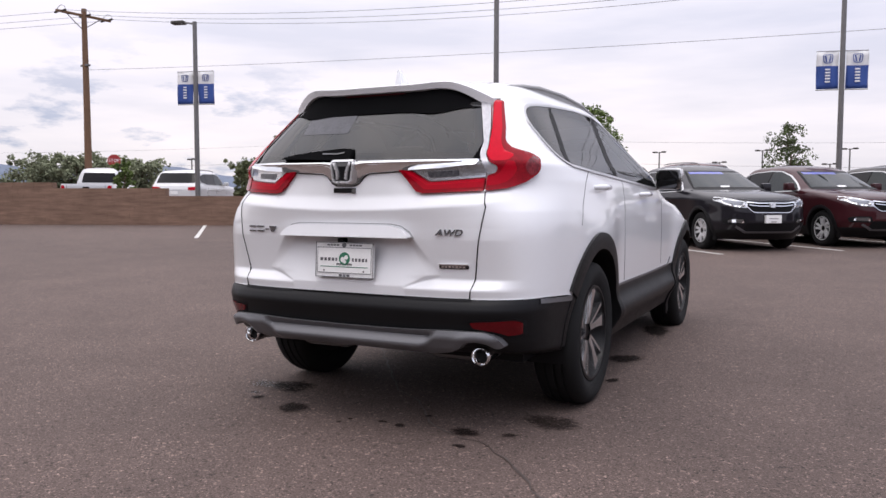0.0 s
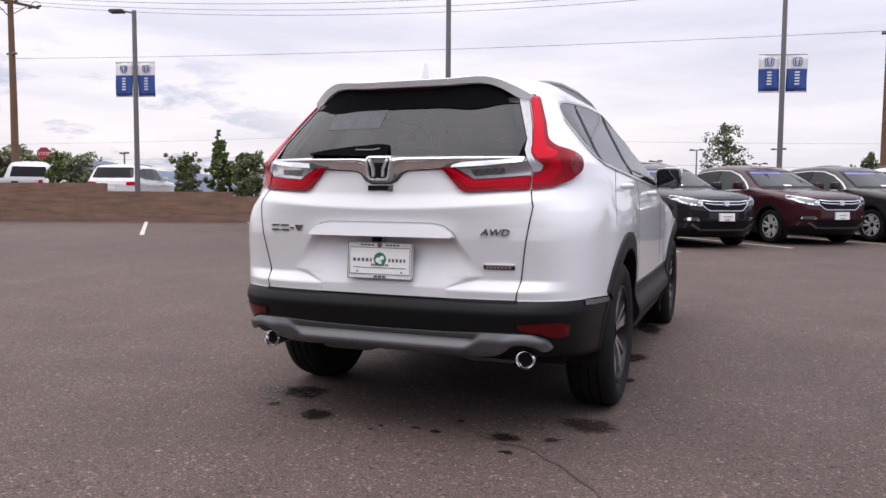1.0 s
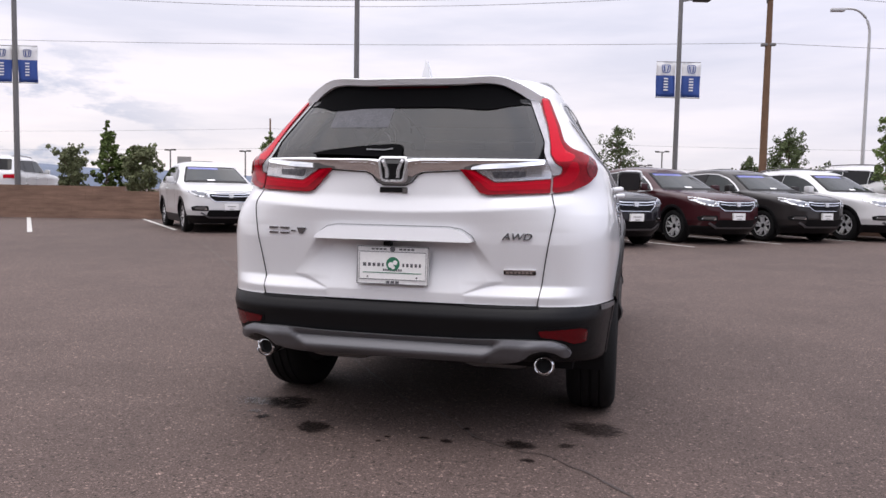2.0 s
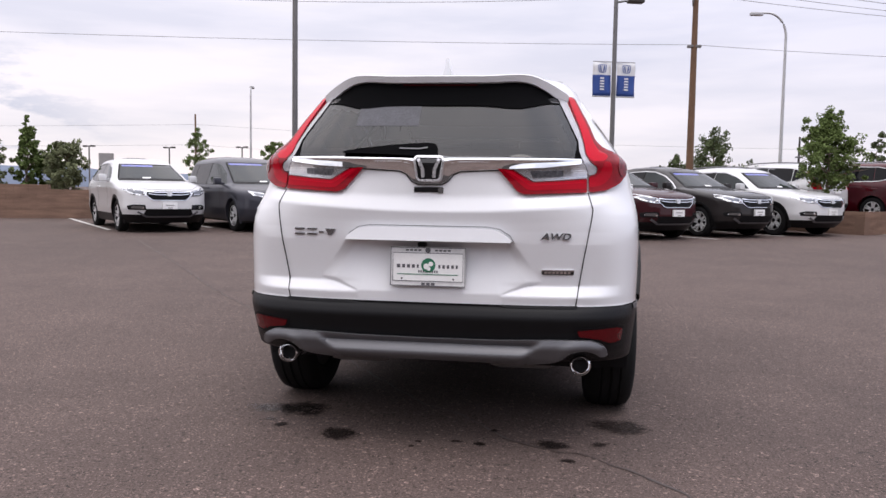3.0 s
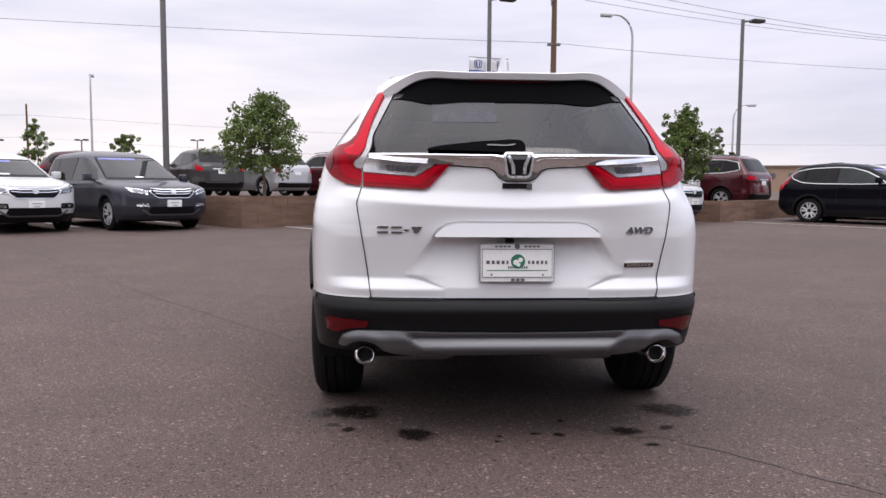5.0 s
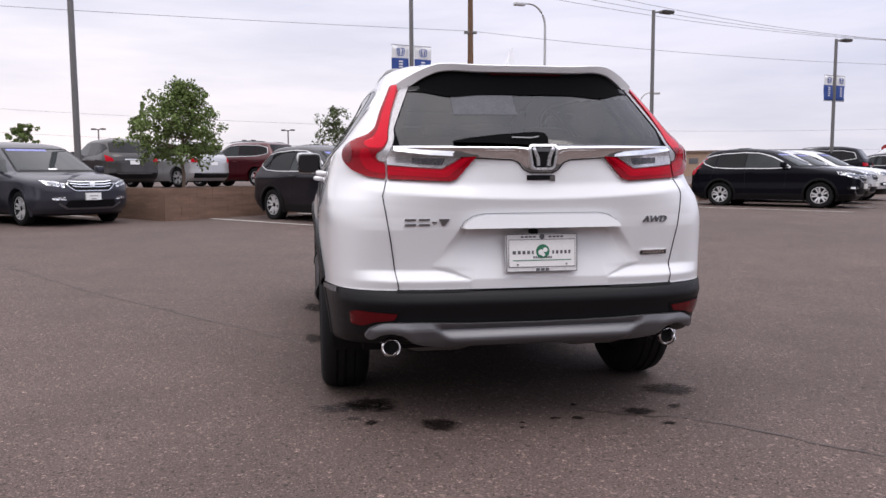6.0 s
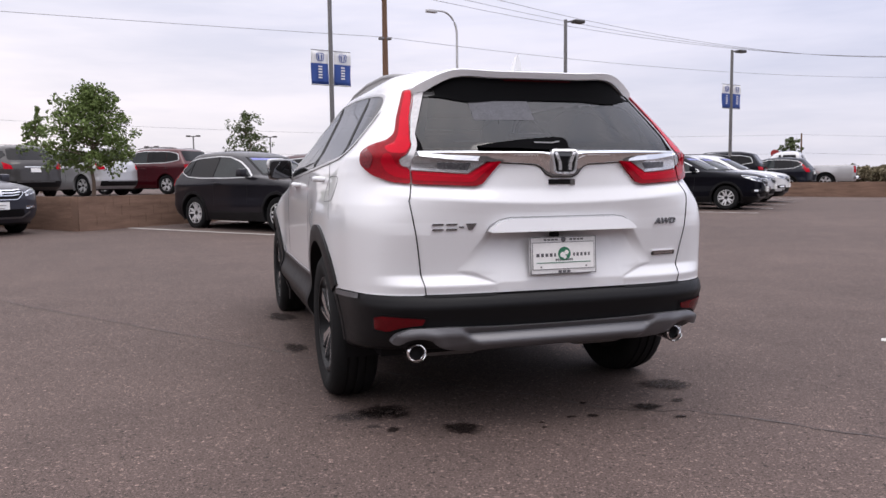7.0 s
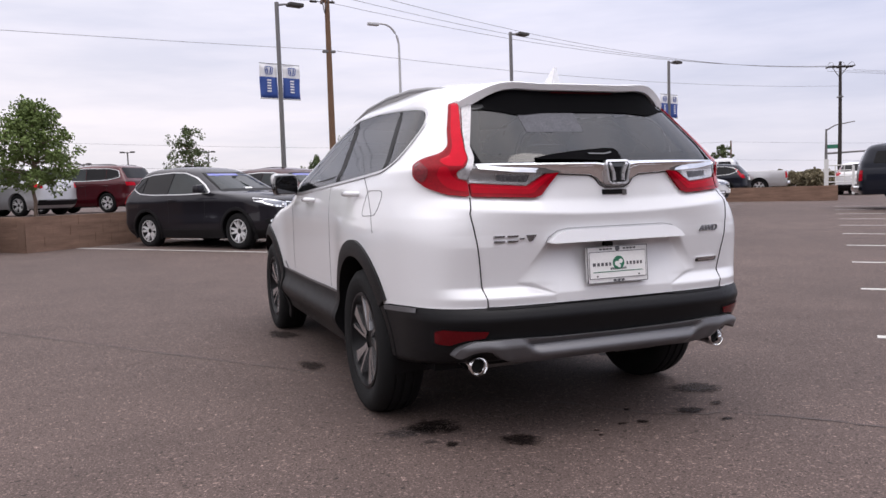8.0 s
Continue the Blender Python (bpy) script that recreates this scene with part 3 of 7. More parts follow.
def arch_band(form, side, hub, hubz, r0, r1, a0, a1, lift, n=40):
    """A wheel-arch lip: a bent band with thickness."""
    bm = bmesh.new()
    rows = []
    for k in range(n + 1):
        a = radians(a0 + (a1 - a0) * k / n)
        row = []
        for r, up in ((r1, -0.01), (r1, lift), ((r0 + r1) / 2, lift + .004), (r0, lift), (r0, -0.09)):
            y, z = hub + r * math.cos(a), hubz + r * math.sin(a)
            row.append(bm.verts.new((side * (form.half(y, max(z, 0.24)) + up), y, z)))
        rows.append(row)
    for a, b in zip(rows, rows[1:]):
        for k in range(4):
            bm.faces.new((a[k], a[k + 1], b[k + 1], b[k]))
    return bm


def liner(hub, hubz, r, side, depth=0.42, x=0.9):
    """The dark inside of a wheel well."""
    bm = bmesh.new()
    rows = []
    for k in range(21):
        a = radians(-12 + 204 * k / 20)
        y, z = hub + r * math.cos(a), hubz + r * math.sin(a)
        rows.append([bm.verts.new((side * (x - 0.03), y, z)), bm.verts.new((side * (x - depth), y, z))])
    for a, b in zip(rows, rows[1:]):
        bm.faces.new((a[0], a[1], b[1], b[0]))
    bm.faces.new([r[1] for r in rows])
    return bm


def tyre_mesh(r, w, rim):
    bm = bmesh.new()
    h = w / 2
    prof = [(rim - .012, -h * .72), (rim + .012, -h * .86), (rim + (r - rim) * .5, -h), (r - .035, -h * .95), (r - .010, -h * .80),
            (r - .001, -h * .55), (r, -h * .42), (r - .007, -h * .40), (r - .007, -h * .34), (r, -h * .32), (r, -h * .06), (r - .007, -h * .05),
            (r - .007, h * .05), (r, h * .06), (r, h * .32), (r - .007, h * .34), (r - .007, h * .40), (r, h * .42), (r - .001, h * .55),
            (r - .010, h * .80), (r - .035, h * .95), (rim + (r - rim) * .5, h), (rim + .012, h * .86), (rim - .012, h * .72)]
    lathe(bm, prof, 48, closed=True)
    return finish(bm, "tyre", RUBBER, 40)


def rim_mesh(rim, w, material):
    """Dish, lip and hub of a wheel, facing +x."""
    bm = bmesh.new()
    h = w / 2
    lathe(bm, [(rim - .004, -h * .7), (rim - .004, h * .80), (rim - .020, h * .83), (rim - .026, h * .6), (rim - .05, h * .20), (.09, h * .12), (.075, h * .45), (.04, h * .52)], 40)
    return finish(bm, "wheel", material, 35)


def spoke_mesh(rim, w, material, split, twist=0.0, wide=0.05):
    """One spoke, reaching from the hub up along +z; split: a forked pair."""
    bm = bmesh.new()
    h = w / 2
    legs = [(-1, split), (1, split)] if split else [(0, 0)]
    for s, sp in legs:
        pts = []
        for r, half, off in ((.045, wide * .55, s * .014), (rim * .55, wide * .42, s * (sp * .55) + twist * .4), (rim - .014, wide * .5, s * sp + twist)):
            pts.append((r, half if not split else half * .62, off))
        front, back = [], []
        for i, (r, half, off) in enumerate(pts):
            x = h * (0.56 if i == 0 else 0.72 if i == 1 else 0.78)
            front.append([bm.verts.new((x, off - half, r)), bm.verts.new((x, off + half, r))])
            back.append([bm.verts.new((x - .035, off - half - .004, r)), bm.verts.new((x - .035, off + half + .004, r))])
        for i in range(2):
            bm.faces.new((front[i][0], front[i][1], front[i + 1][1], front[i + 1][0]))
            bm.faces.new((front[i][0], front[i + 1][0], back[i + 1][0], back[i][0]))
            bm.faces.new((front[i][1], back[i][1], back[i + 1][1], front[i + 1][1]))
    return finish(bm, "spoke", material, 30)


def star_spoke(rim, w, material):
    """A swept spoke: one broad machined leg and one thin one that meet the rim apart, over a dark pocket."""
    bm = bmesh.new()
    h = w / 2
    for legs in ([(.046, .015, .004), (.10, .017, .016), (.17, .026, .040), (rim - .004, .044, .066)], [(.046, .009, -.016), (.10, .007, -.026), (.17, .007, -.038), (rim - .004, .011, -.050)]):
        rows = []
        for i, (r, half, off) in enumerate(legs):
            x = h * (.60, .68, .74, .79)[i]
            rows.append([bm.verts.new((x - .035, off - half - .004, r)), bm.verts.new((x, off - half, r)), bm.verts.new((x, off + half, r)), bm.verts.new((x - .035, off + half + .004, r))])
        for a, b in zip(rows, rows[1:]):
            for k in range(3):
                bm.faces.new((a[k], a[k + 1], b[k + 1], b[k]))
    return finish(bm, "spoke", material, 30)


def wheel_set(r, rim, w, rim_material, spoke_material, n, split, twist=0.0, wide=0.05, star=False):
    spoke = star_spoke(rim, w, spoke_material) if star else spoke_mesh(rim, w, spoke_material, split, twist, wide)
    lip = bmesh.new()
    lathe(lip, [(rim - .002, w * .36), (rim - .002, w * .425), (rim - .014, w * .43), (rim - .020, w * .36)], 40, closed=True)
    return dict(lip=finish(lip, "rim_lip", rim_material if star else spoke_material, 40), tyre=tyre_mesh(r, w, rim), rim=rim_mesh(rim, w, rim_material), spoke=spoke, n=n, r=r)


def add_wheels(car, wheels, hubs, x, label=""):
    for hub in hubs:
        for side in (-1, 1):
            m = pose(side * x, hub, wheels["r"] - .004, 0, 0, 0 if side > 0 else 180)
            wh = part("wheel", wheels["rim"], None, car, label, m=m)
            part("tyre", wheels["tyre"], None, wh, "black rubber tyre")
            part("rim_lip", wheels["lip"], None, wh)
            for k in range(wheels["n"]):
                part("spoke", wheels["spoke"], None, wh, m=pose(0, 0, 0, 360 * k / wheels["n"] + (17 if hub > 2 else 6) * side, 0, 0))


def mirror_mesh(form, side, y, z, reach=0.20, size=1.0):
    bm = bmesh.new()
    x0 = form.half(y, z) - .01
    box(bm, x0 + .05, x0 + .05 + reach, y - .06, y + .10, z + .0, z + .155 * size, bevel=.035)
    box(bm, x0 - .04, x0 + .09, y - .03, y + .05, z - .005, z + .05, bevel=.012)
    if side < 0:
        bmesh.ops.scale(bm, vec=(-1, 1, 1), verts=bm.verts)
    return bm


def handle_mesh(form, side, y, z):
    bm = bmesh.new()
    x = form.half(y, z)
    pts = [(x - .005, y - .11, z), (x + .03, y - .085, z + .002), (x + .036, y, z + .004), (x + .03, y + .085, z + .002), (x - .005, y + .11, z)]
    tube(bm, [(side * a, b, c) for a, b, c in pts], [.012, .015, .016, .015, .012], 8)
    return bm


def suv_form(L, Wd, H, hood=0.975, cowl=1.22, rake=0.85, rear_rake=0.36, belt=1.10, top=0.73, hubs=(0.98, 3.60), rear_corner=0.5, nr=3.0, nf=2.6):
    a = Wd / 2
    zk = [.20, .34, .50, .68, hood - .12, hood - .05, hood, hood + .07, belt, H - .15, H - .08, H - .04, H - .012, H]
    back = L - cowl - rake
    F = [L - .22, L - .06, L, L - .005, L - .03, L - .07, L - .20, L - .58, L - cowl, back, back - .22, back - .5, back - .85, back - 1.1]
    R = [.25, .07, 0, .01, .02, .03, .05, .07, .12, .12 + rear_rake, .22 + rear_rake, .5 + rear_rake, .85 + rear_rake, 1.1 + rear_rake]
    W = [a * f for f in (.92, .965, .985, .975, .988, 1.0, .992, .975, .945, top, top - .07, top - .19, top - .38, top - .55)]
    CR = [.5] * 7 + [rear_corner] * 7
    CF = [.72] * 5 + [.8, .9, .95, .7, .5, .5, .5, .5, .5]
    return Form(zk, R, F, W, CR, CF, nr, nf, hubs=hubs, flare=0.018)


STYLES = {}


def style(name, L, Wd, H, form, window, splits, wheels, arch=True, clad=True, chrome_line=True, rows=None, grille="wing", rail=False, plate_front=True, hubx=0.77, cowl=1.22, rake=0.85, belt=1.10):
    """Meshes of one model of car, shared by every car of that kind."""
    hubs, hz = form.hubs, wheels["r"]
    ps = []

    def add(nm, bm, material, label="", smooth=40):
        ps.append((nm, finish(bm, nm, None if material == "PAINT" else material, smooth), material, label))

    low = 0.38 if clad else 0.24
    zs = [low + (H - low) * k / 46 for k in range(47)]
    add("body", form.shell(zs, 16, 56, 16, arch=hz + .075, hubz=hz), "PAINT", smooth=50)
    add("underbody", form.shell([.20 + (low - .20) * k / 5 for k in range(6)], 16, 56, 16, arch=hz + .075, hubz=hz, floor=True, lid=False), CLAD if clad else BLACK)
    for hub in hubs:
        for s in (-1, 1):
            if arch:
                add("arch_trim", arch_band(form, s, hub, hz, hz + .045, hz + .105, -22, 202, .010, 24), CLAD if clad else "PAINT")
            add("wheel_liner", liner(hub, hz, hz + .065, s), BLACK)
    for s, place in ((1, form.on_right), (-1, form.on_left)):
        edges = [-9] + list(splits) + [9]
        for y0, y1 in zip(edges, edges[1:]):
            pane = clip(window, y0 + .012, y1 - .012, lean=.12 if y0 > 2 else .05)
            if len(pane) > 2:
                add("side_window", patch(pane, place, .010, .01, .06, .03), SCREEN if y0 > 1.5 else GLASS)
        if chrome_line:
            loop = rounded(window, .05, 5)
            add("window_trim", strip(loop + loop[:1], .018, place, .013, .08), BRIGHTTRIM)
        ymid = splits[-1] if splits else 2.0
        for yy in (ymid + .16, ymid - .86):
            if yy > .8:
                add("door_handle", handle_mesh(form, s, yy, 0.955), "PAINT")
        for line in ([(ymid, .5), (ymid + .02, 1.08)], [(ymid + 1.05, .55), (ymid + 1.10, .95)], [(ymid - .95, .78), (ymid - .82, 1.08)]):
            add("door_seam", strip(line, .006, place, .0015, .04), GAP)
        add("door_mirror", mirror_mesh(form, s, L - cowl - .62, belt - .02, .17), "PAINT")
    zt = H - .17
    wt, wb = form.W(zt) * .84, form.W(belt + .03) * .86
    add("windscreen", patch([(-wb, belt + .03), (wb, belt + .03), (wt, zt), (-wt, zt)], form.on_front, .012, .01, .06, .05), SCREEN)
    rim = inset([(-wb, belt + .03), (wb, belt + .03), (wt, zt), (-wt, zt)], .008)
    add("windscreen_border", strip(rim + rim[:1], .028, form.on_front, .0135, .06), BLACK)
    add("visor_strip", patch([(-wt * .2, zt - .060), (wt * .95, zt - .060), (wt * .95, zt - .018), (-wt * .2, zt - .018)], form.on_front, .016, .002, .06), BLUEFILM)
    add("tailgate_glass", patch([(-wb * .96, belt + .06), (wb * .96, belt + .06), (wt * 1.02, zt + .02), (-wt * 1.02, zt + .02)], form.on_rear, .010, .01, .06, .05), GLASS)
    add("window_paper", patch([(.06, belt + .052), (.24, belt + .050), (.235, belt + .078), (.065, belt + .080)], form.on_front, .0145, .001, .06), PLATEW, "white paper behind the windscreen")
    add("cowl_strip", strip([(-wb, belt + .015), (wb, belt + .015)], .035, form.on_front, .013), BLACK)
    bm = strip([(-.45, belt + .03), (.1, belt + .045)], .02, form.on_front, .016)
    strip([(.12, belt + .03), (.58, belt + .04)], .02, form.on_front, .016, bm=bm)
    add("wiper", bm, BLACK)
    a = Wd / 2
    # nose
    gz = .80
    for s in (-1, 1):
        if grille == "slots":
            lampo = [(s * .50, .83), (s * .82, .85), (s * .84, .92), (s * .50, .94)]
        elif grille == "van":
            lampo = [(s * .52, .74), (s * .80, .80), (s * .86, .90), (s * .66, .87), (s * .50, .82)]
        else:
            lampo = [(s * .45, .765), (s * .70, .79), (s * .875, .90), (s * .83, .965), (s * .64, .92), (s * .44, .86)]
        add("headlamp", patch(lampo, form.on_front, .012, .02, .05, .02), HEADLENS)
        cx, cz = sum(p[0] for p in lampo) / len(lampo), sum(p[1] for p in lampo) / len(lampo)
        add("lamp_bowl", patch([(cx + (a_ - cx) * .62, cz + (b_ - cz) * .5) for a_, b_ in lampo], form.on_front, .016, .02, .04, .02), DARKMIRROR)
        if grille == "wing":
            add("lamp_arm", patch([(s * .72, 1.10), (s * .78, 1.10), (s * .68, 1.40), (s * .63, 1.40)], form.on_rear, .012, .02, .05), REDMID)
            add("side_lamp", patch([(.14, .95), (.30, .97), (.28, 1.04), (.20, 1.10), (.14, 1.10)], form.on_right if s > 0 else form.on_left, .012, .02, .04), REDMID)
        if grille == "wing":
            add("fog_surround", patch([(s * .46, .475), (s * .78, .480), (s * .80, .56), (s * .70, .590), (s * .48, .585)], form.on_front, .006, .02, .05, .02), BLACK)
        add("fog_lamp", patch([(s * .50, .50), (s * .74, .51), (s * .72, .56), (s * .52, .565)], form.on_front, .012, .02, .05, .015), CHROME if grille == "wing" else HEADLENS)
        add("tail_lamp", patch([(s * a * .70, .90), (s * a * .93, .90), (s * a * .92, 1.12), (s * a * .80, 1.05), (s * a * .72, 1.0)] if grille not in ("van", "slots") else
            [(s * a * .56, .95), (s * a * .92, .95), (s * a * .92, 1.09), (s * a * .56, 1.07)], form.on_rear, .014, .02, .05, .02), REDLENS)
    zh = min(.99, belt - .08)
    add("bonnet_seam", strip([(-.70, zh), (-.55, .935), (-.36, .905), (.36, .905), (.55, .935), (.70, zh)], .007, form.on_front, .002, .04), SEAM)
    if grille == "slots":
        for k in range(7):
            x = -.42 + k * .14
            add("grille_slot", patch([(x - .045, .72), (x + .045, .72), (x + .045, .90), (x - .045, .90)], form.on_front, .010, .02, .05, .02), CHROME if k % 2 else BLACK)
    else:
        add("grille", patch([(-.33, .685), (.33, .685), (.46, .80), (.43, .870), (-.43, .870), (-.46, .80)], form.on_front, .004, .03, .05, .03), BLACK)
        for z, hw in ((.852, .46), (.80, .42)) if grille != "van" else ((.86, .44), (.81, .42), (.76, .38)):
            add("grille_bar", strip([(-hw, z + .02), (-hw * .6, z), (hw * .6, z), (hw, z + .02)], .017, form.on_front, .022), CHROME)
        for z in (.715, .740, .765):
            add("grille_slat", strip([(-.36 + (.765 - z), z), (.36 - (.765 - z), z)], .008, form.on_front, .010), CLAD)
        add("grille_frame", strip(rounded([(-.50, .825), (-.345, .685), (.345, .685), (.50, .825)], .05, 4), .012, form.on_front, .018), CHROME)
        bm = bmesh.new()
        patch([(-.058, .865), (.058, .865), (.044, .770), (-.044, .770)], form.on_front, .034, .0, .1, .02, bm)
        add("nose_badge", bm, BADGE)
    add("lower_grille", patch([(-.52, .36), (.52, .36), (.46, .50), (-.46, .50)], form.on_front, .006, .03, .05, .03), BLACK)
    add("skid_trim", strip([(-.62, .44), (-.45, .335), (.45, .335), (.62, .44)], .035, form.on_front, .016), SATIN)
    if plate_front:
        add("number_plate", patch([(-.150, .500), (.150, .500), (.150, .640), (-.150, .640)], form.on_front, .045, .01, .2), PLATEW)
        for z0, hw in ((.572, .085), (.516, .05)):
            add("plate_bar", patch([(-hw, z0), (hw, z0), (hw, z0 + .016), (-hw, z0 + .016)], form.on_front, .048, .001, .2), SIGNBACK)
    add("rear_cladding", patch([(-a * .84, .34), (a * .84, .34), (a * .86, .52), (-a * .86, .52)], form.on_rear, .012, .02, .06, .03), CLAD)
    add("rear_bumper_strip", strip([(-a * .62, .50), (a * .62, .50)], .03, form.on_rear, .02), SATIN)
    add("rear_handle_strip", strip([(-.32, .965), (.32, .965)], .035, form.on_rear, .018), BRIGHTTRIM)
    add("rear_plate", patch([(-.15, .80), (.15, .80), (.15, .93), (-.15, .93)], form.on_rear, .02, .01, .2), PLATEW)
    if rail:
        for s in (-1, 1):
            x = a * .58
            pts = [(s * x, y, H - .055 + .05 * math.sin(math.pi * k / 8) ** .5) for k, y in ((k, .75 + k * .22) for k in range(9))]
            add("roof_rail", tube(bmesh.new(), pts, .017, 8), SATIN)
    STYLES[name] = (ps, wheels, hubs, hubx)
    return ps


def park(kind, paint, m, name, label, category="car", group="parked cars", skip=()):
    ps, wheels, hubs, hubx = STYLES[kind]
    car = thing(name, label, category, m, group)
    for nm, me, material, lab in ps:
        if nm in skip:
            continue
        if not me.materials:
            me.materials.append(WHITE)
        ob = part(nm, me, None, car, lab)
        if material == "PAINT":
            ob.material_slots[0].link = "OBJECT"
            ob.material_slots[0].material = paint
    add_wheels(car, wheels, hubs, hubx)
    return car


# the lot's own axes: u runs the way the parked cars face, v along their row
UX, UY, VX, VY = 0.669, -0.743, 0.743, 0.669
HEADING = -138.0


def ground_z(x, y):
    """The paving rises gently away from the start."""
    t = max(0.0, min(y, 70.0) - 2.0)
    return 0.012 * (t - 3.0 * (1 - math.exp(-t / 3.0)) * 0.3)


def lot(u, v):
    return u * UX + v * VX, u * UY + v * VY


def at(u, v, turn=0.0, z=None, back=0.0):
    """A pose in the lot: facing along u, turned by some degrees."""
    x, y = lot(u, v)
    return pose(x, y, ground_z(x, y) if z is None else z, 0, 0, HEADING + turn) @ pose(0, -back, 0)

# ---------------------------------------------------------------- ground, walls


def build_ground():
    bm = bmesh.new()
    xs = [-4000, -1500, -600, -200, -100, -60, -40] + [-30 + 2 * k for k in range(36)] + [50, 70, 100, 200, 600, 1500, 4000]
    ys = [-4000, -1500, -600, -200, -80, -30, -15, -8] + [-4 + k for k in range(45)] + [44, 50, 60, 70, 100, 200, 600, 1500, 4000]
    grid = [[bm.verts.new((x, y, ground_z(x, y))) for x in xs] for y in ys]
    for a, b in zip(grid, grid[1:]):
        for k in range(len(xs) - 1):
            bm.faces.new((a[k], a[k + 1], b[k + 1], b[k]))
    ob = new("ground", finish(bm, "ground", ASPHALT, 60))
    tagged(ob, "weathered brown-grey asphalt parking lot paving", "ground", kind="structure")


build_ground()
TERRACE_Z, FAR_Z = 0.68, 0.40


def build_terrace():
    """The upper lot behind the retaining walls."""
    bm = bmesh.new()
    for z, ring in ((TERRACE_Z, [(-200, 6.6), (-13.2, 6.6), (-13.2, 17.6), (-15.5, 17.6), (-15.5, 19.2), (-200, 19.2)]), (FAR_Z, [(-15.5, 17.6), (-7.4, 17.6), (-7.4, 31.5), (1.2, 31.5), (1.2, 150), (-200, 150), (-200, 19.2), (-15.5, 19.2)])):
        top = [bm.verts.new((*lot(u, v), z)) for u, v in ring]
        low = [bm.verts.new((*lot(u, v), -0.3)) for u, v in ring]
        bm.faces.new(top)
        for k in range(len(ring)):
            j = (k + 1) % len(ring)
            bm.faces.new((top[k], top[j], low[j], low[k]))
    ob = new("terrace", finish(bm, "terrace", ASPHALT))
    tagged(ob, "raised asphalt terrace of the upper parking lot", "terrace", kind="structure")


build_terrace()


def build_street_bank():
    """The lower ground beyond the long wall."""
    bm = bmesh.new()
    ring = [(-200, -70), (-55.3, -70), (-19.1, 6.62), (-200, 6.62)]
    top = [bm.verts.new((*lot(u, v), STREET_Z)) for u, v in ring]
    low = [bm.verts.new((*lot(u, v), -0.3)) for u, v in ring]
    bm.faces.new(top)
    for k in range(4):
        j = (k + 1) % 4
        bm.faces.new((top[k], top[j], low[j], low[k]))
    ob = new("street_bank", finish(bm, "street_bank", ASPHALT))
    tagged(ob, "asphalt street level beyond the long retaining wall", "road", kind="structure")


STREET_Z = 0.38
build_street_bank()


def wall_run(name, a, b, tops, label):
    """A retaining wall of split-face blocks from a to b (lot axes); tops: (fraction along, top height) steps."""
    (x0, y0), (x1, y1) = lot(*a), lot(*b)
    length = math.hypot(x1 - x0, y1 - y0)
    turn = math.atan2(y1 - y0, x1 - x0)
    m = Matrix.Translation((x0, y0, 0)) @ Matrix.Rotation(turn, 4, "Z")
    bm = bmesh.new()
    steps = list(tops) + [(1.0, tops[-1][1])]
    for (f0, h), (f1, _) in zip(steps, steps[1:]):
        if f1 > f0:
            box(bm, f0 * length, f1 * length, 0.010, 0.24, -0.2, h - .005)
    ob = new(name, finish(bm, name, MORTAR))
    ob.matrix_basis = m
    tagged(ob, label, "wall", kind="structure")
    return ob, length, steps


def lay_blocks(run, singles):
    """Courses of blocks on the face of a wall."""
    ob, length, steps = run
    h, w = 0.2, 0.4
    meshes = []
    for k in range(6):
        rnd = random.Random(k)
        bm = bmesh.new()
        front = [[bm.verts.new((i * w / 3, -.0005 - .002 * rnd.random() if 0 < i < 3 and 0 < j < 2 else .0, j * (h - .004) / 2)) for i in range(4)] for j in range(3)]
        for r in front:
            for v in r:
                v.co.x *= (w - .004) / w
        for p, q in zip(front, front[1:]):
            for i in range(3):
                bm.faces.new((p[i], p[i + 1], q[i + 1], q[i]))
        rim = front[0] + [r[3] for r in front[1:]] + front[2][2::-1] + [front[1][0]]
        back = [bm.verts.new((v.co.x, .03, v.co.z)) for v in rim]
        for i in range(len(rim)):
            bm.faces.new((rim[i], rim[(i + 1) % len(rim)], back[(i + 1) % len(rim)], back[i]))
        meshes.append(finish(bm, "block", BLOCK))
    joined = bmesh.new()
    rnd = random.Random(5)
    for (f0, top), (f1, _) in zip(steps, steps[1:]):
        course = 0
        z = top - h
        while z > -.15:
            off = (course % 2) * w / 2
            s = f0 * length - off
            while s < f1 * length - .05:
                if s > -w / 2 - .01:
                    s0, s1 = max(s, f0 * length), min(s + w, f1 * length)
                    me = meshes[rnd.randrange(6)]
                    push = rnd.uniform(-.004, .004)
                    if singles:
                        blk = new("block", me)
                        blk.parent = ob
                        blk.matrix_basis = pose(s0, push, z) @ Matrix.Diagonal(((s1 - s0) / w, 1, 1, 1))
                    else:
                        tmp = bmesh.new()
                        tmp.from_mesh(me)
                        bmesh.ops.transform(tmp, matrix=pose(s0, push, z) @ Matrix.Diagonal(((s1 - s0) / w, 1, 1, 1)), verts=tmp.verts)
                        t2 = bpy.data.meshes.new("t")
                        tmp.to_mesh(t2)
                        tmp.free()
                        joined.from_mesh(t2)
                        bpy.data.meshes.remove(t2)
                s += w
            z -= h
            course += 1
    if not singles:
        st = new("blockwork", finish(joined, "blockwork", BLOCK))
        st.parent = ob
        tagged(st, kind="stuff")


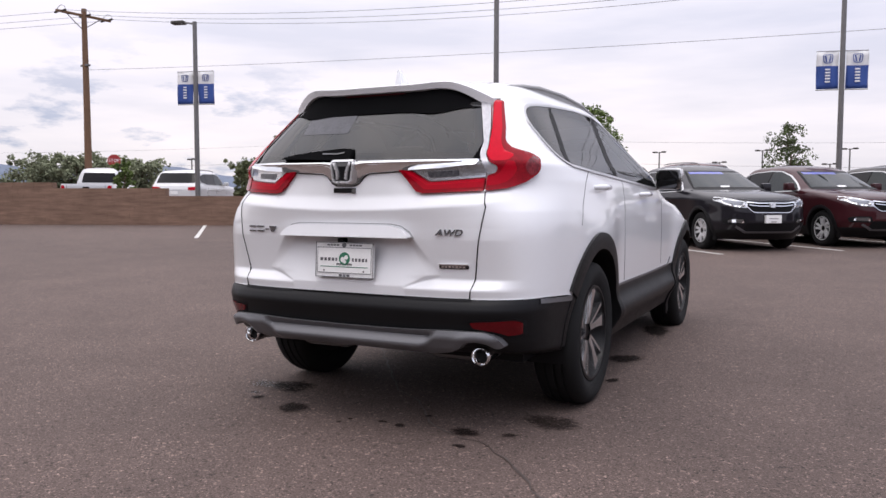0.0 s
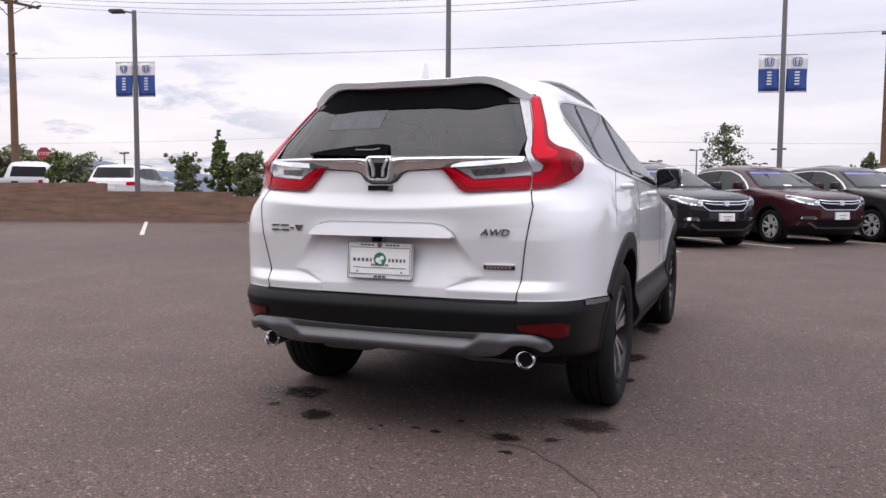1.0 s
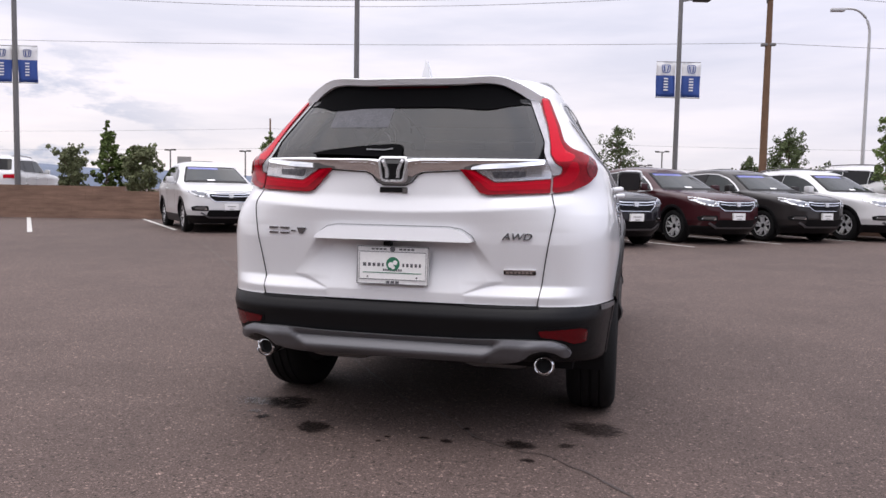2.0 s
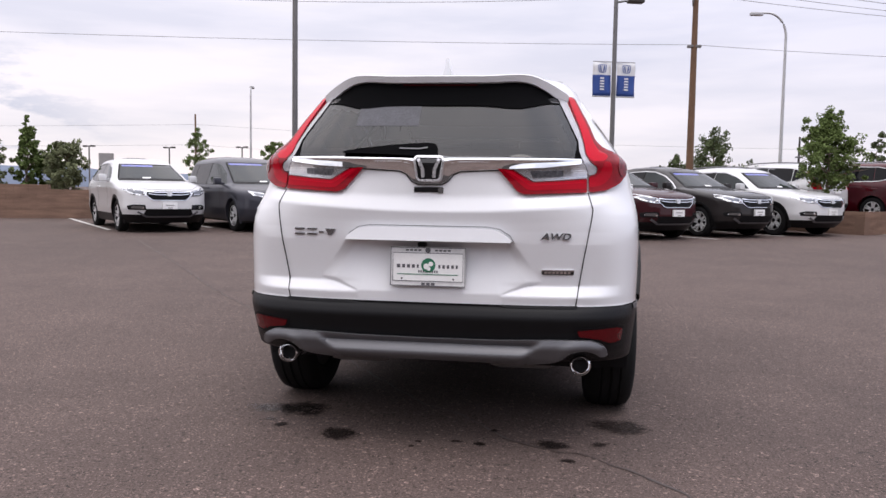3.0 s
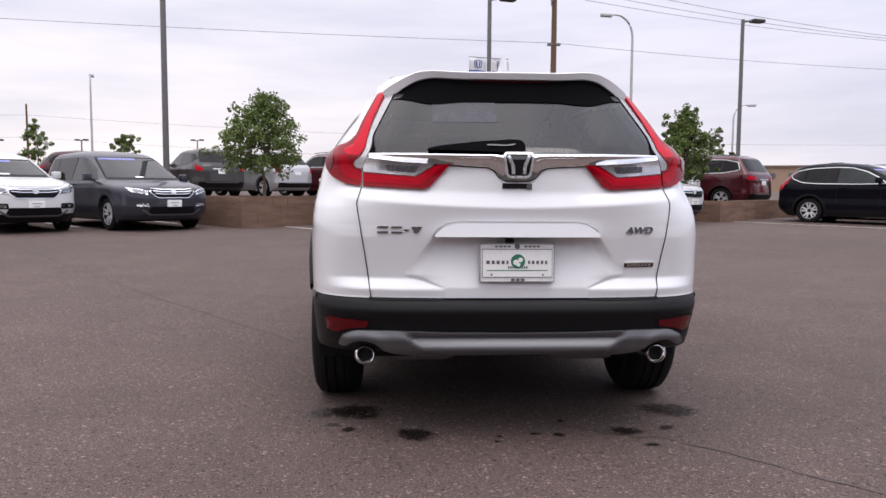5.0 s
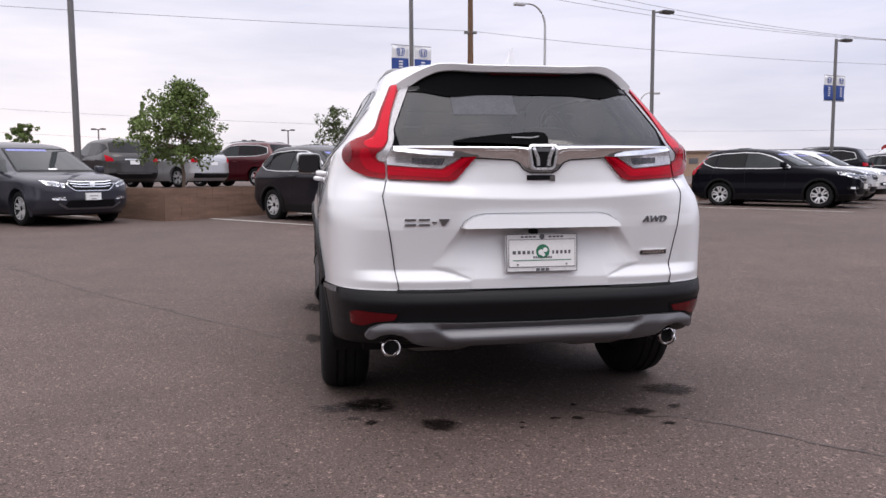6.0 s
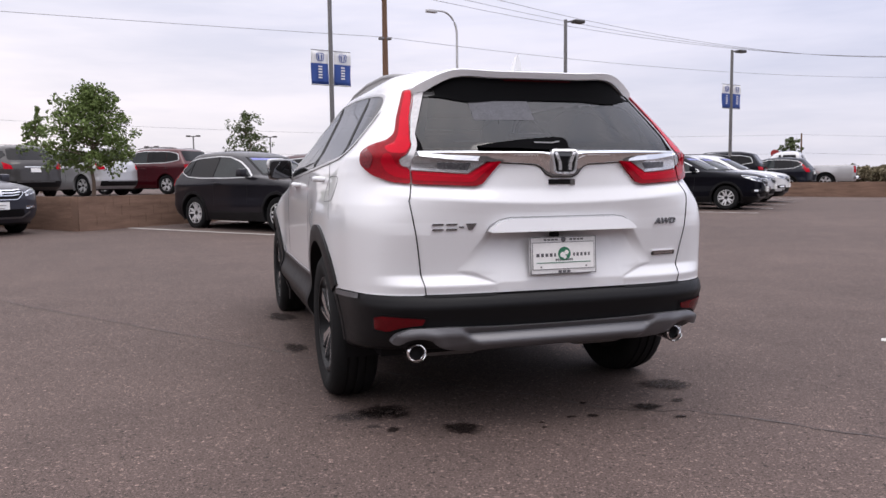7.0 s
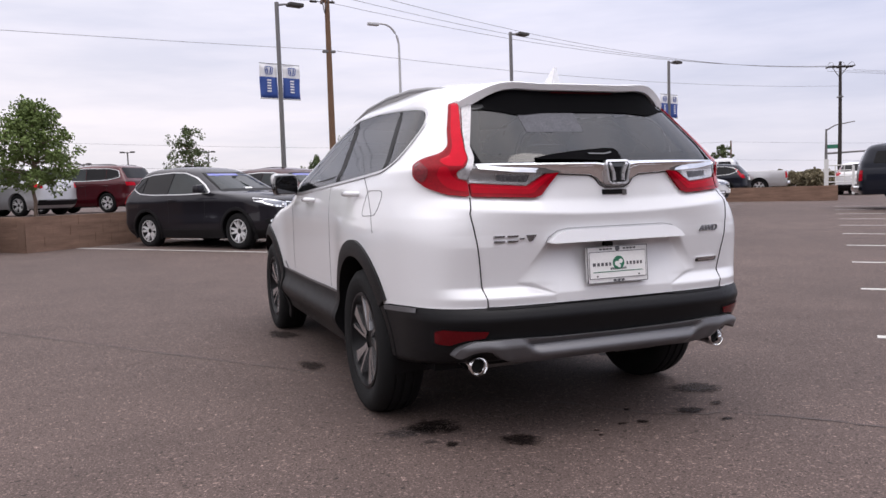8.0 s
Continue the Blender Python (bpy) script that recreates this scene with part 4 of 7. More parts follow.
WALL_LABEL = "low retaining wall of brown split-face concrete blocks"
run_left = wall_run("wall_left", (-38.1, -34), (-19.05, 6.3), [(0, 1.56), (.689, 1.36), (.781, 1.11), (.873, .98)], WALL_LABEL)
run_return = wall_run("wall_return", (-18.9, 6.45), (-13.05, 6.45), [(0, .84)], WALL_LABEL)
run_mid = wall_run("wall_middle", (-13.05, 6.45), (-13.05, 17.3), [(0, .84)], WALL_LABEL)
run_step = wall_run("wall_step", (-13.05, 17.45), (-7.25, 17.45), [(0, .75)], WALL_LABEL)
run_right = wall_run("wall_right", (-7.25, 17.45), (-7.25, 31.2), [(0, .75)], WALL_LABEL)
run_far = wall_run("wall_far", (-7.25, 31.35), (1.35, 31.35), [(0, .82)], WALL_LABEL)


def painted_lines():
    def line(u0, u1, v):
        bm = bmesh.new()
        n = 6
        rows = []
        for k in range(n + 1):
            u = u0 + (u1 - u0) * k / n
            row = []
            for dv in (-.05, .05):
                x, y = lot(u, v + dv)
                row.append(bm.verts.new((x, y, ground_z(x, y) + .004)))
            rows.append(row)
        for a, b in zip(rows, rows[1:]):
            bm.faces.new((a[0], a[1], b[1], b[0]))
        ob = new("stall_line", finish(bm, "stall_line", PAINTLINE))
        tagged(ob, "worn white painted parking stall line on asphalt", "line", "stall lines", "structure")

    for v in (-1.28, 1.68, 3.95, 6.2):
        line(-22.0 + .473 * v, -15.6, v)
    for k in range(0, 5):
        line(-13.0, -7.85, 7.55 + 2.5 * k)
    for k in range(0, 5):
        line(-7.2, -2.0, 18.2 + 2.55 * k)
    for k in range(-1, 9):
        line(1.14, 6.4, 5.23 + 2.53 * k)


painted_lines()


def ground_blot(name, label, material, u, v, a, b, turn, seed, lift=.004):
    """A flat stain with an uneven edge, soaked into the paving."""
    rnd = random.Random(seed)
    ph = [rnd.uniform(0, 6.28) for _ in range(4)]
    verts, faces, fade = [(u, v, ground_z(u, v) + lift)], [], [.62]
    c, s = math.cos(radians(turn)), math.sin(radians(turn))
    n = 40
    for ring, f in ((.45, .55), (.75, .42), (1.0, .22), (1.35, 0.0)):
        for k in range(n):
            t = 2 * math.pi * k / n
            r = ring * (1 + .10 * math.sin(2 * t + ph[0]) + .07 * math.sin(3 * t + ph[1]) + .05 * math.sin(5 * t + ph[2]) + .05 * math.sin(9 * t + ph[3]))
            x, y = a * r * math.cos(t), b * r * math.sin(t)
            px, py = u + c * x - s * y, v + s * x + c * y
            verts.append((px, py, ground_z(px, py) + lift))
            fade.append(f)
    for k in range(n):
        faces.append((0, 1 + k, 1 + (k + 1) % n))
        for ring in range(3):
            q = 1 + ring * n
            faces.append((q + k, q + n + k, q + n + (k + 1) % n, q + (k + 1) % n))
    me = bpy.data.meshes.new(name)
    me.from_pydata(verts, [], faces)
    me.materials.append(material)
    me.attributes.new("fade", "FLOAT", "POINT").data.foreach_set("value", fade)
    ob = new(name, me)
    tagged(ob, label, "stain", "stains on the paving", "structure")


OIL = "dark oily stain soaked into the asphalt"
for i, (x, y, a, b, tn, me) in enumerate([(-.68, .49, .12, .12, 10, OILY), (-.80, .47, .14, .075, 5, DAMP), (-.41, .145, .088, .075, -5, OILY), (-.70, .225, .03, .03, 0, OILY),
                                     (-.775, .295, .028, .03, 0, DAMP), (-.047, .104, .014, .014, 0, OILY), (-.068, .036, .012, .012, 0, OILY), (.11, .134, .025, .014, 0, OILY),
                                     (.212, .12, .030, .024, 0, OILY), (.26, .312, .016, .018, 0, OILY), (.518, .162, .070, .050, 3, OILY), (.577, -.023, .028, .020, 0, OILY),
                                     (.714, .205, .036, .030, 0, WET), (.816, .476, .140, .100, 5, WET), (.76, 3.17, .10, .22, 20, OILY), (.78, 2.05, .10, .13, 0, OILY),
                                     (.86, 1.42, .035, .05, 0, OILY), (-.90, 3.2, .10, .20, 20, WET), (-.92, 2.05, .08, .13, 0, WET)]):
    ground_blot("stain", OIL if me is not DAMP else "pale damp stain drying on the asphalt", me, x, y, a, b, tn, 40 + i)


def seam_line(pts, width, seed):
    """A thin crack in the paving."""
    rnd = random.Random(seed)
    bm = bmesh.new()
    rows = []
    for (a, b), (c, d) in zip(pts, pts[1:]):
        n = max(2, int(math.hypot(c - a, d - b) / .06))
        for k in range(n):
            x, y = a + (c - a) * k / n + rnd.gauss(0, .008), b + (d - b) * k / n + rnd.gauss(0, .008)
            w = width * rnd.uniform(.25, 1.0)
            dx, dy = d - b, a - c
            q = w / 2 / math.hypot(dx, dy)
            rows.append([bm.verts.new((x + s * dx * q, y + s * dy * q, ground_z(x, y) + .003)) for s in (-1, 1)])
    for a, b in zip(rows, rows[1:]):
        bm.faces.new((a[0], a[1], b[1], b[0]))
    ob = new("crack", finish(bm, "crack", SEALER))
    tagged(ob, "thin crack running across the asphalt paving", "crack", "", "structure")


seam_line([(-7.2, 10.4), (-4.13, 6.14), (-3.0, 4.5), (-1.05, 2.0), (-.12, .684), (.09, .532), (.305, .238), (.44, .128), (.62, .08), (.753, -.022), (.98, -.29), (1.9, -1.3), (3.2, -2.5)], .016, 3)

# ---------------------------------------------------------------- poles, wires, banners


def lamp_post(u, v, h, z, arm, label, name="lamp_post", material=GALV, double=False, r=.065):
    span = .62 if double else 1.0
    x, y = lot(u, v)
    t = thing(name, label, "lamp post", pose(x, y, z, 0, 0, arm), "lamp posts")
    part("pole", tube(bmesh.new(), [(0, 0, 0), (0, 0, h * .5), (0, 0, h)], [r, r * .9, r * .8], 10), material, t, smooth=50)
    base = bmesh.new()
    lathe(base, [(.17, 0), (.17, .10), (.15, .12)], 20, "z")
    part("footing", base, MORTAR, t, "round concrete footing", smooth=40)
    for s in ((1, -1) if double else (1,)):
        a = bmesh.new()
        tube(a, [(0, 0, h - .08), (s * .25 * span, 0, h - .03), (s * .5 * span, 0, h - .02)], [.035, .03, .03], 8)
        part("arm", a, material, t, smooth=50)
        head = bmesh.new()
        box(head, s * .36 * span if s > 0 else -.82 * span, .82 * span if s > 0 else s * .36 * span, -.14, .14, h - .07, h + .04, bevel=.03)
        part("lamp_head", head, LAMPHEAD, t, "flat bronze shoebox lamp head", smooth=40)
    return t


def banners(parent, z, h, w, gap):
    """Two cloth banners on brackets, white above and blue below, with plain marks."""
    for s in (-1, 1):
        x0, x1 = (gap, gap + w) if s > 0 else (-gap - w, -gap)
        bm = bmesh.new()
        n = 8
        rows = []
        for k in range(n + 1):
            zz = z + h * k / n
            rows.append([bm.verts.new((x0 + (x1 - x0) * j / 4, .02 * math.sin(j * 1.3 + k * .7 + s), zz)) for j in range(5)])
        for a, b in zip(rows, rows[1:]):
            for j in range(4):
                bm.faces.new((a[j], a[j + 1], b[j + 1], b[j]))
        me = finish(bm, "banner", BANNERB, 60)
        me.materials.append(BANNERW)
        for p in me.polygons:
            if p.center.z > z + h * .62:
                p.material_index = 1
        sol = part("banner", me, None, parent, "blue and white cloth banner")
        mod = sol.modifiers.new("thick", "SOLIDIFY")
        mod.thickness = .006
        for zz in (z - .02, z + h + .02):
            part("bracket", tube(bmesh.new(), [(0, 0, zz), (x1 if s > 0 else x0, 0, zz)], .012, 6), GALV, parent)
        cx = (x0 + x1) / 2
        for side in (-.045, .035):
            # a plain squarish emblem, and narrow bars standing for the upright lettering
            mark = bmesh.new()
            zc = z + h * .81
            ring = rounded([(cx - .12, zc + .105), (cx + .12, zc + .105), (cx + .095, zc - .105), (cx - .095, zc - .105)], .05, 3)
            strip(ring + ring[:1], .020, lambda p, q, l, side=side: (p, side - l, q), .004, .1, mark)
            for e in (-1, 1):
                strip([(cx + e * .062, zc + .08), (cx + e * .036, zc - .08)], .030, lambda p, q, l, side=side: (p, side - l, q), .004, .2, mark)
            part("emblem", mark, BANNERB, sol, "blue square emblem")
            for k in range(5):
                zz = z + h * (.525 - .082 * k)
                bar = bmesh.new()
                box(bar, cx - .062, cx + .062, side, side + .006, zz - .020, zz + .020)
                part("lettering_bar", bar, BANNERW, sol)


bp_left = lamp_post(-24.41, -1.56, 6.64, STREET_Z, 196, "tall grey steel lamp post with two banners behind the wall", r=.09)
bp_mid = lamp_post(-13.38, 14.98, 5.99, TERRACE_Z, 16, "tall grey steel lamp post with two banners behind the wall", r=.075)
bp_far = lamp_post(-5.33, 32.1, 6.08, FAR_Z, 16, "tall grey steel lamp post with two banners beyond the wall", r=.075)
lamp_post(-17.40, 6.83, 7.6, TERRACE_Z, 20, "tall plain grey steel lamp post behind the wall", r=.085)
lamp_post(-9.26, 22.98, 6.27, FAR_Z, 16, "tall grey steel lamp post behind the wall", r=.075)
banners(bp_left, 3.87, 1.08, .585, .09)
banners(bp_mid, 3.24, .96, .545, .09)
banners(bp_far, 3.62, .98, .53, .09)


def utility_pole(x, y, z, h, label, turn=0.0, arms=1, r=.17, reach=1.2, wood=TIMBER):
    t = thing("utility_pole", label, "utility pole", pose(x, y, z, 0, 0, turn), "utility poles")
    part("pole", tube(bmesh.new(), [(0, 0, 0), (.02, 0, h * .5), (0, 0, h)], [r, r * .85, r * .65], 10), wood, t, smooth=50)
    for k in range(arms):
        zz = h - .35 - k * .9
        bm = bmesh.new()
        box(bm, -reach, reach, -.06, .06, zz - .06, zz + .06, bevel=.01)
        part("crossarm", bm, wood, t)
        for x0 in (-.92 * reach, -.4 * reach, .4 * reach, .92 * reach):
            ins = bmesh.new()
            lathe(ins, [(.05, zz + .06), (.06, zz + .12), (.03, zz + .18), (.045, zz + .2), (.02, zz + .24)], 10, "z")
            part("insulator", ins, GALV, t)
        for x0 in (-.85 * reach, .05, .85 * reach):
            for s in (-1, 1):
                ins = bmesh.new()
                tube(ins, [(x0, s * .06, zz), (x0, s * .2, zz), (x0, s * .26, zz), (x0, s * .5, zz), (x0, s * .56, zz)], [.02, .02, .055, .055, .02], 8)
                part("strain_insulator", ins, LAMPHEAD, t)
            jump = bmesh.new()
            tube(jump, [(x0, -.55, zz), (x0 + .05, -.3, zz + .22), (x0 + .05, 0, zz + .32), (x0 + .05, .3, zz + .22), (x0, .55, zz)], .014, 5)
            part("jumper_wire", jump, CABLE, t)
        brace = bmesh.new()
        for s in (-1, 1):
            tube(brace, [(s * .6 * reach, .05, zz - .05), (0, r * .75, zz - .7)], .025, 5)
        part("crossarm_brace", brace, GALV, t)
    clamp = bmesh.new()
    box(clamp, -.10, .10, -r - .12, r + .12, h * .717 - .05, h * .717 + .05, bevel=.02)
    part("cable_clamp", clamp, GALV, t)
    return t


def cable(a, b, sag, r=.012):
    pts = []
    a, b = Vector(a), Vector(b)
    for k in range(25):
        q = k / 24
        p = a.lerp(b, q)
        pts.append((p.x, p.y, p.z - sag * 4 * q * (1 - q)))
    ob = new("overhead_cable", finish(tube(bmesh.new(), pts, r, 6), "overhead_cable", CABLE, 60))
    tagged(ob, "thin dark overhead power cable strung between poles", "cable", "overhead cables")


P1 = Vector((-33.15, 25.3, 0.6))
P2 = Vector((6.06, 29.75, 0.6))
P3 = Vector((43.4, 36.6, 0.6))
utility_pole(*P1, 10.3, "tall brown timber utility pole with a crossarm", 82, 1, .2, 1.5)
utility_pole(P2.x, P2.y, FAR_Z - .02, 9.42, "tall brown timber utility pole", 88, 1, .155)
utility_pole(*P3, 8.45, "tall dark timber utility pole with a crossarm", -20, 1, .14, .85, DARKTIMBER)
for dx in (-1.25, .07, 1.25):
    cable(P1 + Vector((.5 + dx * .14, dx, 9.95)), P2 + Vector((-.5, dx * .85, 8.9)), .9, .010)
    cable(P2 + Vector((.5, dx * 1.05, 8.9)), P3 + Vector((dx * .5, -dx * .4, 8.15)), .95, .010)
    cable(P1 + Vector((-.5 + dx * .14, dx, 9.95)), P1 + Vector((-60, dx - 30, 9.0)), 1.2, .010)
    cable(P3 + Vector((dx * .5, -dx * .4, 7.85)), P3 + Vector((dx + 60, -20, 7.5)), 1.0, .010)
cable(P1 + Vector((0, 0, 7.15)), P2 + Vector((0, 0, 6.6)), .2, .009)
cable(P2 + Vector((0, 0, 6.6)), P3 + Vector((0, 0, 6.8)), .5, .009)


def street_light(x, y, z, h, reach, turn, label):
    t = thing("street_light", label, "street light", pose(x, y, z, 0, 0, turn), "street lights")
    bow = [(.75 * reach * (1 - math.cos(radians(a))), 0, h - 1.1 * (1 - math.sin(radians(a)))) for a in range(0, 91, 10)]
    pts = [(0, 0, 0), (0, 0, h * .5)] + bow + [(reach, 0, h)]
    part("pole", tube(bmesh.new(), pts, [.09, .075] + [.06 - .0015 * k for k in range(10)] + [.042], 10), PALEPOLE, t, smooth=50)
    head = bmesh.new()
    box(head, reach - .05, reach + .55, -.13, .13, h * .995 - .09, h * .995 + .07, bevel=.05)
    part("lamp_head", head, PALEPOLE, t, "grey cobra-head lamp", smooth=40)


utility_pole(16.2, 49.45, FAR_Z - .02, 4.6, "thin dark far timber pole", 100, 0, .085, .45, DARKTIMBER)
utility_pole(45.35, 49.2, .3, 4.25, "short thin far timber pole", 10, 0, .09, .35)
utility_pole(-25.8, 51.2, .35, 6.2, "thin far timber pole", 10, 0, .09, .3)
for z in (5.2, 3.7):
    cable((-90, 47, z + .8), (-25.8, 51.2, z + .6), .4, .008)
    cable((-25.8, 51.2, z + .6), (45.35, 49.2, z - .75), .8, .008)
    cable((45.35, 49.2, z - .75), (120, 30, z - .4), .8, .008)
street_light(11.22, 35.63, .38, 9.32, 1.2, 190, "tall pale curved street light beyond the lot")
street_light(-21.5, 51.2, .3, 8.3, .25, 100, "tall pale street light far beyond the lot")
street_light(23.75, 51.95, .3, 6.85, 1.0, -10, "tall pale curved street light far beyond the lot")
for x, y, h in ((-9.4, 56.1, 4.15), (-5.2, 56.8, 3.35), (-2.3, 57.0, 4.15), (3.25, 57.0, 4.12), (2.05, 57.0, 3.1), (-15.4, 55.1, 4.05), (-27.4, 50.3, 3.65), (-22.8, 52.7, 3.85), (-31.9, 47.4, 3.55), (-40.5, 40.2, 3.55)):
    u, v = x * UX + y * UY, x * VX + y * VY
    lamp_post(u, v, h, FAR_Z, -20, "small far double-headed lot lamp post", double=True, r=.06)


# an added, unseen building front closes the lot; dark for the chrome to mirror
def reflected_wall():
    bm = bmesh.new()
    box(bm, -45, 45, -27.0, -26.5, -0.2, 7.5)
    ob = new("wall_behind", finish(bm, "wall_behind", REFLECTDARK))
    tagged(ob, "plain dark unseen wall added behind the camera for reflections", "wall", kind="structure")


reflected_wall()

# ---------------------------------------------------------------- the white SUV in the middle of the lot


def gate_dish(x, z):
    """The shoulder crease that climbs towards the flanks, and the hollow for the number plate in the tailgate."""
    ax = abs(x)
    extra = 0.0
    if .86 < z < 1.10:
        lift = .055 * min(1.0, ax / .80) ** 2
        fade = min(1.0, (z - .86) / .05) * min(1.0, (1.10 - z) / .05)
        extra += (TAIL(z - lift) - TAIL(z)) * fade
    if .60 < z < .90:
        # the plate hollow: a flat middle, folded along lean lines into two three-cornered facets that run out on the flanks
        out = float(np.interp(z, [.60, .655, .705, .866, .90], [.300, .300, .458, .338, .335]))
        fold = float(np.interp(z, [.60, .655, .86, .90], [.284, .284, .240, .235]))
        s = min(1.0, max(0.0, (out - ax) / (out - fold)))
        flat = float(np.interp(z, [.60, .612, .655, .86, .872, .90], [.010, .008, .004, .060, .034, TAIL(.90)]))
        s = s * 2.0 if s < .35 else .70 + (s - .35) * .30 / .65
        extra += (flat - TAIL(z)) * s
    return extra


HERO_Z = [.18, .28, .31, .335, .37, .42, .48, .56, .596, .612, .650, .690, .74, .86, .93, .982, 1.04, 1.12, 1.19, 1.24, 1.48, 1.54, 1.58, 1.62, 1.65, 1.665]
HERO_R_Y = [1.36, 1.34, .9, .30, .10, .04, .006, -.022, -.006, .012, .004, .042, .032, .006, -.008, -.022, .006, .012, .012, .05, .28, .36, .45, .65, 1.0, 1.3]
TAIL = eased(HERO_Z, HERO_R_Y, .004)
HERO_R_FLANK = HERO_R_Y[:9] + [.008, .006, .008, .008, .002, -.005, -.012, .002] + HERO_R_Y[17:]
HERO_F_Y = [4.35, 4.45, 4.48, 4.5, 4.52, 4.54, 4.55, 4.56, 4.56, 4.56, 4.555, 4.55, 4.53, 4.42, 4.25, 4.05, 3.55, 3.22, 3.09, 3.0, 2.5, 2.33, 2.15, 1.9, 1.6, 1.4]
HERO_W = [.81, .84, .845, .85, .855, .86, .864, .870, .872, .872, .873, .874, .875, .876, .875, .872, .866, .852, .826, .782, .622, .598, .562, .495, .37, .18]
HERO_CR = [.08, .08, .15, .5, .7, .75, .75, .75, .75, .75, .75, .75, .75, .75, .78, .82, .88, .82, .74, .66, .62, .62, .58, .5, .4, .3]
HERO_CF = [1.0, 1.0, 1.0, 1.0, 1.0, 1.0, 1.0, 1.0, 1.0, 1.0, 1.0, 1.0, 1.0, 1.1, 1.2, 1.2, .9, .7, .6, .55, .45, .4, .4, .4, .4, .3]


def hero_front(d):
    return [f + d for f in HERO_F_Y]


hero = Form(
    HERO_Z, HERO_R_Y, HERO_F_Y, HERO_W, HERO_CR, HERO_CF,
    nr=eased([.3, .9, .98, 1.05, 1.12, 1.25, 1.48], [4.4, 4.4, 3.9, 3.3, 2.95, 3.1, 3.5], .03), soft=0.004, hubs=(0.957, 3.617), flare=0.030, dish=gate_dish, sill=.050, R2=HERO_R_FLANK)
HUBZ, HERO_R = 0.358, 0.362


def hero_edge(y):
    """Height at which the white paint meets the dark cladding."""
    return float(np.interp(y, [-.1, .30, .50, .70, 1.20, 1.45, 3.0, 3.2, 4.0, 4.6], [.612, .610, .598, .56, .54, .545, .545, .56, .56, .56]))


def build_cabin(car, win, glass, screen):
    """Dark lining, seats and wheel behind the panes."""
    inner = Form(HERO_Z, [r + .045 for r in HERO_R_Y], hero_front(-.07), [w * .955 for w in HERO_W], HERO_CR, HERO_CF, 2.6, soft=.01)
    rows = [.99 + (1.62 - .99) * k / 44 for k in range(45)]
    part("cabin_lining", cut_openings(inner.shell(rows, 40, 90, 16, floor=True), inset(glass, -.02), inset(win, -.06), inset(screen, -.07)), CABIN, car, "dark interior lining", smooth=50)

    def chair(name, x, w, y, heads):
        back = bmesh.new()
        box(back, x - w, x + w, y, y + .14, .66, 1.17, pose(0, 0, 0), .05)
        bmesh.ops.transform(back, matrix=Matrix.Translation((0, y, .66)) @ Matrix.Rotation(radians(14), 4, "X") @ Matrix.Translation((0, -y, -.66)), verts=back.verts)
        seat = part(name, back, SEATING, car, "black leather seat", smooth=50)
        for hx in heads:
            h = bmesh.new()
            box(h, hx - .13, hx + .13, y - .16, y - .06, 1.17, 1.36, bevel=.045)
            part("headrest", h, SEATING, seat, smooth=50)
    chair("rear_seat", 0, .62, 1.45, (-.42, .42))
    chair("front_seat", -.36, .25, 2.35, (-.36,))
    chair("front_seat", .36, .25, 2.35, (.36,))
    dash = bmesh.new()
    box(dash, -.70, .70, 2.95, 3.25, .80, 1.10, bevel=.06)
    part("dashboard", dash, CABIN, car, smooth=50)
    mirror = bmesh.new()
    box(mirror, -.11, .11, 2.56, 2.60, 1.37, 1.43, bevel=.015)
    part("inside_mirror", mirror, BLACK, car)


def spread(pts):
    """The tailgate's upper outline, drawn out towards the pillars."""
    out = []
    for x, z in pts:
        d = float(np.interp(z, [1.19, 1.235, 1.27, 1.36, 1.49], [0, .016, .040, .044, .030]))
        out.append((math.copysign(max(abs(x), min(abs(x) + d, hero.W(z) * .975)), x), z))
    return out


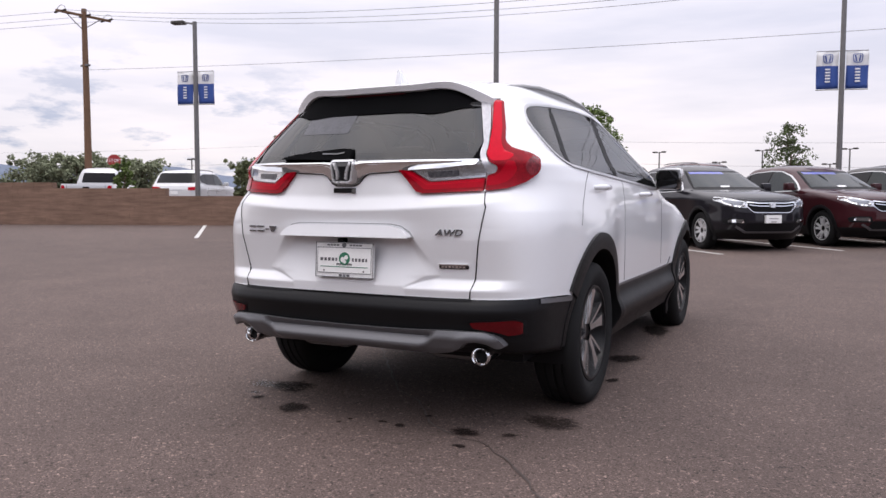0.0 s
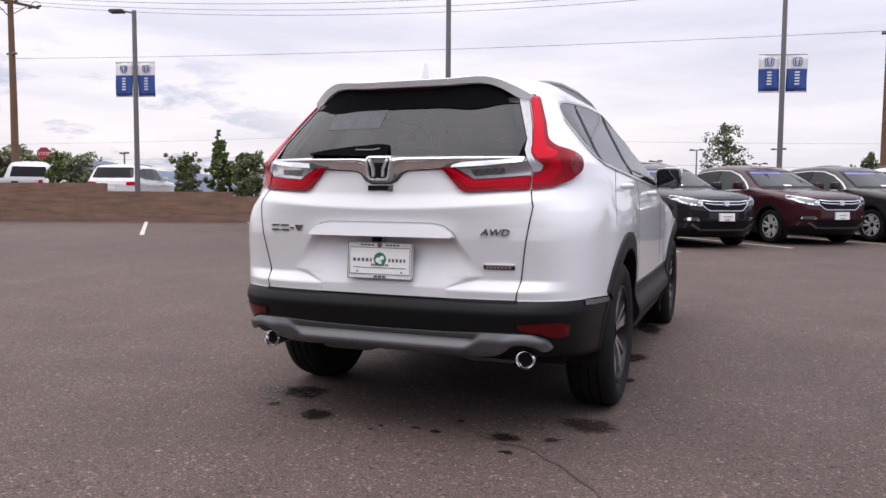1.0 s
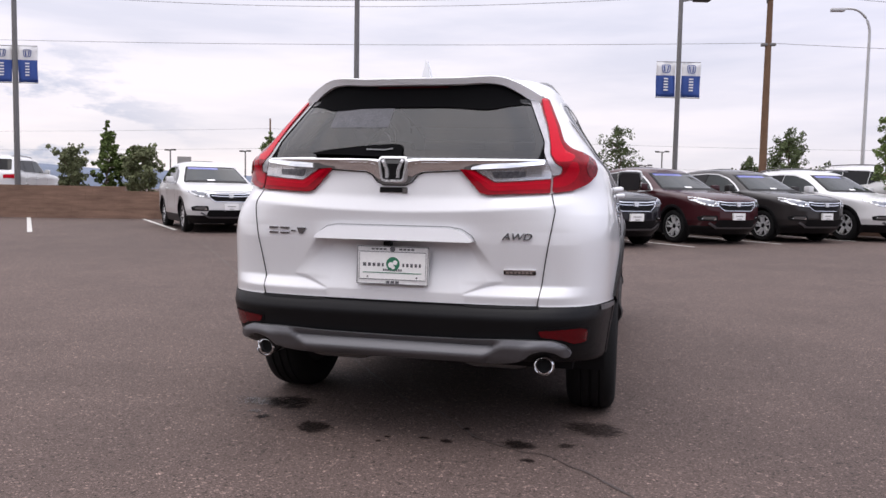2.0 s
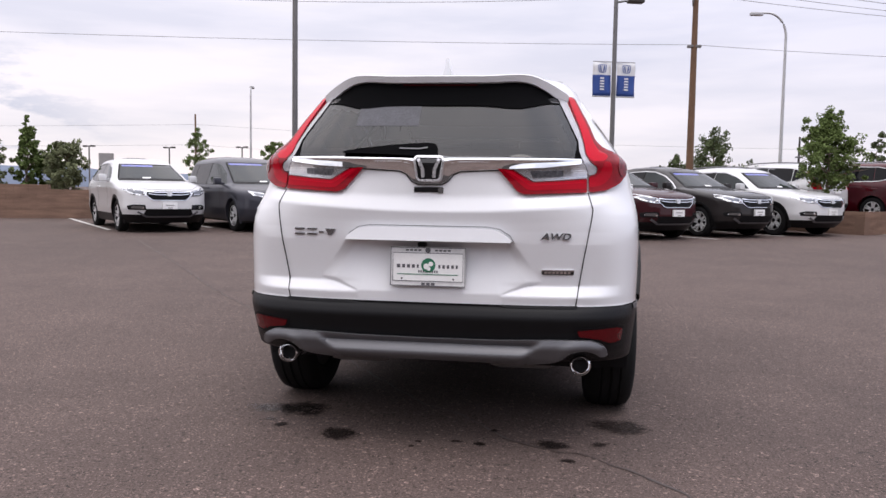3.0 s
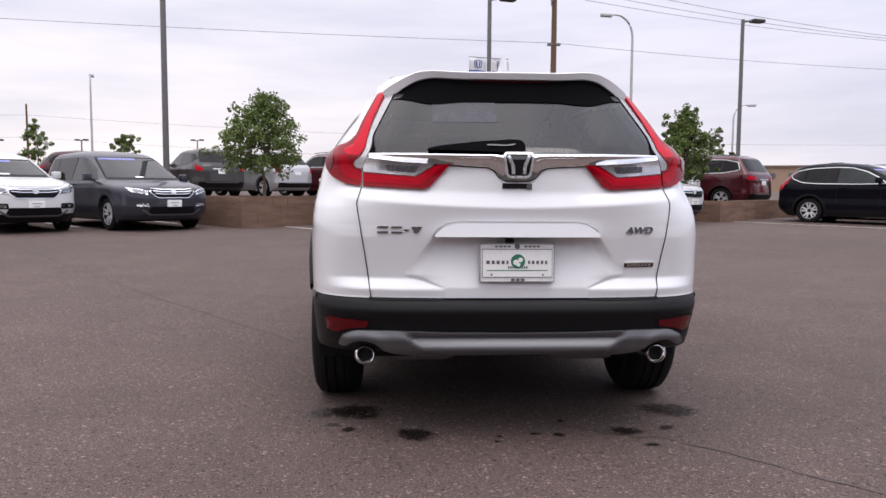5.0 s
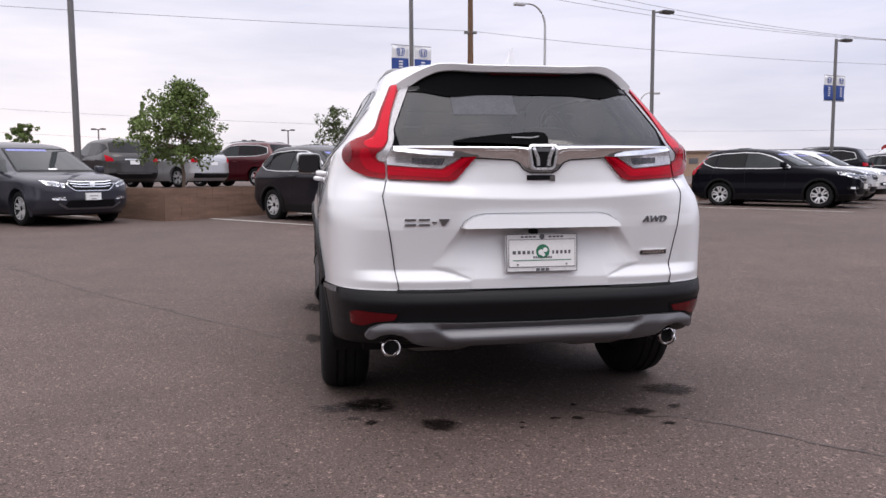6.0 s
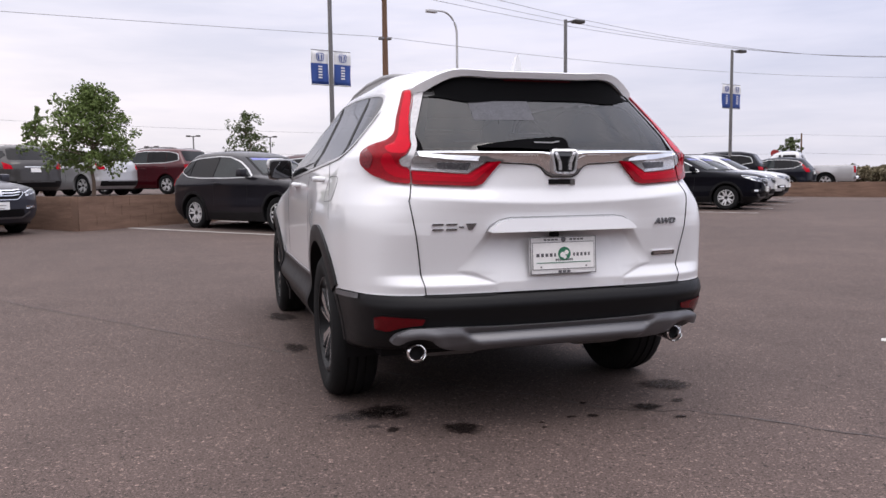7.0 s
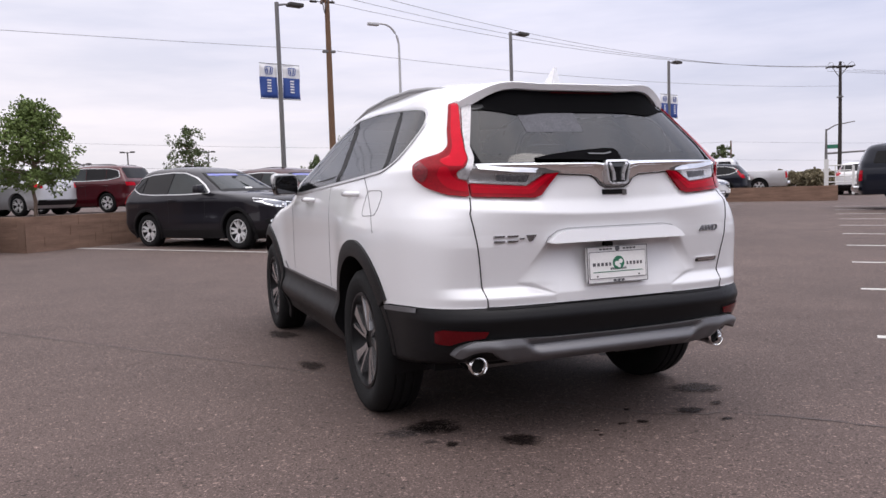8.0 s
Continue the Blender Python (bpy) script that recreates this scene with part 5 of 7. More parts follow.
def build_hero():
    win = [(0.537, 1.395), (0.576, 1.440), (0.640, 1.473), (0.757, 1.489), (1.000, 1.508), (1.400, 1.530), (1.800, 1.532), (2.050, 1.480), (2.250, 1.385), (2.480, 1.245), (2.60, 1.119), (2.500, 1.117), (2.200, 1.130), (1.480, 1.165), (1.000, 1.188), (0.701, 1.206), (0.613, 1.241), (0.557, 1.304)]
    glass = spread([(-.600, 1.195), (.600, 1.195), (.582, 1.235), (.558, 1.28), (.520, 1.36), (.478, 1.512), (-.478, 1.512), (-.520, 1.36), (-.558, 1.28), (-.582, 1.235)])
    screen = [(-.66, 1.15), (.66, 1.15), (.54, 1.45), (-.54, 1.45)]
    car = thing("suv", "pearl white five-door SUV with dark lower cladding standing on asphalt", "car", pose(0, 0, 0))
    rows = [.612 + (1.0 - .612) * k / 86 for k in range(86)] + [1.0 + .24 * k / 26 for k in range(26)] + [1.24 + (1.665 - 1.24) * k / 40 for k in range(41)]
    build_cabin(car, win, glass, screen)
    part("body", cut_openings(hero.shell(rows, 165, 130, 16, edge=("low", hero_edge), arch=.452, hubz=HUBZ), inset(glass, .018), inset(win, .018), inset(screen, .0)), PEARL, car, "pearl white painted body", smooth=55)
    rows = [.25, .27, .29] + [.31 + (.605 - .31) * k / 26 for k in range(27)]
    part("bumper_cladding", hero.shell(rows, 40, 130, 16, edge=("high", lambda y: hero_edge(y) - .003), arch=.452, hubz=HUBZ, floor=True, lid=False), CLAD, car, "grained black plastic bumper and sill cladding", smooth=50)
    inner = bmesh.new()
    box(inner, -.72, .72, .35, 4.1, .30, .66)
    part("floor_pan", inner, BLACK, car, "black underbody")
    for hub in hero.hubs:
        for s in (-1, 1):
            part("arch_trim", arch_band(hero, s, hub, HUBZ, .425, .508, -24 if hub > 2 else -7, 204 if hub > 2 else 150, .012, 48), CLAD, car, "black plastic wheel-arch trim", smooth=40)
            if hub < 2:
                part("arch_edge", arch_band(hero, s, hub, HUBZ, .425, .468, 148, 180, .003, 16), CLAD, car, smooth=40)
            part("wheel_liner", liner(hub, HUBZ, .44, s, x=.88), BLACK, car)
    wheels = wheel_set(HERO_R, .243, .232, RIMDARK, RIMFACE, 5, .060, 0.022, .036, star=True)
    add_wheels(car, wheels, [h - .032 for h in hero.hubs], .785, "two-tone machined alloy wheel")

    # tailgate glass and what sits on it
    gg = part("tailgate_glass", patch(glass, hero.on_rear, .008, -.006, .025), TAILPANE, car, "dark tinted tailgate glass", smooth=50)
    ring = inset(glass, .022)
    part("glass_border", strip(ring + ring[:1], .040, hero.on_rear, .0055, .03), BLACK, gg)
    part("window_sticker", patch([(-.34, 1.335), (-.07, 1.335), (-.07, 1.425), (-.34, 1.425)], hero.on_rear, .0095, .002, .03), mat("faint_label", (0.082, 0.082, 0.092), 0.2, 0, 0.25, 30, spec=0.17), gg, "faint label behind the glass")
    part("glass_border", patch(spread([(.572, 1.20), (.600, 1.20), (.560, 1.28), (.522, 1.36), (.488, 1.48), (.480, 1.48), (.511, 1.36), (.547, 1.28)]), hero.on_rear, .011, .01, .03), RECESS, gg)
    part("glass_border", patch(spread([(-.572, 1.20), (-.600, 1.20), (-.560, 1.28), (-.522, 1.36), (-.488, 1.48), (-.480, 1.48), (-.511, 1.36), (-.547, 1.28)]), hero.on_rear, .011, .01, .03), RECESS, gg)
    wiper = bmesh.new()
    patch([(-.365, 1.221), (-.30, 1.234), (-.17, 1.249), (-.02, 1.260), (.018, 1.256), (.028, 1.240), (.028, 1.200), (-.20, 1.212), (-.36, 1.215)], hero.on_rear, .034, .0, .04, .008, wiper)
    wp = part("wiper", wiper, RECESS, car, "black rear wiper", smooth=40)
    # the highlight along the wiper arm, laid on as a thin grey strip
    part("wiper_arm", strip([(-.125, 1.236), (-.045, 1.234), (-.010, 1.240)], .005, hero.on_rear, .038, .02), SATIN, wp, "grey strip drawn as the highlight on the wiper arm")

    # spoiler
    bm = bmesh.new()
    secs = []
    n = 56
    for k in range(n + 1):
        x = -.550 + 1.10 * k / n
        f = abs(x) / .550
        zt = 1.560 + .010 * math.exp(-((f - .64) / .18) ** 2) - .064 * max(0, (f - .68) / .32) ** 1.7
        yt = .235 + .16 * f ** 3
        th = .031 + .020 * min(1.0, max(0.0, (f - .55) / .35)) ** 1.5
        za = min(zt + .055 - .04 * f ** 2, 1.635)
        secs.append([bm.verts.new(p) for p in ((x, .80 - .25 * f ** 2, za), (x, yt + .16, zt + .022 * (1 - f ** 3)), (x, yt + .015, zt), (x, yt, zt - .006), (x, yt + .012, zt - th), (x, yt + .034, zt - th - .003))])
    for a, b in zip(secs, secs[1:]):
        for k in range(5):
            bm.faces.new((a[k], a[k + 1], b[k + 1], b[k]))
    bm.faces.new(secs[0])
    bm.faces.new(secs[-1])
    sp = part("spoiler", bm, PEARL, car, "white roof spoiler", smooth=45)
    # black underside, from the lip down to the glass
    bm = bmesh.new()
    rows = []
    for k in range(n + 1):
        x = -.524 + 1.048 * k / n
        f = abs(x) / .550
        zt = 1.560 + .010 * math.exp(-((f - .64) / .18) ** 2) - .064 * max(0, (f - .68) / .32) ** 1.7
        yt, th = .235 + .16 * f ** 3, .031 + .020 * min(1.0, max(0.0, (f - .55) / .35)) ** 1.5
        zl = 1.428 - .012 * math.exp(-((f - .62) / .17) ** 2)
        q = max(0.0, 1 - (max(0.0, f - .52) / .432) ** 2.2) ** (1 / 2.2)
        zl = zt - th - .008 - (zt - th - .008 - zl) * q
        top = Vector((x, yt + .032, zt - th - .002))
        low = Vector((x, hero.rear(x, zl) - .013, zl))
        rows.append([bm.verts.new(top.lerp(low, q) + Vector((0, .004 * math.sin(math.pi * q), 0))) for q in (0, .2, .4, .6, .8, 1)] + [bm.verts.new(low + Vector((0, .02, 0)))])
    for a, b in zip(rows, rows[1:]):
        for k in range(6):
            bm.faces.new((a[k], a[k + 1], b[k + 1], b[k]))
    part("spoiler_underside", bm, RECESS, sp, "matt black underside of the spoiler", smooth=50)
    brake = bmesh.new()
    box(brake, -.16, .16, .258, .28, 1.516, 1.524)
    part("brake_light", brake, mat("unlit_brake_lens", (0.03, 0.002, 0.003), 0.2, 0, 0.1, 10, spec=0.1), sp, "dark red high brake light")

    # chrome bar, badge and the marks on the gate
    bar = [(-.605, 1.203), (-.3, 1.206), (.3, 1.206), (.605, 1.203), (.600, 1.182), (.46, 1.164), (.20, 1.150), (.122, 1.146), (.094, 1.134), (.070, 1.106), (.045, 1.094),
           (-.045, 1.094), (-.070, 1.106), (-.094, 1.134), (-.122, 1.146), (-.20, 1.150), (-.46, 1.164), (-.600, 1.182)]

    def bowed(x, z, lift):
        low = float(np.interp(abs(x), [0, .045, .066, .088, .115, .2, .46, .598, .605], [1.094, 1.094, 1.106, 1.134, 1.146, 1.150, 1.164, 1.182, 1.196]))
        v = min(1.0, max(0.0, (z - low) / (1.205 - low)))
        e = min(1.0, max(0.0, (abs(x) - .26) / .16))
        e = e * e * (3 - 2 * e)
        foot = .50 + .10 * math.sin(21 * x + 1) + .78 * e
        return hero.on_rear(x, z, lift if lift < 0 else lift * float(np.interp(v, [0, .3, .55, .66, .78, .9, 1], [foot, .62 + .46 * e, .74 + .20 * e, 1.15, 1.30, 1.15, .4])))
    ch = part("chrome_bar", patch(bar, bowed, .022, .01, .0045), CHROME, car, "bright chrome bar across the tailgate", smooth=85)
    low_line = [(-.60, 1.180), (-.46, 1.161), (-.20, 1.147), (-.124, 1.143), (-.098, 1.132), (-.074, 1.103), (-.046, 1.090), (.046, 1.090), (.074, 1.103), (.098, 1.132), (.124, 1.143), (.20, 1.147), (.46, 1.161), (.60, 1.180)]
    part("bar_shadow_gap", strip(low_line, .004, hero.on_rear, .004, .02), BLACK, ch)
    sq = [(-.052, 1.202), (.052, 1.202), (.058, 1.19), (.046, 1.115), (.036, 1.107), (-.036, 1.107), (-.046, 1.115), (-.058, 1.19)]
    part("badge_plate", patch([(x * .93, 1.155 + (z - 1.155) * .92) for x, z in sq], hero.on_rear, .031, .0, .02, .006), GLOSSBLACK, ch, "black badge field")
    loop = rounded(sq, .008, 3)
    part("badge_rim", strip(loop + loop[:1], .009, hero.on_rear, .038, .02), BADGE, ch, smooth=40)
    for pts in ([(-.043, 1.193), (-.024, 1.150), (-.022, 1.118)], [(.043, 1.193), (.024, 1.150), (.022, 1.118)]):
        part("badge_bar", strip(pts, .013, hero.on_rear, .040, .01), BADGE, ch)
    tag = part("gate_label", patch([(-.062, 1.060), (.055, 1.060), (.055, 1.081), (-.062, 1.081)], hero.on_rear, .004, .004, .05), GLOSSBLACK, car, "small dark label")
    part("label_square", patch([(.036, 1.057), (.058, 1.057), (.058, 1.079), (.036, 1.079)], hero.on_rear, .007, .002, .05), CHROME, tag)
    # plain slim bars in place of the model name
    name_metal = mat("bright_trim", (.22, .22, .23), .25, .8, .1, 60)
    for x0 in (-.568, -.512):
        for z0, z1 in ((.878, .885), (.899, .906)):
            part("name_bar", patch([(x0, z0), (x0 + .044, z0), (x0 + .047, z1), (x0 + .003, z1)], hero.on_rear, .007, .002, .02), name_metal, car)
    part("name_bar", patch([(-.458, .888), (-.438, .888), (-.438, .894), (-.458, .894)], hero.on_rear, .007, .002, .02), name_metal, car)
    part("name_bar", patch([(-.418, .879), (-.404, .879), (-.386, .905), (-.430, .905)], hero.on_rear, .007, .002, .02), name_metal, car)
    y0 = hero.rear(.51, .89)
    writing("AWD", .036, mat("bright_trim", (.22, .22, .23), .25, .8), car, "drive_badge", pose(.507, y0 - .004, .891, -4, 0, 11) @ Matrix.Diagonal((1.29, 1, 1.0, 1)), .004, .25, 1.05, .0008)
    trim = part("trim_badge", patch([(.455, .738), (.583, .738), (.583, .756), (.455, .756)], hero.on_rear, .006, .002, .04, .003), GLOSSBLACK, car, "black and chrome trim badge")
    part("badge_edge", patch([(.455, .753), (.583, .753), (.583, .758), (.455, .758)], hero.on_rear, .008, .002, .04), CHROME, trim)
    for k in range(7):
        x = .466 + k * .0155
        part("letter_bar", patch([(x, .742), (x + .010, .742), (x + .010, .750), (x, .750)], hero.on_rear, .0085, .002, .04), CHROME, trim)

    # grab bar over the plate
    grab = rounded([(-.340, .866), (-.322, .888), (-.285, .912), (-.24, .920), (.24, .920), (.285, .912), (.322, .888), (.340, .866)], .02, 3)

    def ledge(x, z, lift):
        p = hero.on_rear(x, .93, lift)
        return (p[0], p[1] - (.012 if lift > 0 else -.09) - (.010 * (.921 - z) / .057 if lift > 0 else 0), z)
    part("gate_handle", patch(grab, ledge, .012, .0, .03), PEARL, car, "white grab bar above the plate", smooth=35)
    part("grab_bar_seam", strip([(-.345, .862), (-.327, .892), (-.288, .917), (-.24, .9255), (.24, .9255), (.288, .917), (.327, .892), (.345, .862)], .0018, hero.on_rear, .002, .02), SEAM, car)
    eye = bmesh.new()
    box(eye, -.045, -.012, .005, .04, .838, .858, bevel=.004)
    part("camera_eye", eye, BLACK, car, "small black reversing camera")

    # plate
    tilt = pose(0, -.004, .760, -3, 0, 0)
    bm = bmesh.new()
    outline = rounded([(-.153, -.079), (.153, -.079), (.153, .079), (-.153, .079)], .014, 3)
    patch(outline, lambda x, z, l: (x, -l, z), .006, .006, .4, 0, bm)
    pl = part("plate_surround", bm, FRAMEW, car, "white dealer plate surround", m=tilt, smooth=30)
    bm = bmesh.new()
    patch([(-.142, -.058), (.142, -.058), (.142, .055), (-.142, .055)], lambda x, z, l: (x, -l, z), .0075, .001, .4, 0, bm)
    part("number_plate", bm, PLATEW, pl, "white paper plate with a green emblem")
    for ring, w in (([(-.142, -.058), (.142, -.058), (.142, .055), (-.142, .055), (-.142, -.058)], .0025), ([(-.151, -.077), (.151, -.077), (.151, .077), (-.151, .077), (-.151, -.077)], .003)):
        part("plate_edge", strip(ring, w, lambda x, z, l: (x, -.0065 - l, z), .0018, .2), INK, pl)

    def bar_on(x0, x1, z0, z1, material, lift=.009):
        b = bmesh.new()
        patch([(x0, z0), (x1, z0), (x1, z1), (x0, z1)], lambda x, z, l: (x, -l, z), lift, .001, .5, 0, b)
        part("plate_bar", b, material, pl)
    for x0, x1 in ((-.128, -.110), (-.106, -.090), (-.086, -.070), (-.066, -.050), (-.046, -.034), (.042, .054), (.058, .072), (.076, .090), (.094, .108), (.112, .124)):
        bar_on(x0 + .002, x1 - .002, -.005, .009, INK)
    bar_on(-.125, .125, -.032, -.029, GREENINK)
    for k in range(9):
        bar_on(-.038 + k * .0092, -.032 + k * .0092, -.023, -.014, INK)
    for k in range(11):
        if not 4 <= k <= 6:
            bar_on(-.09 + k * .017, -.078 + k * .017, .063, .070, INK, .008)
    for k in range(3):
        bar_on(-.025 + k * .02, -.010 + k * .02, -.074, -.064, INK, .008)
    for x, z in ((-.105, -.048), (.105, -.048)):
        b = bmesh.new()
        lathe(b, [(.004, -.010), (.004, -.006)], 10, "y")
        part("screw", b, GALV, pl, m=pose(x, 0, z))
    disc = bmesh.new()
    lathe(disc, [(.029, -.009), (.029, -.006)], 28, "y")
    d = part("emblem", disc, GREENINK, pl, "round green and white emblem", m=pose(.003, 0, .006))
    for a, b, c in ((-.008, -.004, .012), (.010, .006, .010), (.002, -.014, .008)):
        q = bmesh.new()
        lathe(q, [(c, -.0105), (c, -.006)], 9, "y")
        part("emblem_patch", q, PLATEW, d, m=pose(a, 0, b))
    disc = bmesh.new()
    lathe(disc, [(.011, -.0085), (.011, -.005)], 20, "y")
    part("emblem", disc, INK, pl, "small dark emblem", m=pose(0, 0, .067))

    # lamps
    for s in (-1, 1):
        def rear(x, z, lift, s=s):
            return hero.on_rear(s * x, z, lift)

        def proud(x, z, lift, s=s):
            # the outer lens stands out from the corner as well as to the rear
            p = hero.on_rear(s * x, z, lift)
            k = min(1.0, max(0.0, (x / hero.W(z) - .80) / .12)) if lift > 0 else 0.0
            return (p[0] + s * k * lift * 1.1, p[1], p[2])
        side = hero.on_right if s > 0 else hero.on_left
        outer = rounded(spread([(.502, 1.490), (.528, 1.490), (.581, 1.355), (.611, 1.288), (.650, 1.258), (.722, 1.237), (.764, 1.212), (.784, 1.182), (.781, 1.150), (.755, 1.108), (.706, 1.079), (.634, 1.068), (.634, 1.136), (.664, 1.142), (.672, 1.172), (.640, 1.192), (.606, 1.225), (.580, 1.262), (.545, 1.350)]), .016, 4)
        lamp = part("tail_lamp", patch(outer, proud, .018, .02, .012), REDBODY, car, "deep red tail lamp with a tall upper arm", smooth=50)
        part("light_guide", patch(rounded(spread([(.505, 1.486), (.523, 1.486), (.571, 1.355), (.602, 1.282), (.640, 1.246), (.690, 1.226), (.690, 1.200), (.645, 1.196), (.610, 1.226), (.583, 1.262), (.547, 1.350)]), .012, 4), proud, .0195, .0, .012), REDGUIDE, lamp, "bright red upper light guide", smooth=50)
        part("light_guide", patch(rounded(spread([(.634, 1.088), (.634, 1.128), (.668, 1.134), (.684, 1.160), (.690, 1.200), (.712, 1.196), (.724, 1.160), (.712, 1.122), (.690, 1.100)]), .014, 4), proud, .0195, .0, .012), REDLENS, lamp, smooth=50)
        part("side_marker", patch(rounded(spread([(.735, 1.226), (.763, 1.207), (.780, 1.182), (.777, 1.152), (.760, 1.132), (.746, 1.160), (.742, 1.192)]), .014, 4), proud, .0200, .01, .012), REDCORNER, lamp, "dark mottled side marker", smooth=50)
        part("clear_arm", patch(rounded(spread([(.466, 1.490), (.500, 1.490), (.543, 1.350), (.578, 1.262), (.604, 1.225), (.638, 1.190), (.670, 1.171), (.662, 1.144), (.632, 1.138), (.624, 1.165), (.600, 1.205), (.578, 1.235), (.550, 1.280), (.510, 1.362)]), .006, 2), rear, .0145, .02, .02), ARMLENS, lamp, "clear lens strip", smooth=40)
        inner = [(.627, 1.068), (.627, 1.124), (.50, 1.112), (.412, 1.106), (.330, 1.154), (.272, 1.158), (.355, 1.066), (.385, 1.057)]
        gl = part("gate_lamp", patch(inner, rear, .016, .02, .02, .006), REDBODY, car, "red inner lamp on the tailgate", smooth=40)
        part("light_guide", patch([(.624, 1.084), (.624, 1.120), (.50, 1.108), (.408, 1.102), (.326, 1.150), (.296, 1.152), (.388, 1.077), (.410, 1.073)], rear, .0175, .0, .02, .006), REDLENS, gl, "bright red light guide", smooth=40)
        part("lens_rib", strip([(.618, 1.110), (.50, 1.099), (.404, 1.093), (.318, 1.146)], .004, rear, .019, .03), REDGUIDE, gl)
        part("clear_lens", patch([(.627, 1.127), (.50, 1.115), (.414, 1.109), (.336, 1.155), (.40, 1.166), (.627, 1.186)], rear, .012, .02, .025, .003), CLEARLENS, gl, "clear reversing lens", smooth=40)
        part("lens_reflector", patch([(.412, 1.122), (.530, 1.130), (.530, 1.154), (.400, 1.150)], rear, .014, .0, .02, .003), BOWL, gl, "dark lamp bowl behind the lens")
        for z, x0 in ((1.124, .54), (1.132, .54), (1.140, .535), (1.148, .535), (1.156, .39), (1.162, .43), (1.169, .49)):
            part("lens_rib", strip([(x0, z), (.50, z + .004), (.622, z + .006)], .003, rear, .0135, .03), RIMFACE, gl)
        part("reflector_surround", patch([(.588, .524), (.768, .533), (.800, .520), (.794, .452), (.738, .446), (.688, .468), (.600, .482)], rear, .003, .02, .03, .008), BLACK, car, "black recess round the reflector", smooth=40)
        part("reflector", patch([(.600, .516), (.765, .524), (.790, .512), (.784, .462), (.740, .456), (.69, .478), (.612, .490)], rear, .008, .02, .03, .008), REFLECTRED, car, "dark red bumper reflector", smooth=40)
        # exhaust tip
        ex = bmesh.new()
        lathe(ex, [(.030, .13), (.041, .13), (.043, .03), (.0425, .015), (.037, .010), (.029, .018), (.028, .12)], 32, "y", closed=True)
        tip = part("exhaust_tip", ex, CHROME, car, "round chrome exhaust tip", m=pose(s * .62, .078, .362, 3, 0, 0), smooth=50)
        hole = bmesh.new()
        lathe(hole, [(.033, .05), (.033, .06)], 24, "y")
        part("exhaust_bore", hole, BLACK, tip)
        pipe = bmesh.new()
        tube(pipe, [(s * .62, .18, .36), (s * .60, .35, .36), (s * .50, .5, .34)], .035, 10)
        part("exhaust_pipe", pipe, SATIN, car, "dull metal exhaust pipe", smooth=50)
        muf = bmesh.new()
        box(muf, *sorted((s * .22, s * .52)), .36, .62, .27, .40, bevel=.05)
        part("muffler", muf, GALV, car, "dull metal muffler", smooth=50)
        # seams
        sm = strip([(.632, 1.066), (.652, 1.00), (.648, .97), (.620, .80), (.606, .70), (.592, .612)], .0038, rear, .003, .015)
        part("gate_seam", sm, BLACK, car)
        part("bumper_strip", strip([(.24, .597), (.54, .578)], .02, lambda y, z, l, side=side: side(y, z, l), .006), SATIN, car, "bright strip above the bumper")

        # side glass
        ring = inset(win, .020)
        fr = part("window_surround", strip(ring + ring[:1], .038, side, .004, .03), BLACK, car, "black window surround", smooth=40)
        for y0, z0, y1, z1 in ((.828 - 1.05 * .13, 1.22, .828 + 1.05 * .135, 1.485), (1.660 - 1.05 * .17, 1.18, 1.660 + 1.05 * .165, 1.515)):
            part("window_post", strip([(y0, z0), (y1, z1)], .062 if y0 > 1 else .042, side, .0085, .03), BLACK, fr)
        for y0, y1, gm in ((0, .818, PRIVACY), (.838, 1.635, PRIVACY), (1.685, 2.9, CLEARPANE)):
            pane = clip(win, y0, y1, 1.05, 1.35)
            part("side_window", patch(pane, side, .006, -.005, .04, .02), gm, fr, "tinted side window", smooth=40)
        loop = [(2.60, 1.110), (2.500, 1.108), (2.200, 1.121), (1.480, 1.156), (1.000, 1.179), (0.691, 1.197), (0.603, 1.233), (0.547, 1.299), (0.525, 1.395), (0.568, 1.451), (0.638, 1.484), (0.760, 1.499), (1.000, 1.518), (1.400, 1.540), (1.800, 1.542), (2.060, 1.490), (2.280, 1.395)]
        part("window_trim", strip(rounded(loop, .05, 3), .013, side, .008), BRIGHTTRIM, car, "satin bright window trim", smooth=30)
        for y, z in ((1.104, 1.093), (2.14, 1.063)):
            part("door_handle", handle_mesh(hero, s, y, z), PEARL, car, "white door handle", smooth=50)
        for line in ([(1.62, .56), (1.60, .9), (1.63, 1.16)], [(.66, .91), (.72, 1.0), (.86, 1.12), (.98, 1.18)], [(2.72, .58), (2.70, .95), (2.78, 1.11)]):
            part("door_seam", strip(line, .0036, side, .0015), SEAM, car)
        if s < 0:
            loop = rounded([(.645, .992), (.88, .984), (.845, 1.108), (.60, 1.106)], .05, 5)
            part("fuel_flap_seam", strip(loop + loop[:1], .003, side, .0015), SEAM, car)
        part("sill_strip", strip([(1.40, .548), (2.2, .545), (2.98, .550), (3.06, .60)], .014, side, .006), SATIN, car, "bright strip along the sill")
        # roof rail
        pts = [(.50, 1.535), (.60, 1.560), (.70, 1.579), (.85, 1.599), (1.1, 1.622), (1.5, 1.630), (1.9, 1.612), (2.2, 1.566), (2.38, 1.518)]
        rail = bmesh.new()
        way = [(s * (.475 + .04 * min(1, (y - .3) / .5)), y, z + .004) for y, z in pts]
        tube(rail, way, [.006, .012] + [.014] * 6 + [.010], 10)
        # its closed foot down to the roof skin
        foot = []
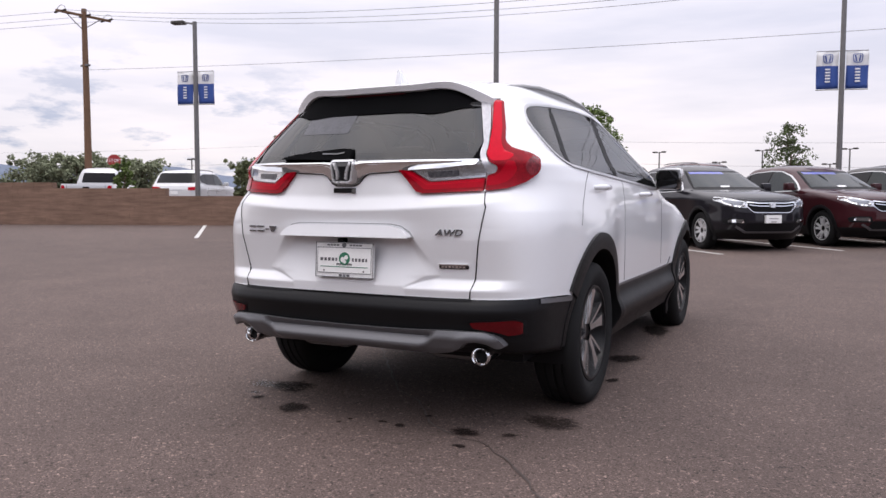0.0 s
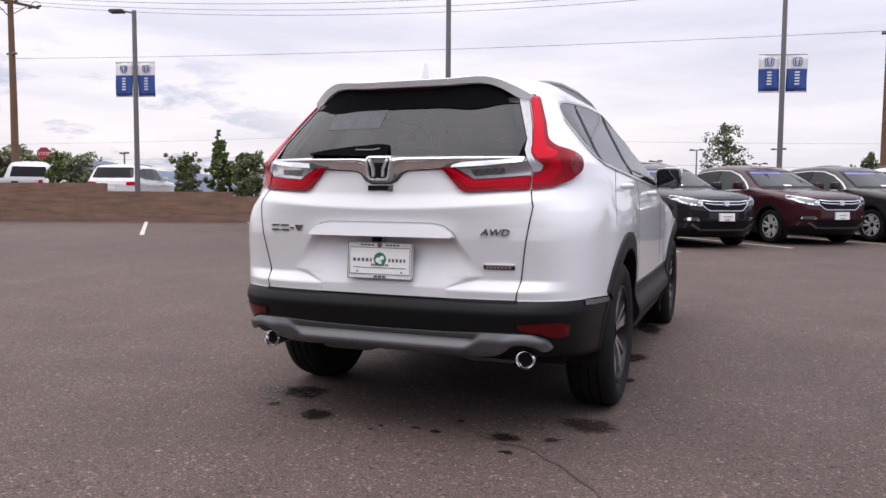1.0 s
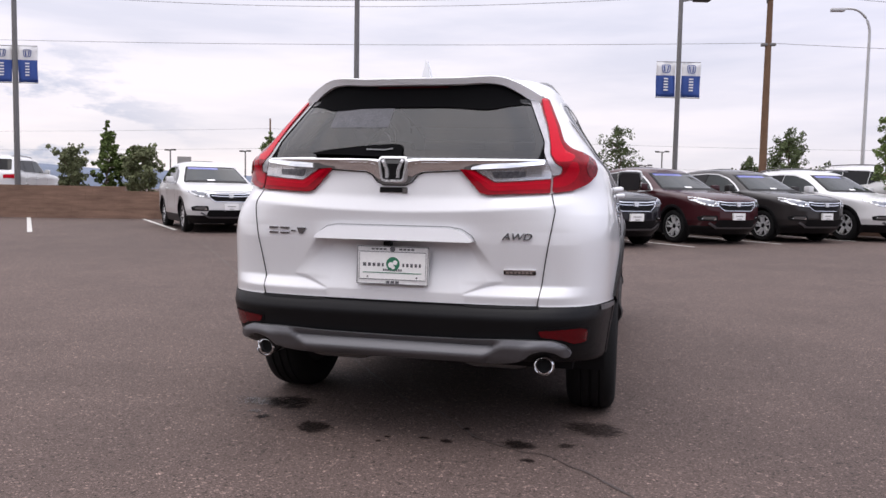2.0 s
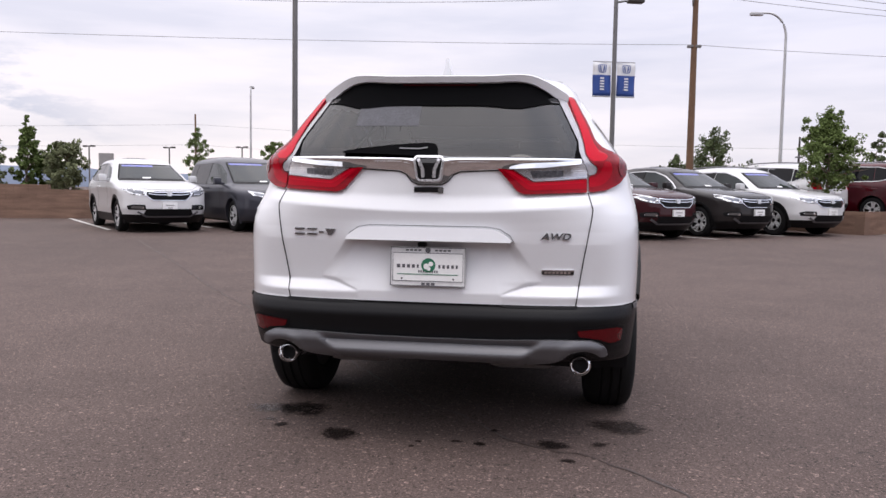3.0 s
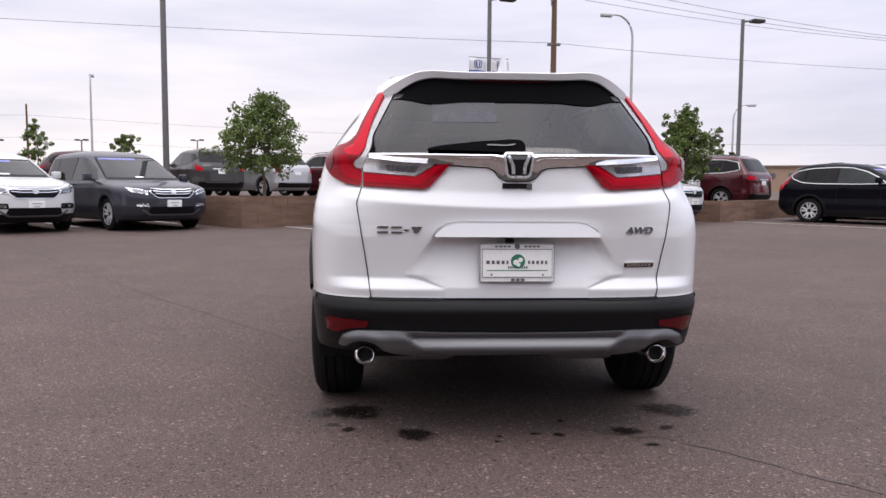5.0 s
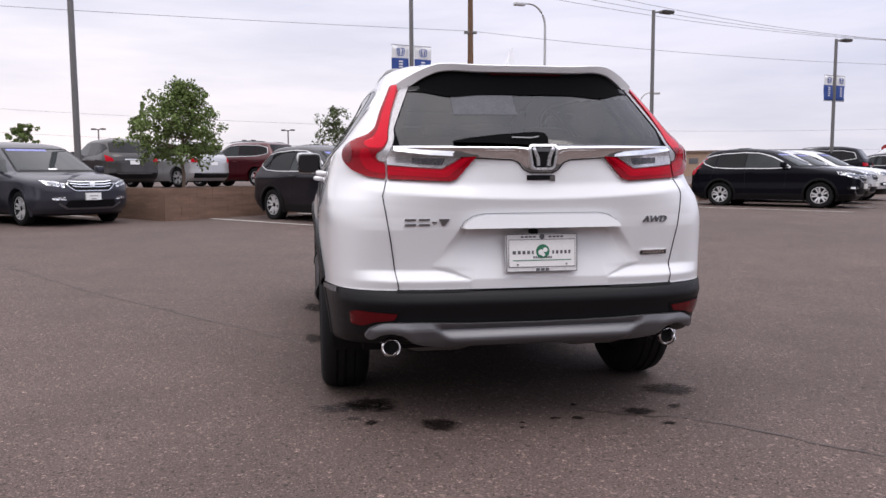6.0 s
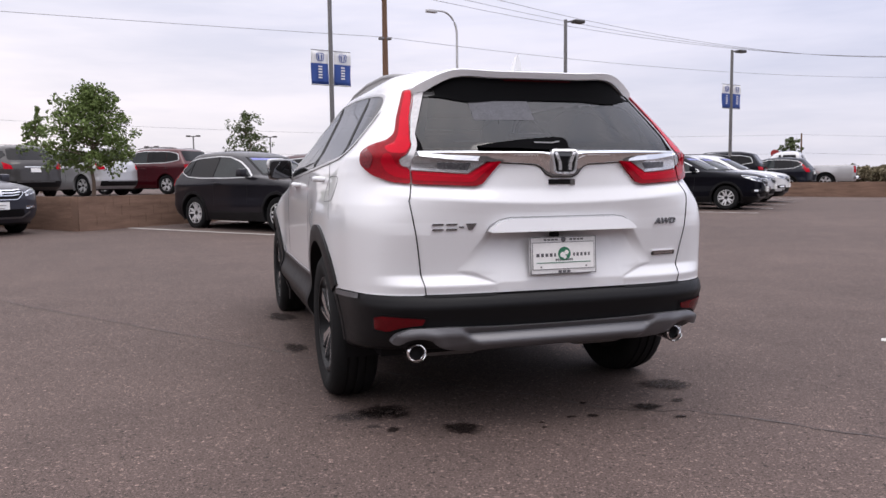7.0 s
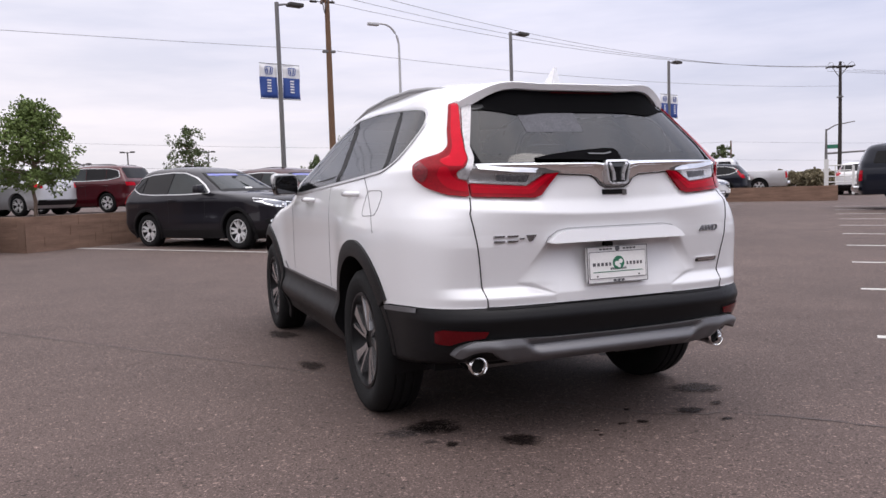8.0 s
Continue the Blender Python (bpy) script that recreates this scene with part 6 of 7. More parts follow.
        for x, y, z in way:
            low = z
            while low > 1.40 and hero.half(y, low) < abs(x):
                low -= .004
            foot.append([rail.verts.new(p) for p in ((x - .009, y, low - .02), (x - .009, y, z), (x + .009, y, z), (x + .009, y, low - .02))])
        for a, b in zip(foot, foot[1:]):
            for k in range(3):
                rail.faces.new((a[k], a[k + 1], b[k + 1], b[k]))
        part("roof_rail", rail, RAIL, car, "satin grey roof rail", smooth=50)
        # mirror
        mr = bmesh.new()
        x0 = hero.half(2.62, 1.13) - .01
        box(mr, x0 + .015, x0 + .185, 2.56, 2.70, 1.098, 1.245, bevel=.04)
        box(mr, x0 - .04, x0 + .06, 2.60, 2.68, 1.10, 1.135, bevel=.012)
        if s < 0:
            bmesh.ops.scale(mr, vec=(-1, 1, 1), verts=mr.verts)
        mo = part("door_mirror", mr, GLOSSBLACK, car, "door mirror with dark housing", smooth=40)
        mg = bmesh.new()
        patch(rounded([(x0 + .035, 1.112), (x0 + .165, 1.112), (x0 + .172, 1.225), (x0 + .04, 1.232)], .025, 4), lambda x, z, l: (s * x, 2.562 - l, z), .004, .0, .3, 0, mg)
        part("mirror_glass", mg, DARKMIRROR, mo, "mirror glass")
        cap = bmesh.new()
        box(cap, *sorted((s * (x0 + .05), s * (x0 + .19))), 2.60, 2.705, 1.17, 1.250, bevel=.03)
        part("mirror_cap", cap, PEARL, mo, "white mirror cap", smooth=40)
    # underside trim of the rear bumper
    skid = [(0, .470), (.30, .473), (.50, .480), (.66, .477), (.715, .45), (.733, .41), (.70, .402), (.672, .425), (.62, .438), (.57, .422), (.545, .395), (.50, .378), (.40, .368), (.30, .374), (0, .376)]
    full = skid + [(-x, z) for x, z in skid[-2:0:-1]]

    def skid_place(x, z, lift):
        p = hero.on_rear(x, max(z, .43), lift)
        swell = 0.0
        if lift > 0:
            ax = abs(x)
            q = min(1.0, max(0.0, (.43 + (z - .42) * .8 - ax) / .04))
            q = q * q * (3 - 2 * q)
            ends = float(np.interp(z, [.37, .40, .445, .480], [.004, .020, .030, .0]))
            ends += .006 * math.exp(-((math.hypot(ax - .62, z - .362) - .098) / .018) ** 2)
            scoop = float(np.interp(z, [.362, .380, .402, .414, .452, .466, .482], [.0, .022, .040, .040, -.008, .004, .0]))
            swell = ends + (scoop - ends) * q
        return (p[0], p[1] + (.43 - z) * .35 * (z < .43) - swell, z)
    part("bumper_trim", patch(rounded(full, .022, 3), skid_place, .022, .03, .0095), SATIN, car, "satin grey lower bumper trim with a scooped middle", smooth=50)

    part("bumper_top_seam", strip([(-.60, .610), (0, .609), (.60, .610)], .010, hero.on_rear, .004), BLACK, car)
    fin = bmesh.new()
    lo = [fin.verts.new((sx * w, y, 1.590)) for y, w, sx in ((.48, .022, 1), (.54, .024, 1), (.60, .012, 1), (.60, .012, -1), (.54, .024, -1), (.48, .022, -1))]
    hi = [fin.verts.new((sx * w, y, z)) for y, w, sx, z in ((.482, .005, 1, 1.672), (.50, .006, 1, 1.670), (.57, .006, 1, 1.620), (.57, .006, -1, 1.620), (.50, .006, -1, 1.670), (.482, .005, -1, 1.672))]
    for k in range(6):
        fin.faces.new((lo[k], lo[(k + 1) % 6], hi[(k + 1) % 6], hi[k]))
    fin.faces.new(hi)
    part("aerial_fin", fin, PEARL, car, "white shark-fin aerial", smooth=50)
    sc = [(-.70, 1.13), (.70, 1.13), (.57, 1.47), (-.57, 1.47)]
    part("windscreen", patch(sc, hero.on_front, .006, -.004, .05, .06), CLEARPANE, car, smooth=50)
    return car


build_hero()

# ---------------------------------------------------------------- parked cars
w17 = wheel_set(.345, .222, .22, RIMDARK, RIMSILVER, 5, .050, .0, .070)
w17b = wheel_set(.345, .230, .22, RIMDARK, RIMSILVER, 5, .052, .046, .066)
w18 = wheel_set(.360, .232, .235, RIMDARK, RIMSILVER, 5, .04, .0, .07)
WIN4 = [(.42, 1.30), (.62, 1.42), (1.0, 1.485), (1.6, 1.51), (2.0, 1.49), (2.35, 1.39), (2.66, 1.23), (2.88, 1.075), (2.2, 1.06), (1.2, 1.07), (.78, 1.10), (.52, 1.20)]
F4 = suv_form(4.53, 1.82, 1.65)
style("crossover", 4.53, 1.82, 1.65, F4, WIN4, (.85, 1.66), w17b)
style("crossover_base", 4.53, 1.82, 1.65, F4, WIN4, (.85, 1.66), w17)
F5 = suv_form(4.58, 1.85, 1.68, hood=.97, hubs=(.98, 3.64))
style("crossover_new", 4.58, 1.85, 1.68, F5, [(a + .05, b + .02) for a, b in WIN4], (.9, 1.7), w18, rail=True)
FV = suv_form(5.15, 2.0, 1.73, hood=.92, cowl=1.15, rake=1.15, rear_rake=.22, belt=1.05, top=.78, hubs=(1.1, 4.1))
style("minivan", 5.15, 2.0, 1.73, FV, [(.35, 1.50), (.9, 1.54), (2.4, 1.56), (2.75, 1.50), (3.2, 1.30), (3.58, 1.05), (2.6, 1.03), (1.5, 1.05), (.95, 1.06), (.9, 1.18), (.35, 1.20)], (1.15, 2.2), w17b, clad=False, chrome_line=False, grille="van", hubx=.85, cowl=1.15, rake=1.15, belt=1.05)
FJ = suv_form(4.82, 1.94, 1.76, hood=1.05, cowl=1.55, rake=.62, rear_rake=.30, belt=1.17, top=.80, hubs=(.98, 3.90), rear_corner=.35, nr=4, nf=3.2)
style("big_suv", 4.82, 1.94, 1.76, FJ, [(.40, 1.26), (.50, 1.50), (.9, 1.58), (2.0, 1.61), (2.35, 1.57), (2.65, 1.42), (3.0, 1.17), (2.0, 1.155), (.9, 1.17)], (.98, 1.82), w18, clad=False, grille="slots", rail=True, hubx=.82, cowl=1.55, rake=.62, belt=1.17)
FS = suv_form(4.66, 1.86, 1.70, hood=.98, cowl=1.3, rake=.75, rear_rake=.42, belt=1.13, top=.75, hubs=(.95, 3.65))
style("mid_suv", 4.66, 1.86, 1.70, FS, [(.45, 1.32), (.66, 1.46), (1.1, 1.53), (1.8, 1.55), (2.1, 1.52), (2.45, 1.40), (2.75, 1.22), (2.92, 1.12), (2.0, 1.10), (.95, 1.13), (.55, 1.2)], (.9, 1.7), w18, clad=False, chrome_line=False, grille="plain", hubx=.79, cowl=1.3, rake=.75, belt=1.13)

AXLE = 3.60
park("crossover_base", CHARCOAL, at(-8.95, 8.78, -6, back=AXLE), "crossover", "charcoal compact SUV with silver wheels parked in a stall", group="parked cars")
park("crossover", MAROON, at(-8.85, 11.4, -6, back=AXLE), "crossover", "maroon compact SUV with chrome window trim parked in a stall")
park("crossover", GUNMETAL, at(-8.55, 13.75, -6, back=AXLE), "crossover", "gunmetal grey compact SUV with chrome window trim parked in a stall")
park("crossover_new", WHITE, at(-8.15, 16.0, -6, back=3.64), "crossover", "white compact SUV with dark alloy wheels parked in a stall")
park("crossover", WHITE, at(-15.0, 2.6, back=AXLE), "crossover", "white compact SUV with a blue windscreen strip parked in a stall")
park("minivan", SLATE, at(-14.2, 4.95, back=4.1), "minivan", "slate blue minivan with a chrome grille parked in a stall", "minivan")
park("crossover_base", BLACKP, at(-3.05, 20.3, back=AXLE), "crossover", "black compact SUV with silver wheels parked side-on in a stall")
park("crossover", SILVER, at(-3.2, 23.0, back=AXLE), "crossover", "silver compact SUV parked beyond a black one")
park("crossover_new", WHITE, at(-3.15, 25.6, back=AXLE), "crossover", "white compact SUV at the end of the row")
# upper lot
T = TERRACE_Z
park("mid_suv", GREYP, at(-22.9, 11.15, 172, T, back=.95), "suv", "grey SUV seen from behind on the upper lot", group="cars on the upper lot")
park("mid_suv", SILVER, at(-22.9, 14.0, 186, T, back=.95), "suv", "silver SUV seen from behind on the upper lot", group="cars on the upper lot")
park("big_suv", RED, at(-22.5, 17.1, 192, T, back=.98), "suv", "deep red SUV with chrome wheels on the upper lot", group="cars on the upper lot")
park("big_suv", RED, at(-8.86, 21.84, 180, FAR_Z, back=.98), "suv", "deep red SUV with roof rails on the upper lot", group="cars on the upper lot")
park("crossover_new", WHITE, at(-10.07, 19.52, 180, FAR_Z, back=.98), "suv", "white SUV with roof rails on the upper lot", group="cars on the upper lot")
park("mid_suv", MAROON, at(-29.45, 7.41, 70, T), "suv", "dark maroon SUV behind the wall on the upper lot", group="cars on the upper lot")
park("big_suv", WHITE, at(-28.0, -2.2, 160, STREET_Z, back=.98), "suv", "white SUV seen from behind over the wall", group="cars on the upper lot")
park("crossover", NAVY, at(-3.2, 35.0, 174, FAR_Z, back=.98) @ Matrix.Scale(.93, 4), "suv", "near-black crossover with chrome window trim on the far lot", group="cars on the upper lot")
park("big_suv", BLACKP, at(-4.95, 32.85, 180, FAR_Z, back=.98), "suv", "large black SUV on the upper lot beyond the wall", group="cars on the upper lot")

# ---------------------------------------------------------------- pickups


def pickup(m, paint, label, cap=False, group="pickup trucks"):
    """A crew-cab truck: lower body, cab, open bed or a bed cap."""
    L = 5.7
    t = thing("pickup_truck", label, "pickup truck", m, group)
    hubs = (1.25, 4.75)
    lowf = Form([.42, .55, .80, 1.0, 1.10, 1.16], [.06, .02, 0, 0, .01, .03], [L - .1, L, L, L - .05, L - .2, L - .6], [.90, .95, .97, .965, .955, .93], [.25] * 6, [.8] * 6, 4, 3, hubs=hubs, flare=.03)
    part("body", lowf.shell([.42 + .74 * k / 14 for k in range(15)], 12, 60, 12, arch=.47, hubz=.40, floor=True), paint, t, smooth=45)
    cabf = Form([1.10, 1.25, 1.65, 1.80, 1.86, 1.885], [2.15, 2.18, 2.30, 2.40, 2.55, 2.9], [4.45, 4.25, 3.7, 3.45, 3.2, 2.95], [.93, .91, .78, .70, .55, .3], [.3] * 6, [.5] * 6, 4, 3)
    part("cab", cabf.shell([1.10 + .785 * k / 22 for k in range(23)], 10, 30, 10), paint, t, smooth=45)
    part("rear_window", patch([(-.68, 1.25), (.68, 1.25), (.60, 1.66), (-.60, 1.66)], cabf.on_rear, .006, .01, .2, .05), GLASS, t)
    part("windscreen", patch([(-.72, 1.22), (.72, 1.22), (.62, 1.68), (-.62, 1.68)], cabf.on_front, .006, .01, .2, .05), SCREEN, t)
    for s, place in ((1, cabf.on_right), (-1, cabf.on_left)):
        for poly in ([(2.42, 1.22), (3.10, 1.22), (3.10, 1.68), (2.55, 1.68)], [(3.18, 1.22), (4.10, 1.22), (3.62, 1.64), (3.18, 1.68)]):
            part("side_window", patch(poly, place, .006, .01, .2, .04), GLASS, t)
        part("tail_lamp", patch([(s * .72, .80), (s * .92, .80), (s * .92, 1.10), (s * .80, 1.10)], lowf.on_rear, .015, .02, .1, .02), REDLENS, t)
        for hub in hubs:
            part("arch_trim", arch_band(lowf, s, hub, .40, .45, .50, -10, 190, .012, 20), paint, t)
            part("wheel_liner", liner(hub, .40, .46, s), BLACK, t)
    bm = bmesh.new()
    box(bm, -.90, .90, -.13, .02, .50, .66, bevel=.03)
    part("bumper", bm, CHROME, t)
    part("tailgate_seam", strip([(-.70, 1.12), (-.70, .72), (.70, .72), (.70, 1.12)], .012, lowf.on_rear, .002), BLACK, t)
    bm = bmesh.new()
    patch([(-.12, .98), (.12, .98), (.12, 1.05), (-.12, 1.05)], lowf.on_rear, .012, .01, .2, .01, bm)
    part("gate_latch", bm, BLACK, t)
    if cap:
        capf = Form([1.14, 1.3, 1.70, 1.80, 1.84], [.02, .05, .22, .32, .6], [2.25, 2.25, 2.28, 2.25, 2.0], [.93, .92, .80, .70, .4], [.25] * 5, [.2] * 5, 4, 4)
        part("bed_cap", capf.shell([1.14 + .7 * k / 16 for k in range(17)], 10, 26, 8), paint, t, smooth=45)
        part("cap_window", patch([(-.70, 1.24), (.70, 1.24), (.62, 1.66), (-.62, 1.66)], capf.on_rear, .006, .01, .2, .06), GLASS, t)
        for place in (capf.on_right, capf.on_left):
            part("cap_window", patch([(.35, 1.28), (2.0, 1.28), (2.0, 1.62), (.45, 1.62)], place, .006, .01, .2, .06), GLASS, t)
    add_wheels(t, w_truck, hubs, .80)


w_truck = wheel_set(.405, .24, .26, RIMDARK, RIMSILVER, 6, 0, .0, .09)
pickup(at(-31.3, -6.25, 176, STREET_Z) @ Matrix.Scale(1.07, 4), SILVER, "silver pickup truck seen from behind over the wall")
pickup(at(-.68, 37.1, 180, FAR_Z) @ Matrix.Scale(.99, 4), SILVER, "silver pickup truck parked on the far lot")
pickup(at(1.75, 23.65, 0, None) @ Matrix.Scale(1.06, 4), NAVY, "dark navy pickup truck with a bed cap in a stall", cap=True)

# ---------------------------------------------------------------- trees and scrub


def tree(x, y, z, h, spread, seed, leaf, label, trunk=.07, bare=.28, leaves=5200, size=.066, category="tree", droop=0.0, fill=1.0, name="tree", slim=1.0):
    """Tapered trunk, limbs, and a crown of many small leaves gathered on twigs."""
    rnd = random.Random(seed)
    t = thing(name, label, category, pose(x, y, z), "trees")
    wood = bmesh.new()
    pts = [(rnd.gauss(0, .02) * k, rnd.gauss(0, .02) * k, h * .9 * k / 6) for k in range(7)]
    tube(wood, pts, [trunk * (1 - .8 * k / 6) for k in range(7)], 8)
    tips = []
    limbs = int(15 * fill)
    bushy = bare == 0
    for k in range(limbs):
        q = bare + (1 - bare) * (k + rnd.random()) / limbs * .95
        base = Vector(pts[int(q * 5.9)]).lerp(Vector(pts[min(6, int(q * 5.9) + 1)]), (q * 5.9) % 1)
        a = k * 2.4 + rnd.uniform(-.4, .4)
        qq = (q - bare) / (1 - bare)
        prof = .35 + .65 * math.sin(math.pi * min(1, qq * .75 + .22)) ** .7 if bushy else min(1.0, .55 + 2.2 * qq) * (1 - .86 * qq) ** .85
        reach = spread * prof * rnd.uniform(.65, 1.12)
        up = reach * rnd.uniform(.35, .85) * slim - droop
        mid = base + Vector((math.cos(a) * reach * .55, math.sin(a) * reach * .55, up * .7))
        end = base + Vector((math.cos(a) * reach, math.sin(a) * reach, up))
        tube(wood, [base, mid, end], [trunk * .35, trunk * .2, trunk * .07], 5)
        for _ in range(6):
            f = rnd.uniform(.25, 1.08)
            p = base.lerp(mid, f * 2) if f < .5 else mid.lerp(end, f * 2 - 1)
            tips.append((p + Vector((rnd.gauss(0, .125), rnd.gauss(0, .125), rnd.gauss(0, .11))) * spread, rnd.uniform(.06, .16) * spread * (1.5 if bushy else 1)))
    for _ in range(6):
        tips.append((Vector((rnd.gauss(0, .05) * spread, rnd.gauss(0, .05) * spread, h * rnd.uniform(.84, 1.0))), .10 * spread))
    part("trunk", wood, BARK, t, "brown branching trunk", smooth=50)
    verts, faces = [], []
    leaves = int(leaves * (1.5 if size == .066 else 1))
    for i in range(leaves):
        c, r = tips[rnd.randrange(len(tips))]
        d = Vector((rnd.gauss(0, 1), rnd.gauss(0, 1), rnd.gauss(0, .8)))
        p = c + d * (r * .62 * min(1.0, 1.5 / d.length))
        n = Vector((rnd.gauss(0, 1), rnd.gauss(0, 1), rnd.gauss(.5, .8))).normalized()
        s = n.cross(Vector((rnd.gauss(0, 1), rnd.gauss(0, 1), rnd.gauss(0, 1)))).normalized()
        u = n.cross(s)
        a = size * rnd.uniform(.6, 1.45)
        k = len(verts)
        verts += [tuple(p - u * a * .7), tuple(p + s * a * .46), tuple(p + u * a * .75), tuple(p - s * a * .46)]
        faces.append((k, k + 1, k + 2, k + 3))
    me = bpy.data.meshes.new("crown")
    me.from_pydata(verts, [], faces)
    me.materials.append(leaf)
    part("crown", me, None, t, "uneven leafy crown")
    return t


GREEN_TREE = "young green leafy tree with a slim trunk behind the wall"
tree(-4.25, 18.7, T, 3.15, 1.5, 11, LEAF_BRIGHT, GREEN_TREE, .05, .26, 11500, .054, fill=2.6, slim=.40)
tree(-9.67, 41.17, FAR_Z, 4.7, 1.15, 12, LEAF_BRIGHT, "green leafy tree beyond the cars of the upper lot", .07, .2, 4200, .08, fill=1.6, slim=.7)
tree(7.7, 18.53, FAR_Z, 3.03, 1.06, 13, LEAF_BRIGHT, GREEN_TREE, .05, .34, 11500, .052, fill=2.2, slim=.62)
tree(13.6, 30.3, FAR_Z, 3.35, .8, 14, LEAF_DARK, "thin dark green tree behind the wall", .04, .2, 2200, fill=.8)
tree(.33, 33.5, FAR_Z, 3.95, 1.6, 15, LEAF_DARK, "thin dark green conical tree with ragged branches", .06, .12, 3600, .072, fill=1.7, slim=.62)
tree(7.1, 30.5, FAR_Z, 3.48, 1.75, 17, LEAF_DARK, "thin dark green tree with ragged branches", .05, .10, 4600, fill=1.6, slim=.7)
tree(6.1, 32.8, FAR_Z, 2.45, 1.15, 18, LEAF_DARK, "dark green shrub behind the wall", .05, .05, 2400, name="shrub", category="shrub")
tree(-17.1, 20.8, STREET_Z, 3.0, .62, 19, LEAF_BRIGHT, GREEN_TREE, .05, .12, 4500, fill=2.0, slim=1.3)
tree(-18.0, 20.1, STREET_Z, 2.05, .62, 20, LEAF_JUNIPER, "dark green bushy shrub behind the wall", .05, .0, 3600, name="shrub", category="shrub", fill=1.8, slim=1.5)
tree(-15.65, 20.7, STREET_Z, 2.1, .70, 21, LEAF_JUNIPER, "dark green bushy shrub behind the wall", .05, .0, 4600, name="shrub", category="shrub", fill=1.8, slim=1.5)
tree(-16.7, 21.4, STREET_Z, 2.1, .45, 25, LEAF_BRIGHT, "green leafy bush behind the wall", .05, .0, 4500, name="shrub", category="shrub", fill=2.0)
tree(-23.0, 18.8, STREET_Z, 2.2, .42, 22, LEAF_BRIGHT, "small round green shrub behind the wall", .04, .0, 3600, name="shrub", category="shrub", fill=1.4)
tree(-13.6, 34.6, T, 2.9, 1.0, 23, LEAF_BRIGHT, "green leafy tree on the upper lot", .06, .2, 3600)
tree(-19.1, 37.7, T, 3.7, 1.1, 24, LEAF_BRIGHT, "green leafy tree on the upper lot", .06, .15, 3000)
for i, (az, d, h) in enumerate(((-54.6, 60, 2.2), (-53.3, 62, 2.6), (-52.0, 60, 2.8), (-50.9, 63, 2.5), (-49.0, 64, 2.7), (-47.8, 60, 2.2))):
    x, y = 1.9 + d * math.sin(radians(az)), -2.9 + d * math.cos(radians(az))
    tree(x, y, .38, h + .75, 1.8, 60 + i, LEAF_GREY, "grey-green scrub tree in the distance", .12, .0, 4200, .15, fill=1.5, category="tree")

for i in range(10):
    az, d = 44.6 + i * .85, 62 + 9 * (i % 3)
    tree(-1.9 + d * math.sin(radians(az)), -2.8 + d * math.cos(radians(az)), .3, .60 + .2 * (i * 7 % 3), 1.3, 80 + i, LEAF_OLIVE, "olive-brown scrub in the distance", .1, .0, 2600, .16, fill=1.2, name="shrub", category="shrub")
tree(38.2, 42.2, FAR_Z, 3.55, 1.2, 95, LEAF_DARK, "thin dark green tree with ragged branches", .07, .15, 2600, .1, fill=1.0)
park("crossover", WHITE, at(2.15, 38.7, 78, None), "suv", "white SUV seen from behind beyond the gate", group="cars on the upper lot")


